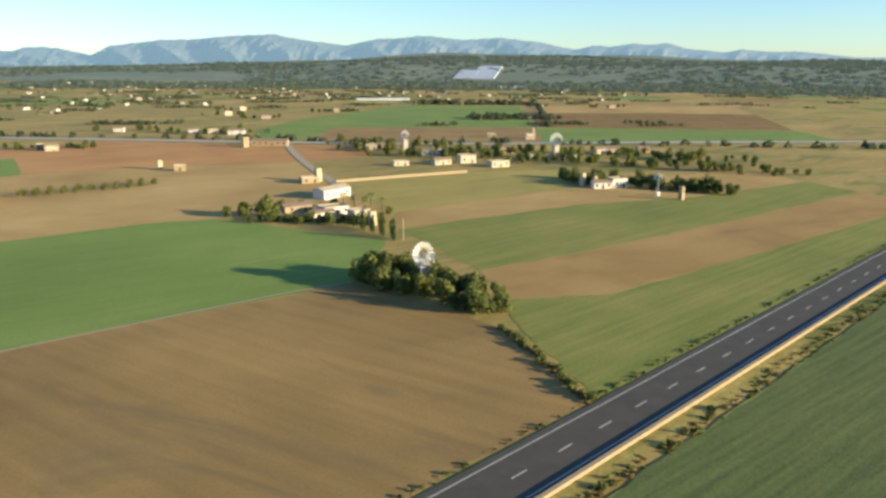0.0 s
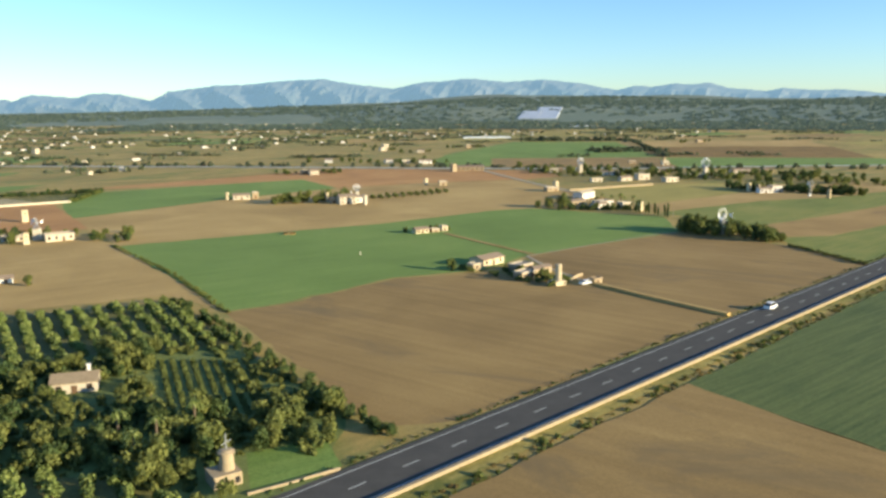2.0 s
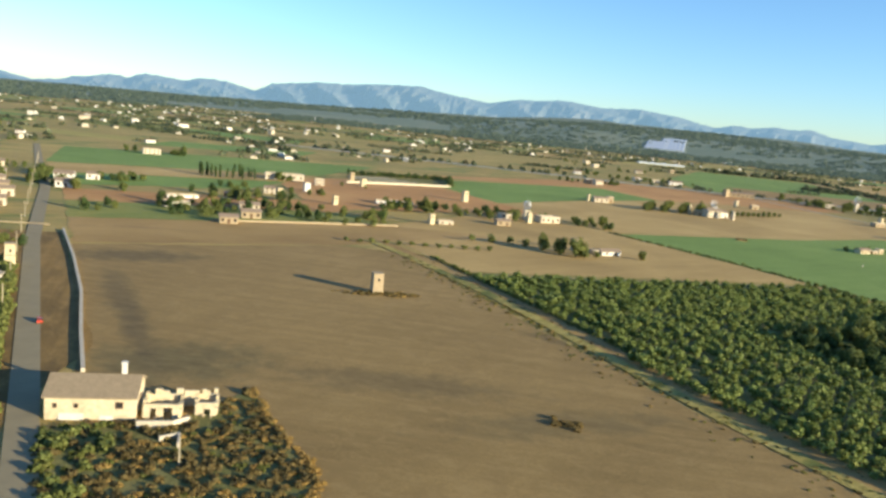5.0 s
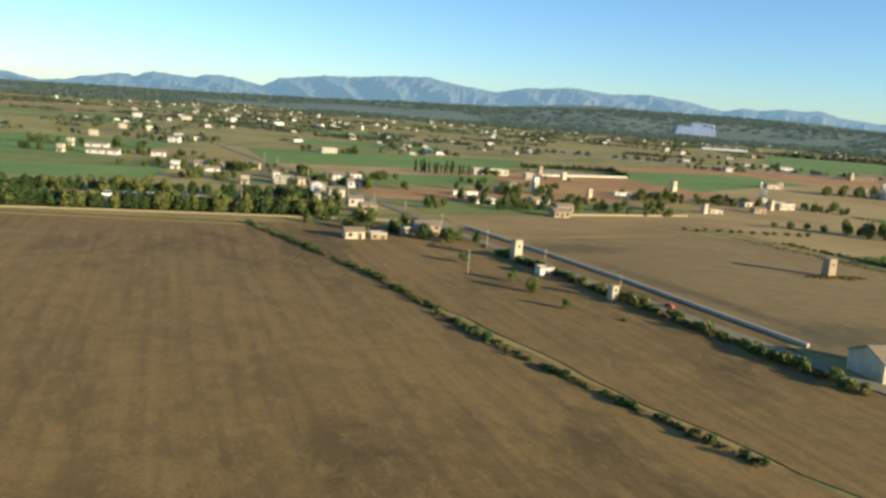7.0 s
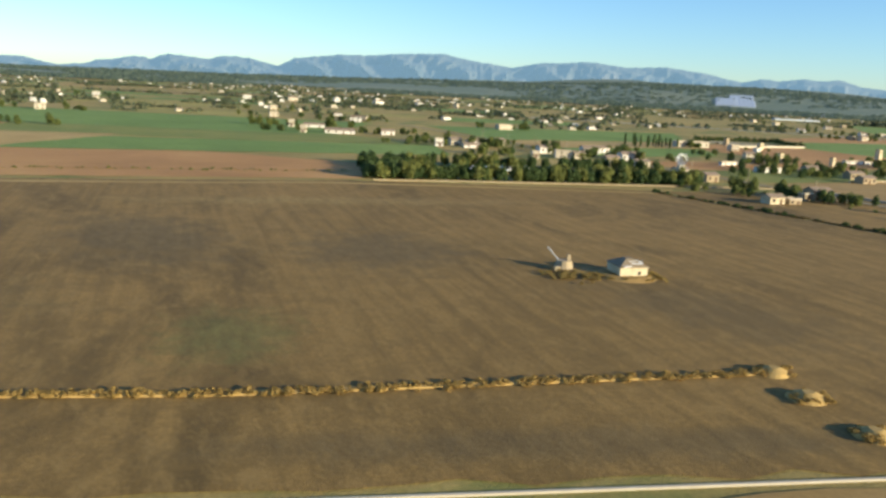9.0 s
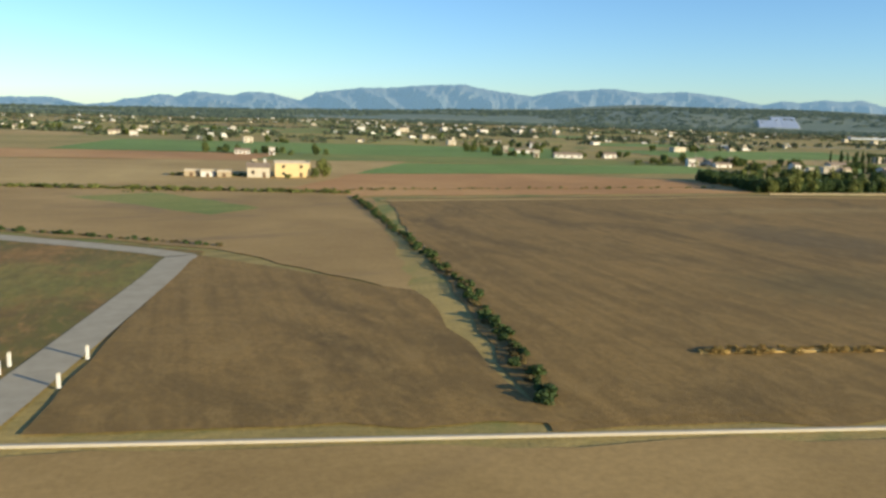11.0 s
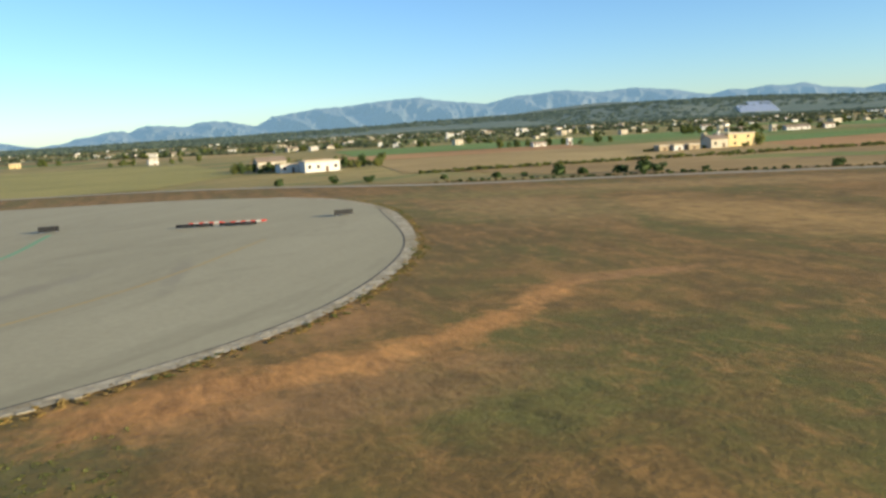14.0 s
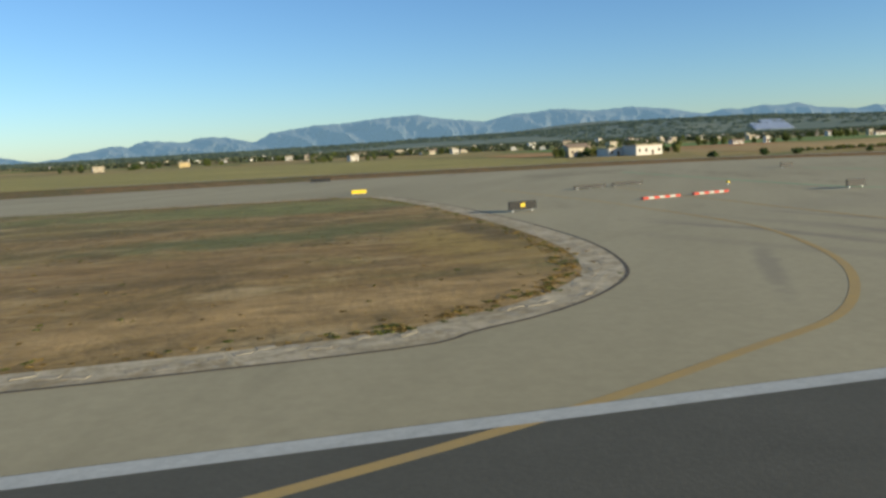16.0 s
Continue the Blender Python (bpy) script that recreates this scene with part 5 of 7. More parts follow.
while len(extra) < 130:
    p = (rng.uniform(-214, -112), rng.uniform(120, 208))
    if in_poly(p, GROVE) and not (p[0] > -152 and p[1] > 158) and math.hypot(p[0] + 162, p[1] - 179) > 8 and not (-168 < p[0] < -156 and 160 < p[1] < 178) and math.hypot(p[0] + 134, p[1] - 128) > 5 and not (-134 < p[0] < -114 and p[1] < 138):
        extra.append((rng.choice(["broad", "round", "pine", "round"]), p[0], p[1], 0, rng.uniform(0.45, 0.75)))
under = []
while len(under) < 420:
    p = (rng.uniform(-214, -108), rng.uniform(118, 210))
    if in_poly(p, GROVE) and not (-152 < p[0] < -128 and 155 < p[1] < 200) and math.hypot(p[0] + 162, p[1] - 179) > 6 and math.hypot(p[0] + 134, p[1] - 128) > 4 and not (-134 < p[0] < -116 and p[1] < 137):
        under.append((rng.choice(["shrub", "round_bush", "weed", "dark_bush"]), p[0], p[1], 0.1, rng.uniform(0.5, 1.0)))
thicket("grove_undergrowth", under, "low green undergrowth beneath the grove", "bushes")
thicket("grove_thicket", extra, "dense garden thicket of mixed green trees")
house(-166, 181, 9, 5.5, 2.5, 3, "cream", label="cream country house with a grey-brown tiled roof among trees", windows=3, chimney=True, rise=1.3, roof_mat="old_tile")
for x, y, k in ((-168, 171, 0.5), (-166.5, 167, 0.6), (-163, 168.5, 0.42), (-159, 169, 0.45), (-156, 172, 0.6), (-171, 175, 0.75), (-154, 177, 0.7), (-150, 172, 0.6), (-161, 163, 0.6), (-155, 164, 0.65), (-168, 160, 0.7)):
    tree("round", x, y, k, group="garden grove")
for x, y in ((-146, 143), (-149, 137), (-153, 148), (-140, 150)):
    palm(x, y, 6.5)
mill = round_tower(-134, 128, 5.0, 1.25, "stone", base=(4.6, 4.4, 2.3), label="squat stone mill tower with a bare mast on a square plinth")
bm = bmesh.new()
bar(bm, (0, 0, 5.4), (0, 0, 8.2), 0.13)
bar(bm, (-0.9, -0.3, 6.6), (0.9, 0.3, 6.9), 0.09)
part("mast", bm, "mill_steel", mill, "rusty bare steel mast")
plot("lawn", [(-131, 138), (-117, 141), (-115.5, 128.5), (-130.5, 123)], 0.18, "green", "small bright green lawn behind a wall")
wall_run([(-131, 122.3), (-124, 124.6), (-116, 127.6)], 0.55, 0.35, "stone", "low cream wall before the lawn")
plot("driveway", [(-142, 119), (-137, 118), (-134, 113), (-139, 111)], 0.18, "gravel", "pale gravel driveway off the road")
spots = []
for i in range(120):
    t = i / 119
    spots.append(("pine" if i % 3 else "round", -152 + 46 * t + rng.uniform(-2.5, 2.5), 258 - 120 * t + rng.uniform(-2, 2), 0, rng.uniform(0.25, 0.4)))
thicket("boundary_hedge", spots, "dark overgrown hedge between orchard and field", "hedge")
spots = []
for i in range(60):
    t = i / 59
    spots.append(("shrub", -150 + 30 * t, 246 - 112 * t + rng.uniform(-3, 3), 0, rng.uniform(0.6, 1.1)))
thicket("scrub", spots, "green scrub along the orchard edge", "bushes")
# hedge from the copse down to the road, and the verge scrub of the road
thicket("field_hedge", [("dry_shrub" if i % 2 else "shrub", 95.5 + rng.uniform(-1, 1), 291 - i * 1.08, 0, rng.uniform(0.5, 0.9)) for i in range(40)], "low scrubby hedge between fields", "hedge")
spots = []
for i in range(900):
    s = rng.uniform(-330, 420)
    x, y = road_at(s, rng.uniform(15.5, 19.0))
    spots.append((rng.choice(["shrub", "weed", "straw_tuft", "weed", "dry_shrub"]), x, y, 0, rng.uniform(0.35, 0.7)))
thicket("verge_scrub", spots, "green and dry scrub along the road verge", "bushes")
spots = []
for i in range(760):
    s = rng.uniform(-330, 420)
    x, y = road_at(s, rng.uniform(-2.2, -0.9))
    spots.append((rng.choice(["dark_bush", "brown_shrub", "weed", "dark_bush"]), x, y, 0, rng.uniform(0.2, 0.34)))
thicket("verge_scrub", spots, "dark low scrub along the field side of the road", "bushes")
plot("roadside_field", [road_at(-330, 19), road_at(-55, 19), (-24, 109), (0, 40), (-260, 0)], 0.19, "brown", "brown tilled field on the near side of the road", ragged=0.5)
plot("roadside_field", [road_at(-55, 19), road_at(420, 19), (560, 330), (160, 40), (0, 40), (-24, 109)], 0.192, "row_green", "dark green field sown in fine rows beside the road", ragged=0.5)
plot("roadside_field", [road_at(12, 19), road_at(420, 19), road_at(420, 140), (60, 40), road_at(42, 70)], 0.19, "green_b", "green crop rows on the near side of the road", ragged=0.5)
car(*road_at(20, 3.6), 29, label="white van driving on the road", van=True, z=0.25)

# ---- farms beyond the orchard ----
square_tower(-226, 309, 5.0, 2.4, "cream", label="square cream mill tower beside low sheds")
house(-213, 304, 9, 4, 1.7, 15, "white", "gable", label="low white shed by the tower", windows=2, name="shed", rise=0.8, category="shed")
house(-219, 303, 4, 3, 1.5, 15, "stone", "flat", label="small stone lean-to shed by the tower", windows=1, name="shed", category="shed")
for q in ((-268, 314, .6), (-260, 315, .75), (-252, 315, .65), (-246, 311, .7), (-241, 303, .8), (-236, 296, .85), (-231, 292, .9), (-227, 298, .8), (-234, 304, .7), (-228, 290, .7), (-222, 293, .6), (-202, 296, .7)):
    tree("broad" if q[2] > .75 else "round", *q)
for x in range(-320, -262, 5):
    tree("shrub", x, 292 + (x % 3), 0.9)
square_tower(-279, 357, 4.6, 2.4, "cream")
house(-272, 360, 7, 3, 1.3, 10, "cream", "flat", label="low cream wall-sided shed", windows=2, name="shed", category="shed")
house(-212, 398, 12, 6, 3.0, 20, "cream", "flat", label="cream flat-roofed farmhouse with a lit front", windows=4)
square_tower(-224, 390, 5.2, 2.4, "cream")
windmill(-222, 402, 8.0, 2.4, 5.0, (-0.6, -0.8), "cream", blades=16)
house(-242, 372, 7, 4, 2.4, 8, "stone", "gable", label="stone outbuilding with tiled roof", windows=2, name="shed", category="shed")
house(-232, 402, 10, 5, 2.2, 8, "cream", "flat", label="long low cream farm shed", windows=3, name="shed", category="shed")
square_tower(-243, 470, 6.4, 3.2, "cream")
rng = random.Random(31)
farm_trees = []
for i in range(60):
    x = rng.uniform(-300, -180)
    y = 398 + (x + 240) * -0.12 + rng.uniform(-10, 22)
    if math.hypot(x + 207, y - 392) > 9:
        farm_trees.append((rng.choice(["broad", "round", "round", "pine"]), x, y, 0, rng.uniform(0.5, 0.8)))
house(-290, 424, 20, 3, 1.6, 4, "white", "flat", label="long low white trough building", windows=4, door=False, name="shed", category="shed")
wall_run([(-312, 529), (-275, 545), (-237, 561)], 1.4, 0.6, "cream", "long low cream wall before the seedbeds")
plot("seedbed", [(-306, 534), (-240, 562), (-232, 620), (-304, 594)], 0.2, "orchard_soil", "dark tended seedbed ground behind a wall")
e = thing("growing_tunnel", -286, 566, 0.2, 22, "low dark netted growing tunnels behind the wall", "tunnel")
for k in range(4):
    bm = bmesh.new()
    bar(bm, (-20, k * 9 - 12, 0), (22 - k * 3, k * 9 - 12, 0), 1.3, 12)
    part("tunnel", bm, "shade_net", e)
thicket("seedbed_hedge", [(rng.choice(["pine", "round"]), -237 + 9 * t + rng.uniform(-2, 2), 561 + 62 * t, 0, rng.uniform(0.45, 0.65)) for t in np.linspace(0, 1, 40)] + [(rng.choice(["pine", "round"]), -308 + 80 * t, 597 + 26 * t + rng.uniform(-2, 2), 0, rng.uniform(0.45, 0.65)) for t in np.linspace(0, 1, 46)], "dark clipped hedge round the seedbeds", "hedge")
square_tower(-308, 548, 5.5, 3.0, "stone")
square_tower(-302, 512, 5.0, 3.2, "cream")
house(-352, 514, 24, 7, 3.6, 8, "cream", "flat", label="long cream farm building with flat roof", windows=6)
square_tower(-337, 455, 5.0, 3.4, "white", label="white tapered mill tower on red earth")

# ---- lane with the ruined house ----
e = house(-363.2, 118.5, 12.4, 9.0, 3.5, 3, "ruin_wall", label="half-ruined cream stone house with a grey tiled roof beside the lane", windows=0, door=False, chimney=True, rise=1.9, roof_mat="old_tile")
for wx, ww, wh in ((-4.8, 0.45, 0.6), (-1.9, 0.45, 0.6), (4.0, 0.95, 0.9)):
    window_part(e, wx, -4.53, 1.9, ww, wh)
bm = bmesh.new()
box(bm, -2.6, -4.56, 0.02, 3.6, 0.08, 1.0, taper=0.9)
box(bm, 2.2, -4.56, 0.02, 2.0, 0.08, 0.7, taper=0.85)
part("whitewash_patch", bm, "white", e, "flaking white limewash at the wall foot")


def shell(x, y, w, d, h, rz, label, gaps):
    """Roofless walls left standing; gaps are openings in the front (centre, width, height)."""
    e = thing("ruin", x, y, 0, rz, label, "ruin")
    t = 0.45
    for nm, cx, cy, sx, sy, hh in (("back_wall", 0, d / 2, w, t, h), ("side_wall", -w / 2, 0, t, d - t, h * 0.85), ("side_wall", w / 2, 0, t, d - t, h * 0.7)):
        bm = bmesh.new()
        for k in range(5):
            f = (k + 0.5) / 5 - 0.5
            hk = hh * (0.82 + 0.18 * math.sin(k * 2.3 + x))
            box(bm, cx + (sx * f if sx > sy else 0), cy + (sy * f if sy > sx else 0), 0, sx / 5 if sx > sy else sx, sy / 5 if sy > sx else sy, hk)
        part(nm, bm, "ruin_wall", e)
    bm = bmesh.new()
    edges = sorted([-w / 2] + [v for c, gw, _ in gaps for v in (c - gw / 2, c + gw / 2)] + [w / 2])
    for a, b in zip(edges[::2], edges[1::2]):
        box(bm, (a + b) / 2, -d / 2, 0, b - a, t, h * 0.8)
    for c, gw, gh in gaps:
        box(bm, c, -d / 2, gh, gw, t, h * 0.8 - gh)
    part("front_wall", bm, "ruin_wall", e)
    bm = bmesh.new()
    for k in range(14):
        r = random.Random(k + int(x))
        box(bm, r.uniform(-w / 2, w / 2), r.uniform(-d / 2 - 1, d / 2), 0, r.uniform(0.3, 0.8), r.uniform(0.3, 0.7), r.uniform(0.2, 0.5), r.uniform(0, 90), 0.7)
    part("rubble", bm, "stone", e, "fallen pale stone blocks")
    return e


shell(-353.4, 118.2, 5.2, 5.4, 2.9, 3, "roofless crumbling stone annexe of the ruin", ((-1.2, 0.9, 1.7), (0.9, 1.3, 1.8)))
shell(-347.2, 119.6, 3.0, 5.0, 2.7, 3, "crumbled stone outhouse of the ruin", ((0.2, 1.0, 1.2),))
wall_run([(-350.8, 121), (-348.6, 121.2)], 2.6, 0.4, "ruin_wall", "standing piece of cream wall between the ruins")
wall_run([(-356, 111.5), (-351, 112), (-349, 114)], 1.2, 0.5, "cream", "broken cream garden wall")
wall_run([(-352, 107), (-349.5, 108.5), (-349, 105)], 0.9, 0.5, "cream", "fallen whitewashed wall fragment")
wall_run([(-369.5, 134.5), (-376, 157), (-385, 190), (-398, 230), (-413, 272)], 0.8, 0.7, "cream", "tall dry-stone wall along the field")
pole(-348, 99, 4.5, arms=False)
GARDEN = [(-369, 110), (-350, 116), (-341, 129), (-336, 112), (-330, 95), (-338, 78), (-361, 82)]
strip("field_edge", smooth_line([(-726, 226), (-640, 243), (-592, 254), (-487, 255)]), 3.2, 0.175, "tan", "pale straw strip along the field end")
plot("ruin_garden", GARDEN, 0.175, "orchard_soil", "overgrown dry garden of the ruin", ragged=0.8)
spots = []
n = 0
rng = random.Random(41)
while n < 900:
    p = (rng.uniform(-369, -330), rng.uniform(78, 128))
    if in_poly(p, GARDEN) and not (p[1] > 113 and p[0] < -345):
        kind = rng.choice(["dry_shrub", "dry_shrub", "brown_shrub", "straw_tuft", "straw_tuft", "weed", "brown_shrub"]) if p[0] > -358 else rng.choice(["weed", "weed", "dry_shrub", "shrub"])
        spots.append((kind, p[0], p[1], 0, rng.uniform(0.4, 0.95)))
        n += 1
thicket("overgrown_scrub", spots, "tangled brown and green scrub in the ruined garden", "bushes")
edge = [(-341, 129), (-336, 112), (-330, 95), (-338, 78)]
spots = [("straw_tuft", x + rng.uniform(-.5, .5), y + rng.uniform(-.5, .5), 0, rng.uniform(0.5, 0.9)) for x, y in smooth_line(edge, 30)]
thicket("straw_edge", spots, "band of dry straw grass round the garden", "grass")
LANE_HOUSES = [(-457, 345, 7, 5, 3.2, "cream"), (-465, 362, 7, 5, 3.2, "stone"), (-450, 318, 6, 5, 3.0, "cream"), (-446, 300, 6, 5, 2.8, "stone"), (-484, 412, 7, 5, 3.2, "white"), (-500, 455, 7, 5, 3.2, "cream"), (-474, 385, 6, 5, 2.8, "cream")]
for x, y, w, d, h, wl in LANE_HOUSES:
    house(x, y, w, d, h, 14, wl, "flat" if x > -430 else "gable", label="%s village house along the lane" % wl, windows=2, storeys=1, group="houses along the lane")
house(-446, 389, 9, 6, 3.0, 8, "white", "gable", label="white villa with a tiled roof by the lane", windows=3)
tree("broad", -441, 384, 0.8)
for i in range(26):
    tree(rng.choice(["round", "broad", "shrub"]), -398 - i * 3.6 - rng.uniform(3, 12), 150 + i * 12 + rng.uniform(-4, 4), rng.uniform(0.4, 0.65), group="trees along the lane")
for i in range(12):
    pole(-395 - i * 9.3, 170 + i * 31, 6.0)
car(-385.5, 163, -72, "car_red", "small red car on the lane", z=0.22).scale = (0.6, 0.6, 0.6)
house(-391, 350, 12, 5, 2.2, 12, "white", "flat", label="long low whitewashed wall building", windows=3, name="shed", category="shed")
house(-365, 315, 7, 5, 2.6, 10, "stone", "gable", label="brown-roofed cottage hidden in trees", windows=3)
house(-358, 333, 8, 5, 2.8, 10, "stone", "gable", label="stone farmhouse with lit gable", windows=3)
house(-361, 361, 9, 5, 2.2, 10, "cream", "gable", label="cream farm shed with pale roof", windows=3, name="shed", category="shed")
square_tower(-350, 408, 5.5, 3.0, "cream")
square_tower(-322, 402, 4.6, 2.4, "cream")
for i in range(60):
    x = rng.uniform(-420, -300)
    y = 345 + (x + 380) * 0.15 + rng.uniform(-22, 22)
    farm_trees.append((rng.choice(["broad", "round", "round", "pine"]), x, y, 0, rng.uniform(0.5, 0.8)))
thicket("farm_trees", farm_trees, "mixed trees round the farm buildings")
for i in range(18):
    tree("cypress", -402 + i * 1.9 + rng.uniform(-1, 1), 497 + rng.uniform(-6, 10), rng.uniform(0.8, 1.2), group="poplar row")
wall_run([(-372, 316), (-330, 330), (-296, 340)], 0.8, 0.5, "stone", "stone field wall behind the pasture")

spots = [(rng.choice(["shrub", "round_bush", "brown_shrub", "round_bush"]), np.interp(t, [0, 0.4, 1], [-412, -401, -376]) + rng.uniform(-1.5, 1.0), np.interp(t, [0, 0.4, 1], [222, 190, 108]), 0, rng.uniform(0.75, 1.15)) for t in np.linspace(0, 1, 120)]
thicket("lane_hedge", spots, "dark overgrown hedge along the lane", "hedge")
thicket("field_ditch", [("shrub", np.interp(t, [0, 0.5, 1], [-186, -157, -135]) + rng.uniform(-1, 1), 375 - 135 * t, 0, rng.uniform(0.35, 0.6)) for t in np.linspace(0, 1, 110)], "dark weedy ditch between the crops", "hedge")
e = thing("straw_heap", -108, 386, 0, 20, "tan heap of straw lying on stubble", "heap")
bm = bmesh.new()
cone(bm, 0, 0, 0, 0.9, 2.6, 1.2, 14, lean=(0.3, 0.1))
cone(bm, -2.4, 0.4, 0, 0.6, 1.6, 0.7, 12)
part("heap", bm, "tan", e)
thicket("heap_straw", [("dry_shrub", -108 + rng.gauss(0, 1.6), 386 + rng.gauss(0, 1), 0.3, rng.uniform(0.5, 0.9)) for _ in range(30)], "loose straw on the heap", "straw")
e = thing("marker_post", -84, 322, 0, 0, "white marker post standing in the crop", "post")
bm = bmesh.new()
box(bm, 0, 0, 0, 0.35, 0.35, 1.4, taper=0.8)
part("shaft", bm, "cream", e)
pole(-144, 93, 4.6, arms=False)
# ---- lone tower on the bare field ----
square_tower(-314.5, 208.5, 5.4, 2.9, "stone", label="lone square sandstone tower on a bare field", rz=12)
spots = [(rng.choice(["straw_tuft", "dry_shrub"]), -313 + rng.gauss(0, 4.2), 207 + rng.gauss(0, 1.3), 0, rng.uniform(0.5, 0.9)) for _ in range(110)]
thicket("rubble_scrub", spots, "dry straw and scrub heaped round the tower foot", "grass")
thicket("scrub_patch", [("dry_shrub", -289 + rng.gauss(0, 1.2), 118.5 + rng.gauss(0, 1), 0, rng.uniform(0.6, 1.0)) for _ in range(14)], "dry scrub patch on the bare field", "bushes")
spots = []
for i in range(800):
    t = rng.random()
    off = rng.choice([rng.gauss(-5.0, 2.6), rng.gauss(-1.2, 1.2), rng.gauss(-1.2, 1.2), rng.gauss(4.2, .6)])
    x, y = -300 + 62 * t ** 1.05 + off, 275 - 215 * t
    spots.append((rng.choice(["weed", "weed", "straw_tuft", "dry_shrub"]), x, y, 0, rng.uniform(0.25, 0.55)))
thicket("track_weeds", spots, "weeds and dry grass along the field track", "grass")
thicket("ditch_scrub", [("shrub", -297 + 60 * t + 6.5 + rng.uniform(-.6, .6), 270 - 210 * t, 0, rng.uniform(0.45, 0.8)) for t in np.linspace(0, 1, 120)], "dark scrub in the ditch along the orchard", "hedge")

# ---- fields before the airfield ----
e = thing("hut", -545.5, 133.5, 0, 5, "small cream hut with a broken white and dark hipped roof", "hut")
bm = bmesh.new()
box(bm, 0, 0, 0, 5.4, 5.6, 2.1)
part("wall", bm, "ruin_wall", e)
bm = bmesh.new()
box(bm, 0, 0, 2.1, 5.8, 6.0, 0.14)
box(bm, 0, 0, 2.24, 5.6, 5.8, 1.1, taper=0.25)
part("roof", bm, "old_tile", e)
for k, (px, py, pz, sx, sy) in enumerate(((0.9, -1.75, 2.62, 2.2, 1.0), (0.2, -1.2, 2.9, 1.5, 0.7), (1.75, -0.4, 2.75, 0.8, 2.0), (-0.2, -2.35, 2.3, 4.6, 0.5))):
    bm = bmesh.new()
    box(bm, px, py, pz, sx, sy, 0.1, 12 * k - 10)
    part("roof_sheet", bm, "metalroof", e, "torn white roofing sheet")
bm = bmesh.new()
box(bm, 1.1, -2.8, 0.75, 0.5, 0.12, 0.6)
part("window", bm, "opening", e)
e = thing("straw_mound", -546, 132.8, 0, 0, "low mound of dry straw and soil round the hut", "mound")
bm = bmesh.new()
cone(bm, 0, 0, 0, 0.55, 6.2, 4.4, 28)
cone(bm, -8.5, 3.0, 0, 0.45, 4.6, 3.0, 24)
part("heap", bm, "brown_b", e)
e = thing("collapsed_mill", -556.5, 137, 0, 0, "collapsed stone mill stump with a leaning mast", "ruin")
bm = bmesh.new()
cone(bm, 0, 0, 0, 1.9, 1.9, 1.4, 12)
box(bm, 0.9, 0.2, 1.2, 0.9, 0.8, 1.7, taper=0.6)
box(bm, -1.4, -0.8, 0, 1.6, 1.4, 0.9, taper=0.7)
part("stump", bm, "stone", e)
bm = bmesh.new()
bar(bm, (-0.4, 0, 1.2), (-3.2, 0.6, 4.2), 0.13)
part("mast", bm, "mill_steel", e, "grey leaning steel mast")
spots = [("straw_tuft", rng.uniform(-562, -540), 131.5 + rng.gauss(0, 1.7), 0.25, rng.uniform(0.35, 0.7)) for _ in range(150)]
thicket("straw_scrub", spots, "dry straw scrub round the hut and stump", "grass")
spots = []
for i in range(900):
    x = rng.uniform(-700, -545)
    y = 76.6 + max(0.0, x + 612) * 0.088 + rng.gauss(0, 0.45)
    spots.append((rng.choice(["straw_tuft"]), x, y, 0.2, rng.uniform(0.3, 0.6)))
for cx, cy, n in ((-546.5, 82.5, 30), (-547, 74.5, 26), (-546, 64.5, 30)):
    for _ in range(n):
        spots.append(("straw_tuft", cx + rng.gauss(0, 1.2), cy + rng.gauss(0, 0.8), 0.2, rng.uniform(0.5, 0.9)))
thicket("straw_bank", spots, "long bank of dry straw grass across the field", "grass")
bm = bmesh.new()
strip_bm(bm, [(-700, 76.6), (-612, 76.6), (-545, 82.5)], 0.9, 0.0, height=0.3)
tagged(part("earth_bank", bm, "tan"), "low earth bank under dry grass", "bank")
for cx, cy, r in ((-546.5, 82.5, 2.2), (-547, 74.5, 2.4), (-546, 64.5, 2.2)):
    e = thing("straw_mound", cx, cy, 0, 0, "rounded heap of dry straw on the fallow field", "mound", "straw mounds")
    bm = bmesh.new()
    cone(bm, 0, 0, 0, 0.5, r, r * 0.75, 20)
    cone(bm, 0.2, 0, 0.5, 0.95, r * 0.75, r * 0.3, 20)
    part("heap", bm, "tan", e)
spots = []
for i in range(360):
    t = rng.random()
    x = np.interp(t, [0, .4, .75, 1], [-487, -451, -433, -410])
    y = np.interp(t, [0, .4, .75, 1], [259, 184, 129, 82])
    spots.append((rng.choice(["brown_shrub", "dry_shrub", "dark_bush"]), x + rng.gauss(0, 0.6), y + rng.gauss(0, 0.6), 0, rng.uniform(0.4, 0.75)))
thicket("ditch_hedge", spots, "dark scrubby hedge along the field ditch", "hedge")
# walled conifer block
spots = []
for i in range(250):
    t = rng.random()
    x = -587 + 131 * t
    y = 268 + 13 * t + rng.choice([rng.uniform(1, 7), rng.uniform(1, 7), rng.uniform(44, 52)])
    spots.append((rng.choice(["pine", "pine", "pine", "broad"]), x, y, 0, rng.uniform(0.66, 0.8)))
for i in range(70):
    spots.append(("pine", -585 + rng.uniform(-2, 16), rng.uniform(270, 318), 0, rng.uniform(0.5, 0.7)))
thicket("windbreak", spots, "dense dark windbreak trees round a yard", "trees")
wall_run([(-584, 265), (-540, 271), (-490, 276), (-456, 279), (-420, 281)], 0.4, 0.35, "stone", "long low stone wall in front of the windbreak")
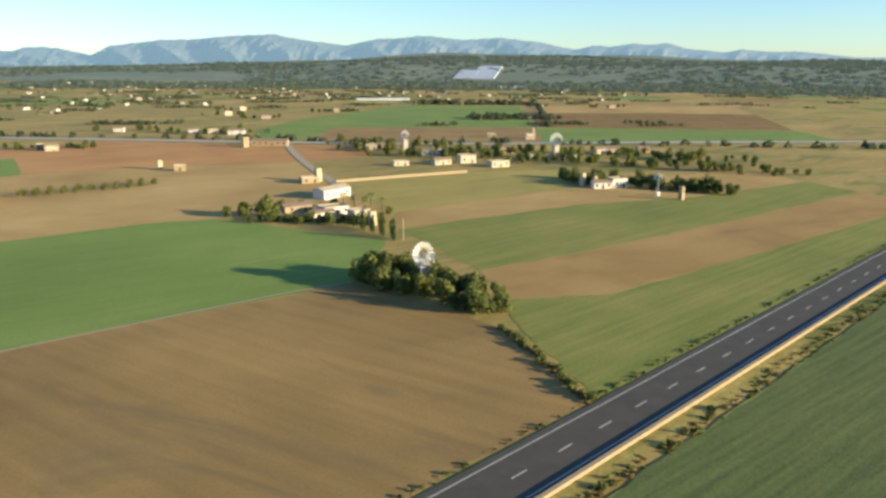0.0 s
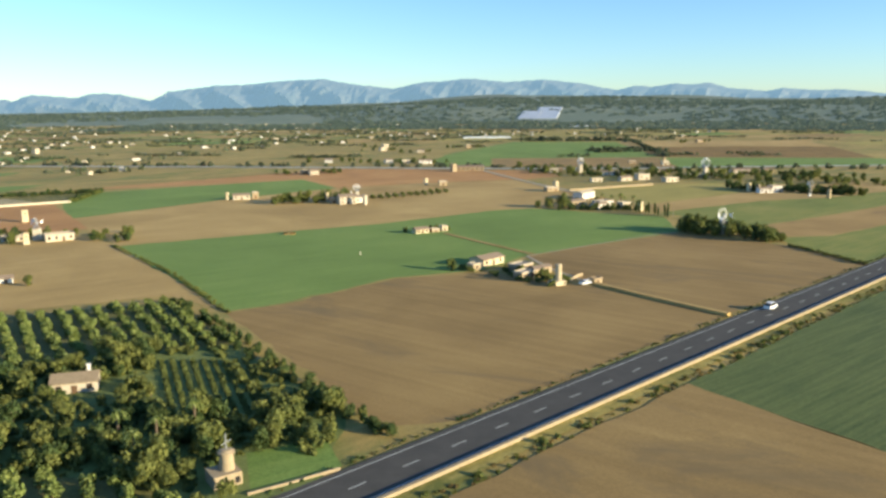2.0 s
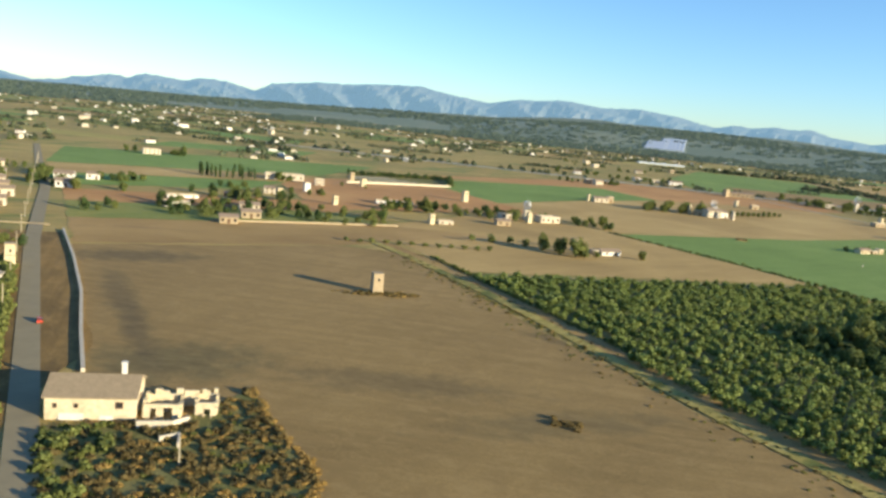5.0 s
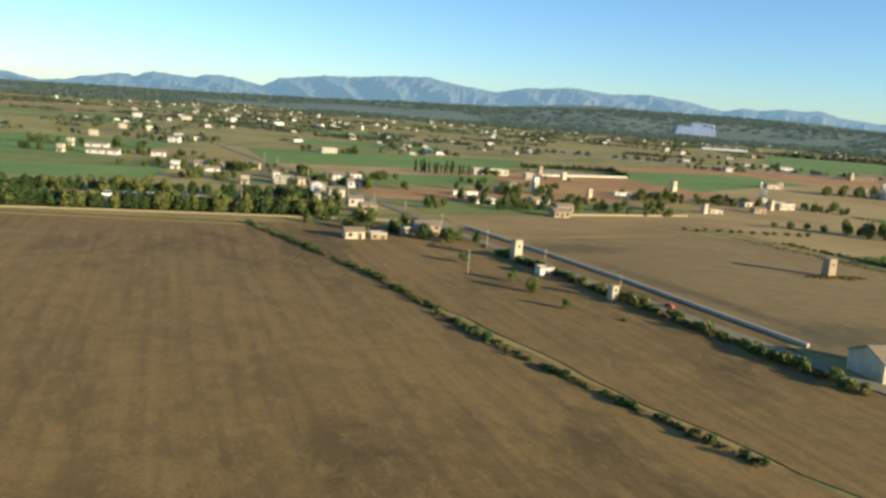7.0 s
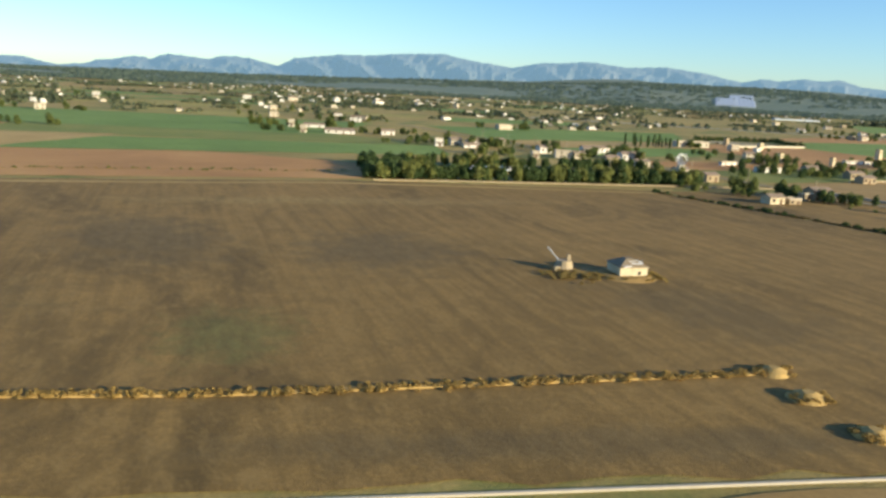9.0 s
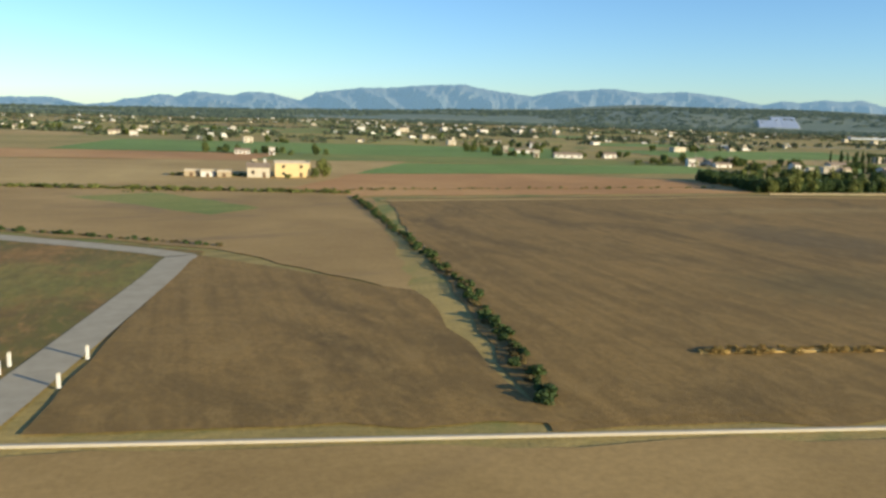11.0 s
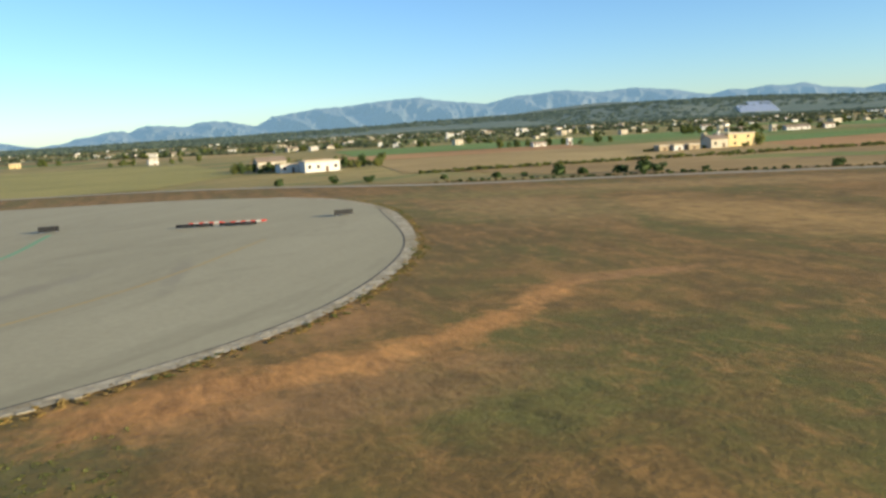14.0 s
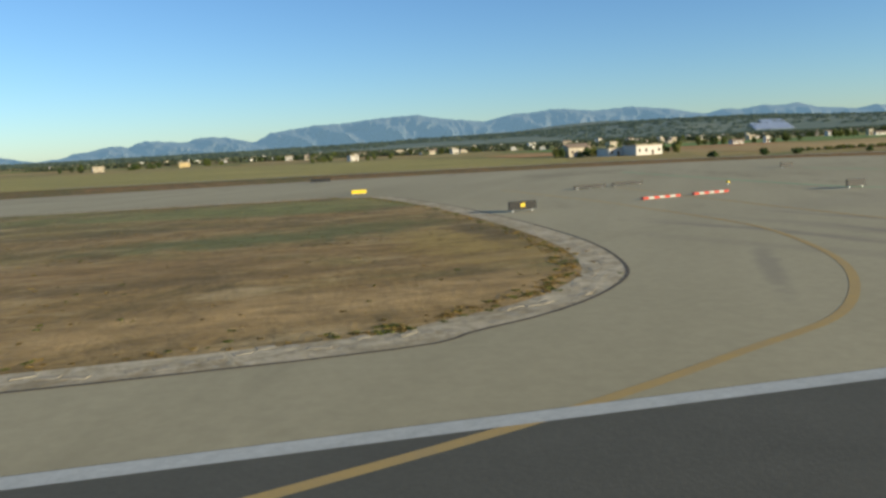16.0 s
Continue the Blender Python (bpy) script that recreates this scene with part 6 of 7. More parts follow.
for i, x in enumerate((-541, -536, -531, -526, -520, -514, -508)):
    car(x, 306 + (i % 2), 10, "car_blue" if i in (1, 2) else "car_paint", "%s van parked in the yard" % ("pale blue" if i in (1, 2) else "white"), van=True, z=0.1)
house(-454, 239, 6, 4.5, 2.4, 12, "ruin_wall", "gable", label="cream cottage with a tiled roof behind the ditch", windows=2)
house(-446.5, 240, 5, 3.5, 1.6, 12, "stone", "flat", label="low cream block with flat roof", windows=2, name="shed", category="shed")
house(-430, 251, 8, 5.5, 3.6, 12, "stone", "gable", label="two-storey stone house with tiled roof", windows=3, storeys=2)
house(-436, 250, 6, 5, 2.4, 12, "stone", "flat", label="small stone outhouse with flat roof", windows=1, name="shed", category="shed")
square_tower(-409, 214, 5.8, 2.6, "cream", label="square cream tower with an open top")
square_tower(-397, 169, 3.4, 1.8, "cream", label="short square cream tower in scrub")
house(-406, 195, 4, 3, 1.8, 12, "white", "flat", label="tiny white pump house with flat roof", windows=1, name="pump_house", category="hut")
pole(-427, 192, 6.5, arms=False)
pole(-447, 268, 9)
pole(-492, 290, 9)
windmill(-465, 286, 9.8, 2.3, 7.2, (-0.3, -0.95), "cream", blades=16, base_w=2.6, label="tall cream windmill tower with a steel wheel")
for i in range(40):
    x = rng.uniform(-470, -412)
    y = 262 - (x + 470) * 0.55 + rng.uniform(0, 26)
    if all(math.hypot(x - a, y - b) > 7 for a, b in ((-454, 238), (-445, 240), (-427, 255), (-404, 212))):
        tree(rng.choice(["broad", "round", "shrub", "pine"]), x, y, rng.uniform(0.45, 0.75), group="trees by the ditch")
MID_HOUSES = [
    (-479, 387, 17, 8, 4.4, "cream", "flat"), (-498, 377, 5, 5, 4.4, "cream", "flat"), (-456, 420, 13, 8, 4.4, "white", "gable"), (-445, 430, 9, 7, 4.0, "white", "gable"),
    (-393, 382, 20, 3, 1.8, "white", "flat"), (-372, 395, 10, 6, 3.4, "cream", "gable"), (-356, 430, 8, 6, 4.4, "cream", "gable"), (-330, 497, 8, 7, 5.0, "cream", "flat"),
    (-527, 443, 9, 7, 4.6, "cream", "gable"), (-515, 450, 12, 6, 3.0, "white", "gable"), (-612, 492, 5, 5, 6.0, "cream", "flat"), (-590, 498, 26, 8, 3.0, "white", "gable"),
    (-560, 505, 12, 7, 3.4, "white", "gable"), (-640, 672, 10, 7, 5.0, "cream", "flat"), (-456, 632, 18, 8, 5.0, "cream", "flat"), (-574, 646, 12, 8, 5.5, "white", "gable"),
    (-773, 455, 4, 4, 5.6, "white", "flat"), (-790, 462, 12, 6, 3.0, "white", "gable"),
    (-803, 622, 10, 8, 5.5, "cream", "flat"), (-648, 804, 10, 8, 6.0, "cream", "flat"), (-621, 543, 5, 5, 6.5, "cream", "flat"), (-606, 548, 20, 7, 3.0, "white", "gable"),
    (-855, 972, 10, 8, 6.0, "white", "flat"), (-911, 730, 10, 8, 5.0, "white", "flat"), (-930, 740, 14, 8, 4.4, "cream", "gable"), (-988, 840, 12, 8, 5.0, "white", "flat"),
    (-538, 430, 6, 5, 5.4, "white", "flat"), (-520, 428, 14, 6, 2.4, "white", "gable"), (-937, 885, 12, 8, 6.0, "cream", "flat"), (-1025, 560, 9, 7, 5.0, "white", "flat"),
    (61, 834, 20, 9, 5.0, "white", "gable"), (42, 846, 12, 8, 5.0, "cream", "flat"), (26, 858, 12, 8, 4.5, "white", "gable"), (63, 1104, 12, 9, 6.0, "cream", "flat"),
    (84, 1205, 12, 9, 6.0, "cream", "flat"), (101, 1036, 14, 9, 5.0, "cream", "gable"), (195, 1137, 10, 8, 6.0, "stone", "flat"), (592, 1166, 16, 9, 5.0, "stone", "gable"),
    (-66, 730, 12, 8, 5.6, "cream", "gable"), (-74, 737, 8, 7, 5.0, "stone", "flat"), (-36, 884, 12, 8, 5.0, "white", "gable"),
    (-1060, 817, 10, 8, 6.0, "white", "flat"), (-1040, 825, 12, 8, 5.0, "cream", "gable"), (-1150, 700, 12, 8, 5.0, "ochre", "flat"), (-1210, 660, 12, 8, 5.0, "cream", "flat"),
]
for i, (x, y, w, d, h, wl, rf) in enumerate(MID_HOUSES):
    house(x, y, w * 0.7, d * 0.75, h * 0.72, -8 + (i % 5) * 7, wl, rf, label="%s country house with %s roof on the plain" % (wl, "a tiled gable" if rf == "gable" else "a flat"), windows=2 + i % 3, storeys=2 if h > 4.2 and w > 6 else 1, group="country houses")
house_trees = []
for i, (x, y, *_r) in enumerate(MID_HOUSES):
    for k in range(8):
        house_trees.append((rng.choice(["broad", "round", "pine", "round"]), x + rng.choice([-1, 1]) * rng.uniform(9, 30), y + rng.uniform(5, 16), 0, rng.uniform(0.5, 0.85)))
thicket("house_trees", house_trees, "garden trees beside the country houses")

# ---- houses outside the airfield ----
house(-755, 308, 13, 10, 5.2, 6, "ochre", "flat", label="ochre two-storey block with a blank side wall", windows=2, storeys=2)
house(-767, 303, 8, 7, 3.8, 6, "cream", "gable", label="cream cottage joined to the ochre block", windows=2, chimney=True)
square_tower(-769, 308, 6.2, 1.8, "cream")
for i, x in enumerate((-779, -785, -791)):
    house(x, 300 + i, 5, 4, 2.0, 6, "white" if i % 2 else "stone", "flat", label="low shed beside the ochre house", windows=1, name="shed", category="shed")
tree("broad", -743, 310, 0.85)
tree("round", -746, 303, 0.7)
tree("shrub", -756, 298, 1.1)
for i in range(14):
    tree("shrub", -798 + i * 2.2, 303 + (i % 3), 0.8)
house(-929, 316, 14, 9, 3.8, 14, "white", "flat", label="bright white modern villa with stepped flat roofs", windows=4)
house(-940, 322, 10, 8, 3.0, 14, "white", "flat", label="low white wing of the villa", windows=3)
house(-948, 345, 12, 8, 4.2, 14, "cream", "gable", label="cream house behind the villa", windows=3)
for i in range(24):
    tree(rng.choice(["round", "broad", "pine"]), -962 + i * 2.6, 334 + rng.uniform(-6, 14), rng.uniform(0.5, 0.8), group="villa garden trees")
for x, y, k in ((-900, 217, .9), (-887, 209, 1.1), (-880, 206, .9), (-872, 201, 1.5), (-866, 199, 1.3), (-857, 194, 1.5), (-852, 192, 1.7), (-848, 191, 1.6), (-838, 185, 0.8), (-812, 168, 1.4), (-800, 160, .6), (-790, 157, .6), (-920, 225, 1.3), (-930, 228, 1.2), (-945, 233, 1.4)):
    tree("dark_bush", x, y + 1.5, k, group="bushes along the airfield road")
thicket("road_edge_scrub", [(rng.choice(["dark_bush", "brown_shrub"]), -905 + 145 * t + rng.uniform(-1, 1), 202 - 60 * t + 3.4 + rng.uniform(-.6, .6), 0, rng.uniform(0.3, 0.6)) for t in np.linspace(0, 1, 140)], "dark weeds along the airfield road", "grass")
thicket("field_edge_scrub", [("shrub", x, 247 + rng.uniform(-1.5, 1.5) + (x + 760) * -0.05, 0, rng.uniform(0.5, 0.9)) for x in np.linspace(-900, -735, 120)], "green scrub line across the fields", "hedge")
thicket("field_edge_scrub", [(rng.choice(["shrub", "straw_tuft"]), x, 232 + (x + 724) * 0.23 + 27 + rng.uniform(-2, 2), 0, rng.uniform(0.3, 0.55)) for x in np.linspace(-800, -590, 170)], "green scrub line at the field end", "hedge")
thicket("field_ditch", [(rng.choice(["dark_bush", "brown_shrub"]), -733 + 14 * min(t, 0.9) + rng.uniform(-1, 1), 235 - 135 * t, 0, rng.uniform(0.35, 0.65)) for t in np.linspace(0, 1.28, 190)], "dark weeds along a ditch", "hedge")
for x, y in ((-770, 75), (-770, 72.5), (-763.5, 77), (-763.5, 68.5)):
    e = thing("marker_post", x, y, 0.15, 0, "short white gate post by the airfield road", "post", "gate posts")
    bm = bmesh.new()
    box(bm, 0, 0, 0, 0.28, 0.28, 1.3, taper=0.9)
    part("shaft", bm, "white", e)
    bm = bmesh.new()
    box(bm, 0, 0, 1.3, 0.34, 0.34, 0.12, taper=0.5)
    part("cap", bm, "cream", e)
strip("concrete_drain", [(-974, 32), (-965, 32), (-960, 33)], 0.14, 0.1, "lane", "thin pale concrete drain edge in the weeds", height=0.12)
strip("gravel_path", [(-959.2, 33), (-959.2, 27), (-960.2, 22), (-961.5, 14)], 0.7, 0.157, "tyre", "narrow grey worn path beside the pad")

# ---- airfield signs, markings and equipment ----
def taxi_sign(x, y, rz, w=3.2, h=0.85, mat="black_panel", label="", mark="sign_yellow", z=0.225):
    e = thing("taxiway_sign", x, y, z, rz, label, "sign", "taxiway signs")
    bm = bmesh.new()
    box(bm, 0, 0, 0.25, w, 0.25, h)
    part("panel", bm, mat, e)
    for sx in (-0.35, 0.35):
        bm = bmesh.new()
        box(bm, sx * w, 0, 0, 0.1, 0.1, 0.27)
        part("leg", bm, "mill_steel", e)
    if mark:
        bm = bmesh.new()
        box(bm, 0, -0.13, 0.25 + h * 0.3, w * 0.16, 0.03, h * 0.45)
        part("lettering_bar", bm, mark, e)


taxi_sign(-1015, 87, 10, label="black taxiway sign board on the apron", mark=None)
taxi_sign(-984, 143.5, 10, label="black taxiway sign board seen from behind", mark=None)
taxi_sign(-935, 136, 10, label="black taxiway sign board at the apron edge", mark=None)
taxi_sign(-1060, 84.5, 8, label="black taxiway sign with a yellow mark", w=3.4, h=0.95)
taxi_sign(-1074, 198, 8, label="long dark taxiway sign far across the concrete", w=5, mark=None)
taxi_sign(-1072, 136, 8, 2.6, 0.6, "sign_yellow", "yellow taxiway sign at the island's tip", None)


def barrier(x, y, rz, label, red=True):
    e = thing("barrier" if red else "dark_board", x, y, 0.225, rz, label, "barrier", "low barriers on the apron")
    if red:
        for i in range(7):
            bm = bmesh.new()
            box(bm, (i - 3) * 0.85, 0, 0, 0.84, 0.5, 0.3, taper=0.95)
            part("block", bm, "red_mark" if i % 2 == 0 else "white_line", e)
    else:
        bm = bmesh.new()
        box(bm, 0, 0, 0.12, 6.0, 0.22, 0.5)
        part("board", bm, "black_panel", e)
        for sx in (-2.4, 0, 2.4):
            bm = bmesh.new()
            box(bm, sx, 0, 0, 0.12, 0.3, 0.14)
            part("foot", bm, "mill_steel", e)


barrier(-1040, 90.5, 14, "red and white striped low barrier on the apron")
barrier(-1032, 92.5, 14, "red and white striped low barrier on the apron")
barrier(-1038.5, 116, 14, "long dark board lying on the apron", False)
barrier(-1031, 118.5, 14, "long dark board lying on the apron", False)
barrier(-959.5, 134.5, -10, "long dark board beside the apron edge", False)
barrier(-952.5, 132.5, -10, "long dark board beside the apron edge", False)
barrier(-958, 139.5, -10, "red and white striped low barrier by the apron edge")
barrier(-951, 137.5, -10, "red and white striped low barrier by the apron edge")
e = thing("edge_light", -1021, 106, 0.225, 0, "small yellow taxiway edge light", "light")
bm = bmesh.new()
cone(bm, 0, 0, 0, 0.3, 0.12, 0.08, 8)
part("stem", bm, "mill_steel", e)
bm = bmesh.new()
cone(bm, 0, 0, 0.3, 0.6, 0.28, 0.2, 10)
part("lens", bm, "sign_yellow", e)
for x, y, rz in ((-1024.5, 44, 20),):
    e = thing("drain_cover", x, y, 0.225, rz, "small dark drain cover in the concrete", "cover")
    bm = bmesh.new()
    box(bm, 0, 0, 0, 1.4, 0.6, 0.04)
    part("plate", bm, "black_panel", e)


def ground_letter(parent, char, cx, wide, tall, z):
    """One elongated painted character, upright in +y."""
    cu = bpy.data.curves.new("letter", "FONT")
    cu.body, cu.align_x, cu.align_y, cu.size = char, "CENTER", "CENTER", 1.0
    tmp = bpy.data.objects.new("letter", cu)
    me = bpy.data.meshes.new_from_object(tmp)
    bpy.data.objects.remove(tmp)
    xs = [v.co.x for v in me.vertices]
    ys = [v.co.y for v in me.vertices]
    kx, ky = wide / (max(xs) - min(xs)), tall / (max(ys) - min(ys))
    mx, my = (max(xs) + min(xs)) / 2, (max(ys) + min(ys)) / 2
    for v in me.vertices:
        v.co = ((cx + (v.co.x - mx) * kx) * S, (v.co.y - my) * ky * S, z * S)
    me.materials.append(M["sign_letter"])
    ob = new("letter", me)
    ob.parent = parent
    return tagged(ob, "worn yellow painted character")


def painted_sign(x, y, rz, text, w, h):
    e = thing("painted_ground_sign", x, y, 0.2304, rz, "black painted ground panel with yellow characters " + "".join(c for c, _, _ in text), "ground marking", "painted signs")
    bm = bmesh.new()
    box(bm, 0, 0, 0, w, h, 0.006)
    part("border", bm, "yellow_line", e)
    bm = bmesh.new()
    box(bm, 0, 0, 0.006, w - 0.4, h - 0.4, 0.006)
    part("panel", bm, "stain", e)
    for char, cx, wide in text:
        ground_letter(e, char, cx, wide, h * 0.66, 0.018)


painted_sign(-1042.5, 33.2, -21, (("H", -1.25, 1.15), ("9", 1.25, 1.1)), 4.7, 5.0)
painted_sign(-1026.7, 30.2, -46, (("H", -1.45, 1.15), ("1", 0.15, 0.3), ("0", 1.4, 1.05)), 5.0, 5.0)
for k, ln in enumerate((
        [(-1034, 118), (-1036, 94), (-1037.5, 66), (-1038, 48), (-1040, 37), (-1043, 27), (-1047, 19), (-1058, 8), (-1080, 0)],
        [(-1050, 125), (-1048, 95), (-1048, 78), (-1048.5, 62), (-1050.5, 52), (-1056, 39), (-1064, 29), (-1072, 24.5), (-1082, 20), (-1100, 14)],
        [(-976, 62), (-990, 52), (-1003, 43), (-1014, 35.5), (-1023, 28), (-1031, 23), (-1036, 18), (-1050, 8), (-1070, 0)],
        [(-1040, 4), (-1028, 13), (-1014, 23), (-1003, 32), (-990, 45), (-976, 59), (-960, 82), (-948, 112)])):
    strip("taxi_line", smooth_line(ln, 8), 0.5, 0.2276 + 0.0005 * k, "yellow_line", "worn yellow taxiway guide line")
strip("green_mark", smooth_line([(-1010, 165), (-1012.5, 130), (-1014.5, 100), (-1014, 88), (-1010, 83), (-1003, 86), (-992, 98), (-984, 108), (-982, 116), (-983, 140)], 8), 1.0, 0.2270, "green_mark", "faded green painted line on the apron")
# stone edging pieces along the apron and island
rng = random.Random(71)
stone_me = []
for v in range(4):
    bm = bmesh.new()
    box(bm, 0, 0, 0, 0.45 + 0.18 * v, 0.4 + 0.12 * (3 - v), 0.018 + 0.006 * v, taper=0.9)
    bm.transform(Matrix.Scale(S, 4))
    me = bpy.data.meshes.new("edging_stone")
    bm.to_mesh(me)
    bm.free()
    me.materials.append(M["edging"])
    stone_me.append(me)
for parent_name, line, sh in (("kerb_strip", smooth_line([(-983, 28), (-967, 41), (-948, 57), (-937, 76), (-930, 102), (-928, 144)], 26), 1.1), ("kerb_strip.001", smooth_line([(-1110, 29.5), (-1094, 29.5), (-1079, 32), (-1070, 39), (-1066, 48), (-1064, 62), (-1064, 88), (-1067, 118)], 16), 1.3)):
    parent = bpy.data.objects[parent_name]
    for i in range(len(line) - 1):
        (x0, y0), (x1, y1) = line[i], line[i + 1]
        a = math.atan2(y1 - y0, x1 - x0)
        if rng.random() < 0.2:
            continue
        sg = -1 if parent_name == "kerb_strip" else 1
        off = sg * (sh + rng.uniform(-0.85, 0.85))
        ob = new("edging_stone", rng.choice(stone_me))
        ob.parent = parent
        ob.matrix_basis = at(x0 - math.sin(a) * off, y0 + math.cos(a) * off, 0.215, math.degrees(a) + rng.uniform(-25, 25))
strip("kerb_joint", smooth_line([(-983, 28), (-967, 41), (-948, 57), (-937, 76), (-930, 102), (-928, 144)], 8), 0.22, 0.2325, "stain", "dark joint along the apron edge")
strip("kerb_joint", ISLAND, 0.22, 0.2355, "stain", "dark joint along the grass island", shift=-0.2)
spots = []
for i in range(1100):
    t = rng.random()
    spots.append((rng.choice(["low_weed", "low_weed", "low_weed", "low_green"]), -980 + 27 * t, 28.6 + 12 * t * rng.random(), 0.04, rng.uniform(0.16, 0.42)))
for i in range(260):
    spots.append((rng.choice(["low_weed", "low_green", "low_weed"]), -963.4 + rng.uniform(0, 1.4), rng.uniform(8, 29), 0.12, rng.uniform(0.14, 0.3)))
thicket("airfield_weeds", spots, "low weeds and dry grass tufts on the airfield", "grass")
spots = []
for i in range(900):
    p = (rng.uniform(-1180, -1066), 32 + 98 * rng.random() ** 1.5)
    if in_poly(p, ISLAND + [(-1260, 31)]):
        spots.append((rng.choice(["low_dry", "low_dry", "low_straw", "low_weed"]), p[0], p[1], 0.2, rng.uniform(0.1, 0.22)))
for line, off0 in ((ISLAND[:60], 3.3), (APRON[7:36], -2.2)):
    for _ in range(650):
        k = rng.randrange(len(line) - 1)
        (x0, y0), (x1, y1) = line[k], line[k + 1]
        t, L = rng.random(), max(math.hypot(x1 - x0, y1 - y0), 1e-6)
        o = off0 + rng.gauss(0, 0.5)
        spots.append((rng.choice(["low_dry", "low_straw", "low_weed"]), x0 + (x1 - x0) * t - (y1 - y0) / L * o, y0 + (y1 - y0) * t + (x1 - x0) / L * o, 0.2, rng.uniform(0.12, 0.3)))
thicket("island_weeds", spots, "dry weeds on the grass island", "grass")

# ---- distant farmland: glasshouses, scattered houses, tree belts, woods ----
def glasshouse(x, y, w, d, z, rz, bays, rise=0.0):
    e = thing("greenhouse", x, y, z, rz, "large pale multi-bay greenhouse on the hillside", "greenhouse")
    for i in range(bays):
        bm = bmesh.new()
        bw = w / bays
        cx = -w / 2 + bw * (i + 0.5)
        box(bm, cx, 0, -3, bw, d, 6)
        a = [bm.verts.new((cx - bw / 2, s * d / 2, 3)) for s in (-1, 1)] + [bm.verts.new((cx + bw / 2, s * d / 2, 3)) for s in (-1, 1)] + [bm.verts.new((cx, s * d / 2, 3.7)) for s in (-1, 1)]
        bm.faces.new((a[0], a[1], a[5], a[4]))
        bm.faces.new((a[2], a[3], a[5], a[4]))
        for v in bm.verts:
            v.co.z += rise * (v.co.y / d)
        part("bay", bm, "glasshouse", e)


def on_hill(x, y):
    return max(hill_height(x, y), 0.0) if math.hypot(x - CX, y) > 1900 else 0.0


for gx, gy, gw, gd, nb in ((1085, 3075, 95, 330, 6), (1000, 3050, 75, 200, 5)):
    fx, fy = 0.446 * gd / 2, 0.895 * gd / 2
    z0, z1 = on_hill(gx - fx, gy - fy), on_hill(gx + fx, gy + fy)
    glasshouse(gx, gy, gw, gd, (z0 + z1) / 2 + 1, -26.5, nb, z1 - z0)
for gx, gy, gw, gd, nb in ((800, 2120, 120, 26, 5), (850, 2230, 130, 24, 5), (330, 1480, 90, 14, 4)):
    glasshouse(gx, gy, gw, gd, on_hill(gx, gy), -8, nb)

rng = random.Random(91)
bases = []
for i, (w, d, h, wl, rf) in enumerate(((10, 8, 5.5, "white", "flat"), (13, 8, 5, "cream", "gable"), (8, 7, 6.5, "white", "flat"), (15, 8, 4.5, "white", "gable"), (9, 7, 5, "white", "flat"), (7, 6, 6.5, "cream", "flat"))):
    bases.append(house(-700 + i * 60, 1120 + i * 17, w, d, h, i * 11, wl, rf, label="distant %s house among trees" % wl, windows=2, storeys=2 if h > 5 else 1, group="distant houses"))
house_spots, far_houses = [], []
k = 0
while k < 420:
    az = rng.uniform(-40, 46)
    d = 600 + 2500 * rng.random() ** 0.95
    x, y = CX + 150 + d * math.sin(radians(az)), d * math.cos(radians(az))
    dens = noise.noise(Vector((x * 0.004, y * 0.004, 3.3)))
    left = (az < 12) * 0.35
    if dens + left + rng.uniform(-0.25, 0.3) < 0.08:
        continue
    if (-340 < x < 720 and y < 1330 and rng.random() > 0.5) or (x > -330 and y < 760) or y < 640:
        continue
    z = on_hill(x, y)
    house_spots.append((x, y))
    k += 1
    if k > 185:
        far_houses.append((x, y, z, rng.randrange(6), rng.uniform(0.34, 0.62), rng.uniform(-30, 40)))
        continue
    b = rng.choice(bases)
    ob = copy_thing(b, at(x, y, z - 0.4 * (z > 0), rng.uniform(-30, 40)))
    sc = rng.uniform(0.36, 0.62)
    ob.scale = (sc, sc, sc)
for wl in ("white", "cream", "tile"):
    bm = bmesh.new()
    for x, y, z, v, sc, rz in far_houses:
        w, d, h = (13 - v) * sc, (8 - v % 3) * sc, (5 + v % 2 * 2) * sc
        if wl == "tile":
            if v % 2 == 0:
                box(bm, x, y, z + h - 0.1, w + 0.6, d + 0.6, 1.4 * sc, rz, 0.45)
        elif (wl == "cream") == (v == 1 or v == 4):
            box(bm, x, y, z - 0.4, w, d, h + 0.4, rz)
            box(bm, x + w * 0.5, y - 1, z - 0.4, w * 0.6, d * 0.8, h * 0.6, rz)
    tagged(part("far_house_roofs" if wl == "tile" else "far_houses", bm, wl), "%s far off across the plain" % ("brown tiled roofs of houses" if wl == "tile" else "scattered small %s houses" % wl), "houses", kind="stuff")

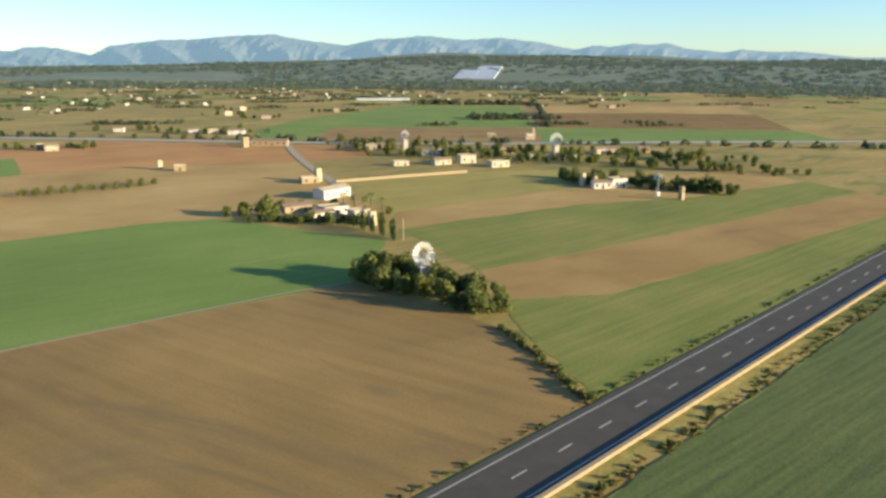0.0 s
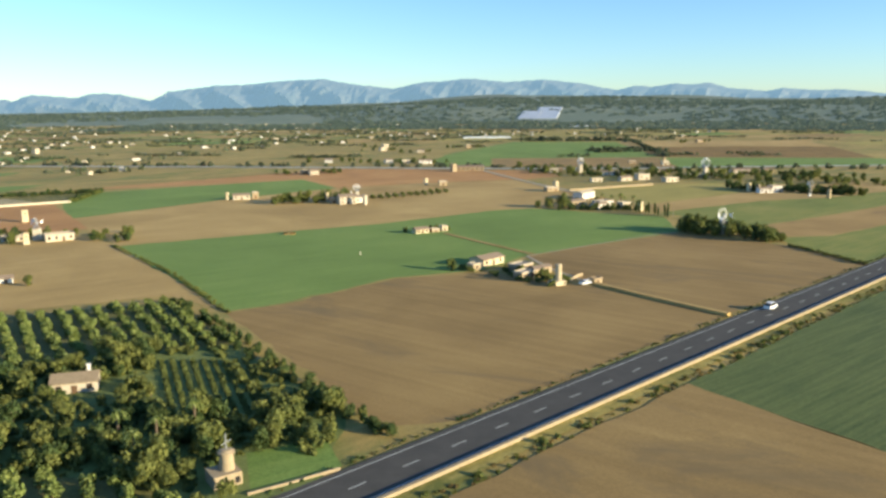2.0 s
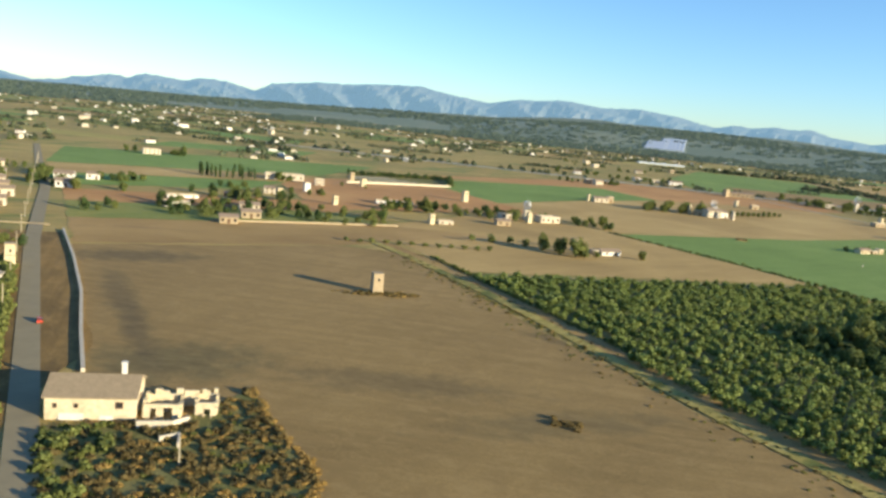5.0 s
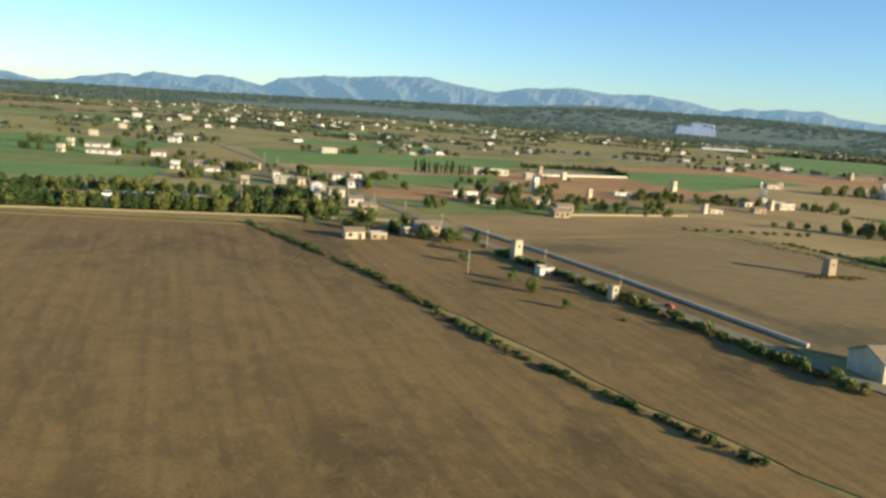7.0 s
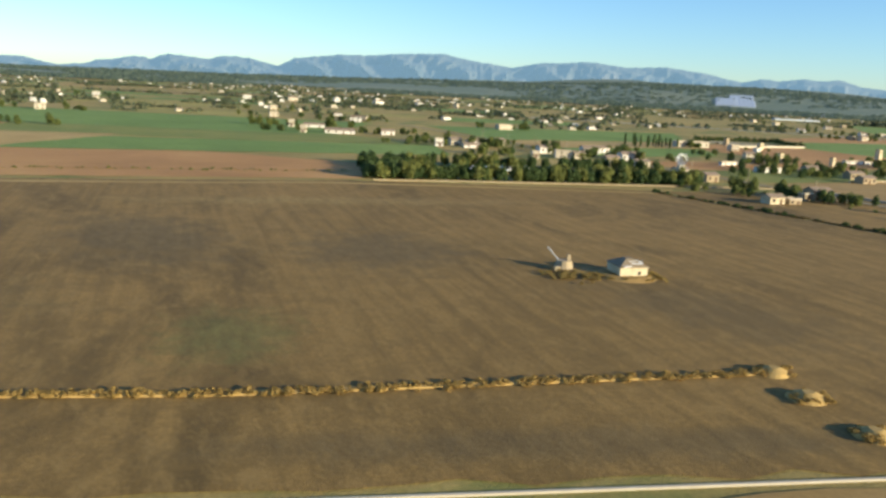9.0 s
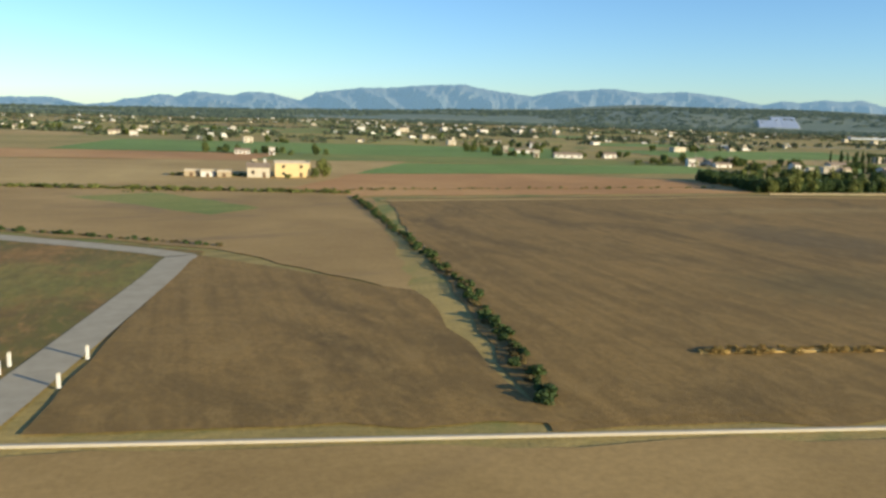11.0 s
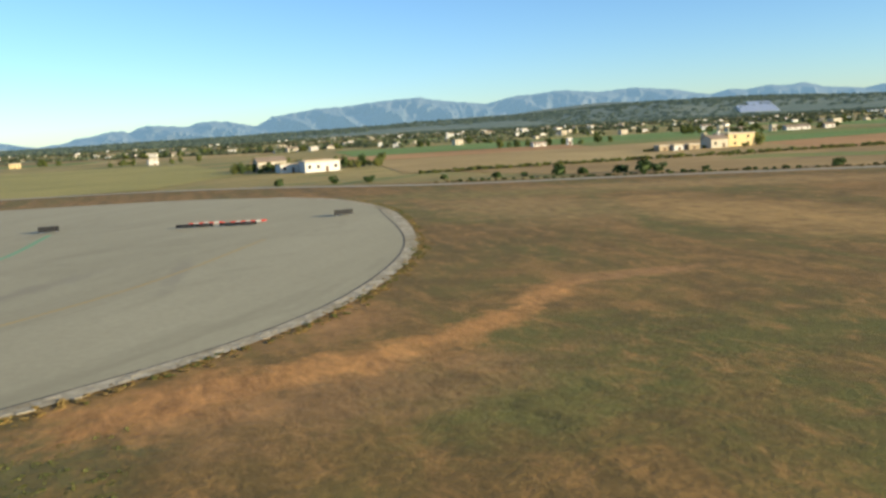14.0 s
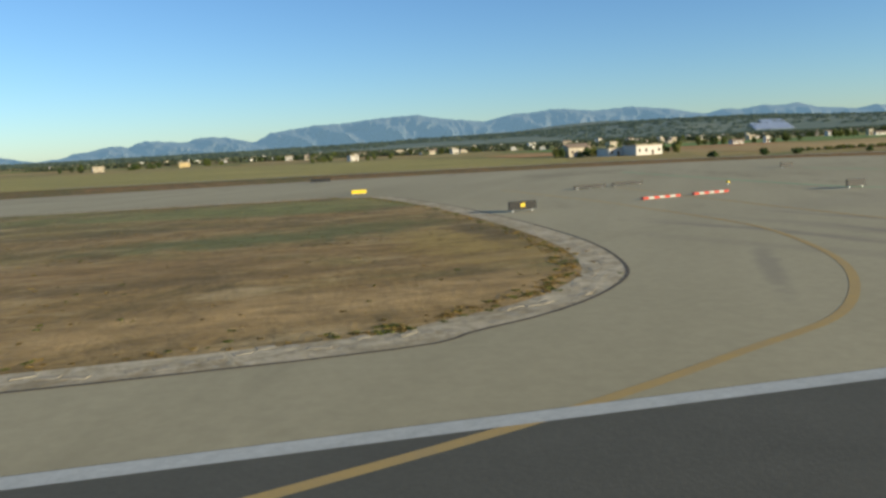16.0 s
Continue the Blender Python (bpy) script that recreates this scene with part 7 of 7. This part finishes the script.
spots = []
for x, y in house_spots:
    for _ in range(4):
        spots.append((x + rng.gauss(0, 16), y + 8 + rng.gauss(0, 10), on_hill(x, y), rng.uniform(2.0, 3.6), rng.uniform(2.8, 5)))
n = 0
while n < 4200:
    az = rng.uniform(-46, 52)
    d = 760 + 2300 * rng.random()
    x, y = CX + 150 + d * math.sin(radians(az)), d * math.cos(radians(az))
    f = noise.noise(Vector((x * 0.006, y * 0.012, 7.7)))
    if f < 0.05 or y < 640 or (x > -340 and y < 840 and rng.random() > 0.1) or (x > -340 and y < 1330 and rng.random() > 0.45):
        n += 0.05
        continue
    L = rng.randrange(3, 13)
    for j in range(L):
        spots.append((x + j * 6 * 0.94, y - j * 6 * 0.3 + rng.uniform(-2, 2), on_hill(x, y), rng.uniform(1.8, 3.4), rng.uniform(2.0, 4.2)))
    n += L
clumps("tree_belts", spots, "belt", "belts and clumps of trees across the far plain", 5)
spots = []
for i in range(14000):
    az = rng.uniform(-50, 56)
    d = 2300 + 4200 * rng.random() ** 1.2
    x, y = CX + d * math.sin(radians(az)), d * math.cos(radians(az))
    if noise.noise(Vector((x * 0.0022, y * 0.0016, 1.7))) < (-0.2 if az < 5 else -0.3 if az < 14 else -0.42):
        continue
    s = 0.8 + d / 4200
    spots.append((x, y, on_hill(x, y), rng.uniform(4, 9) * s, rng.uniform(3, 5.5) * s * 0.8))
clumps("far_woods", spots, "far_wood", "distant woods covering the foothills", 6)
# trees beside the far road and field boundaries
spots = []
for i in range(150):
    t = rng.random()
    spots.append((-420 + 1180 * t, 975 - 490 * t + rng.uniform(4, 12), 0, rng.uniform(1.6, 3.0), rng.uniform(2.5, 5)))
for i in range(90):
    t = rng.random()
    spots.append((345 + 175 * t, 1318 - 50 * t + rng.uniform(-4, 4), 0, rng.uniform(3, 5), rng.uniform(4, 8)))
for i in range(60):
    t = rng.random()
    spots.append((353 + 167 * t, 845 + 415 * t + rng.uniform(-3, 3), 0, rng.uniform(2, 3.5), rng.uniform(3, 5)))
for i in range(60):
    spots.append((rng.uniform(320, 420), rng.uniform(955, 1000), 0, rng.uniform(2, 4), rng.uniform(3, 6)))
clumps("boundary_trees", spots, "belt", "trees lining the far road and field edges", 9)
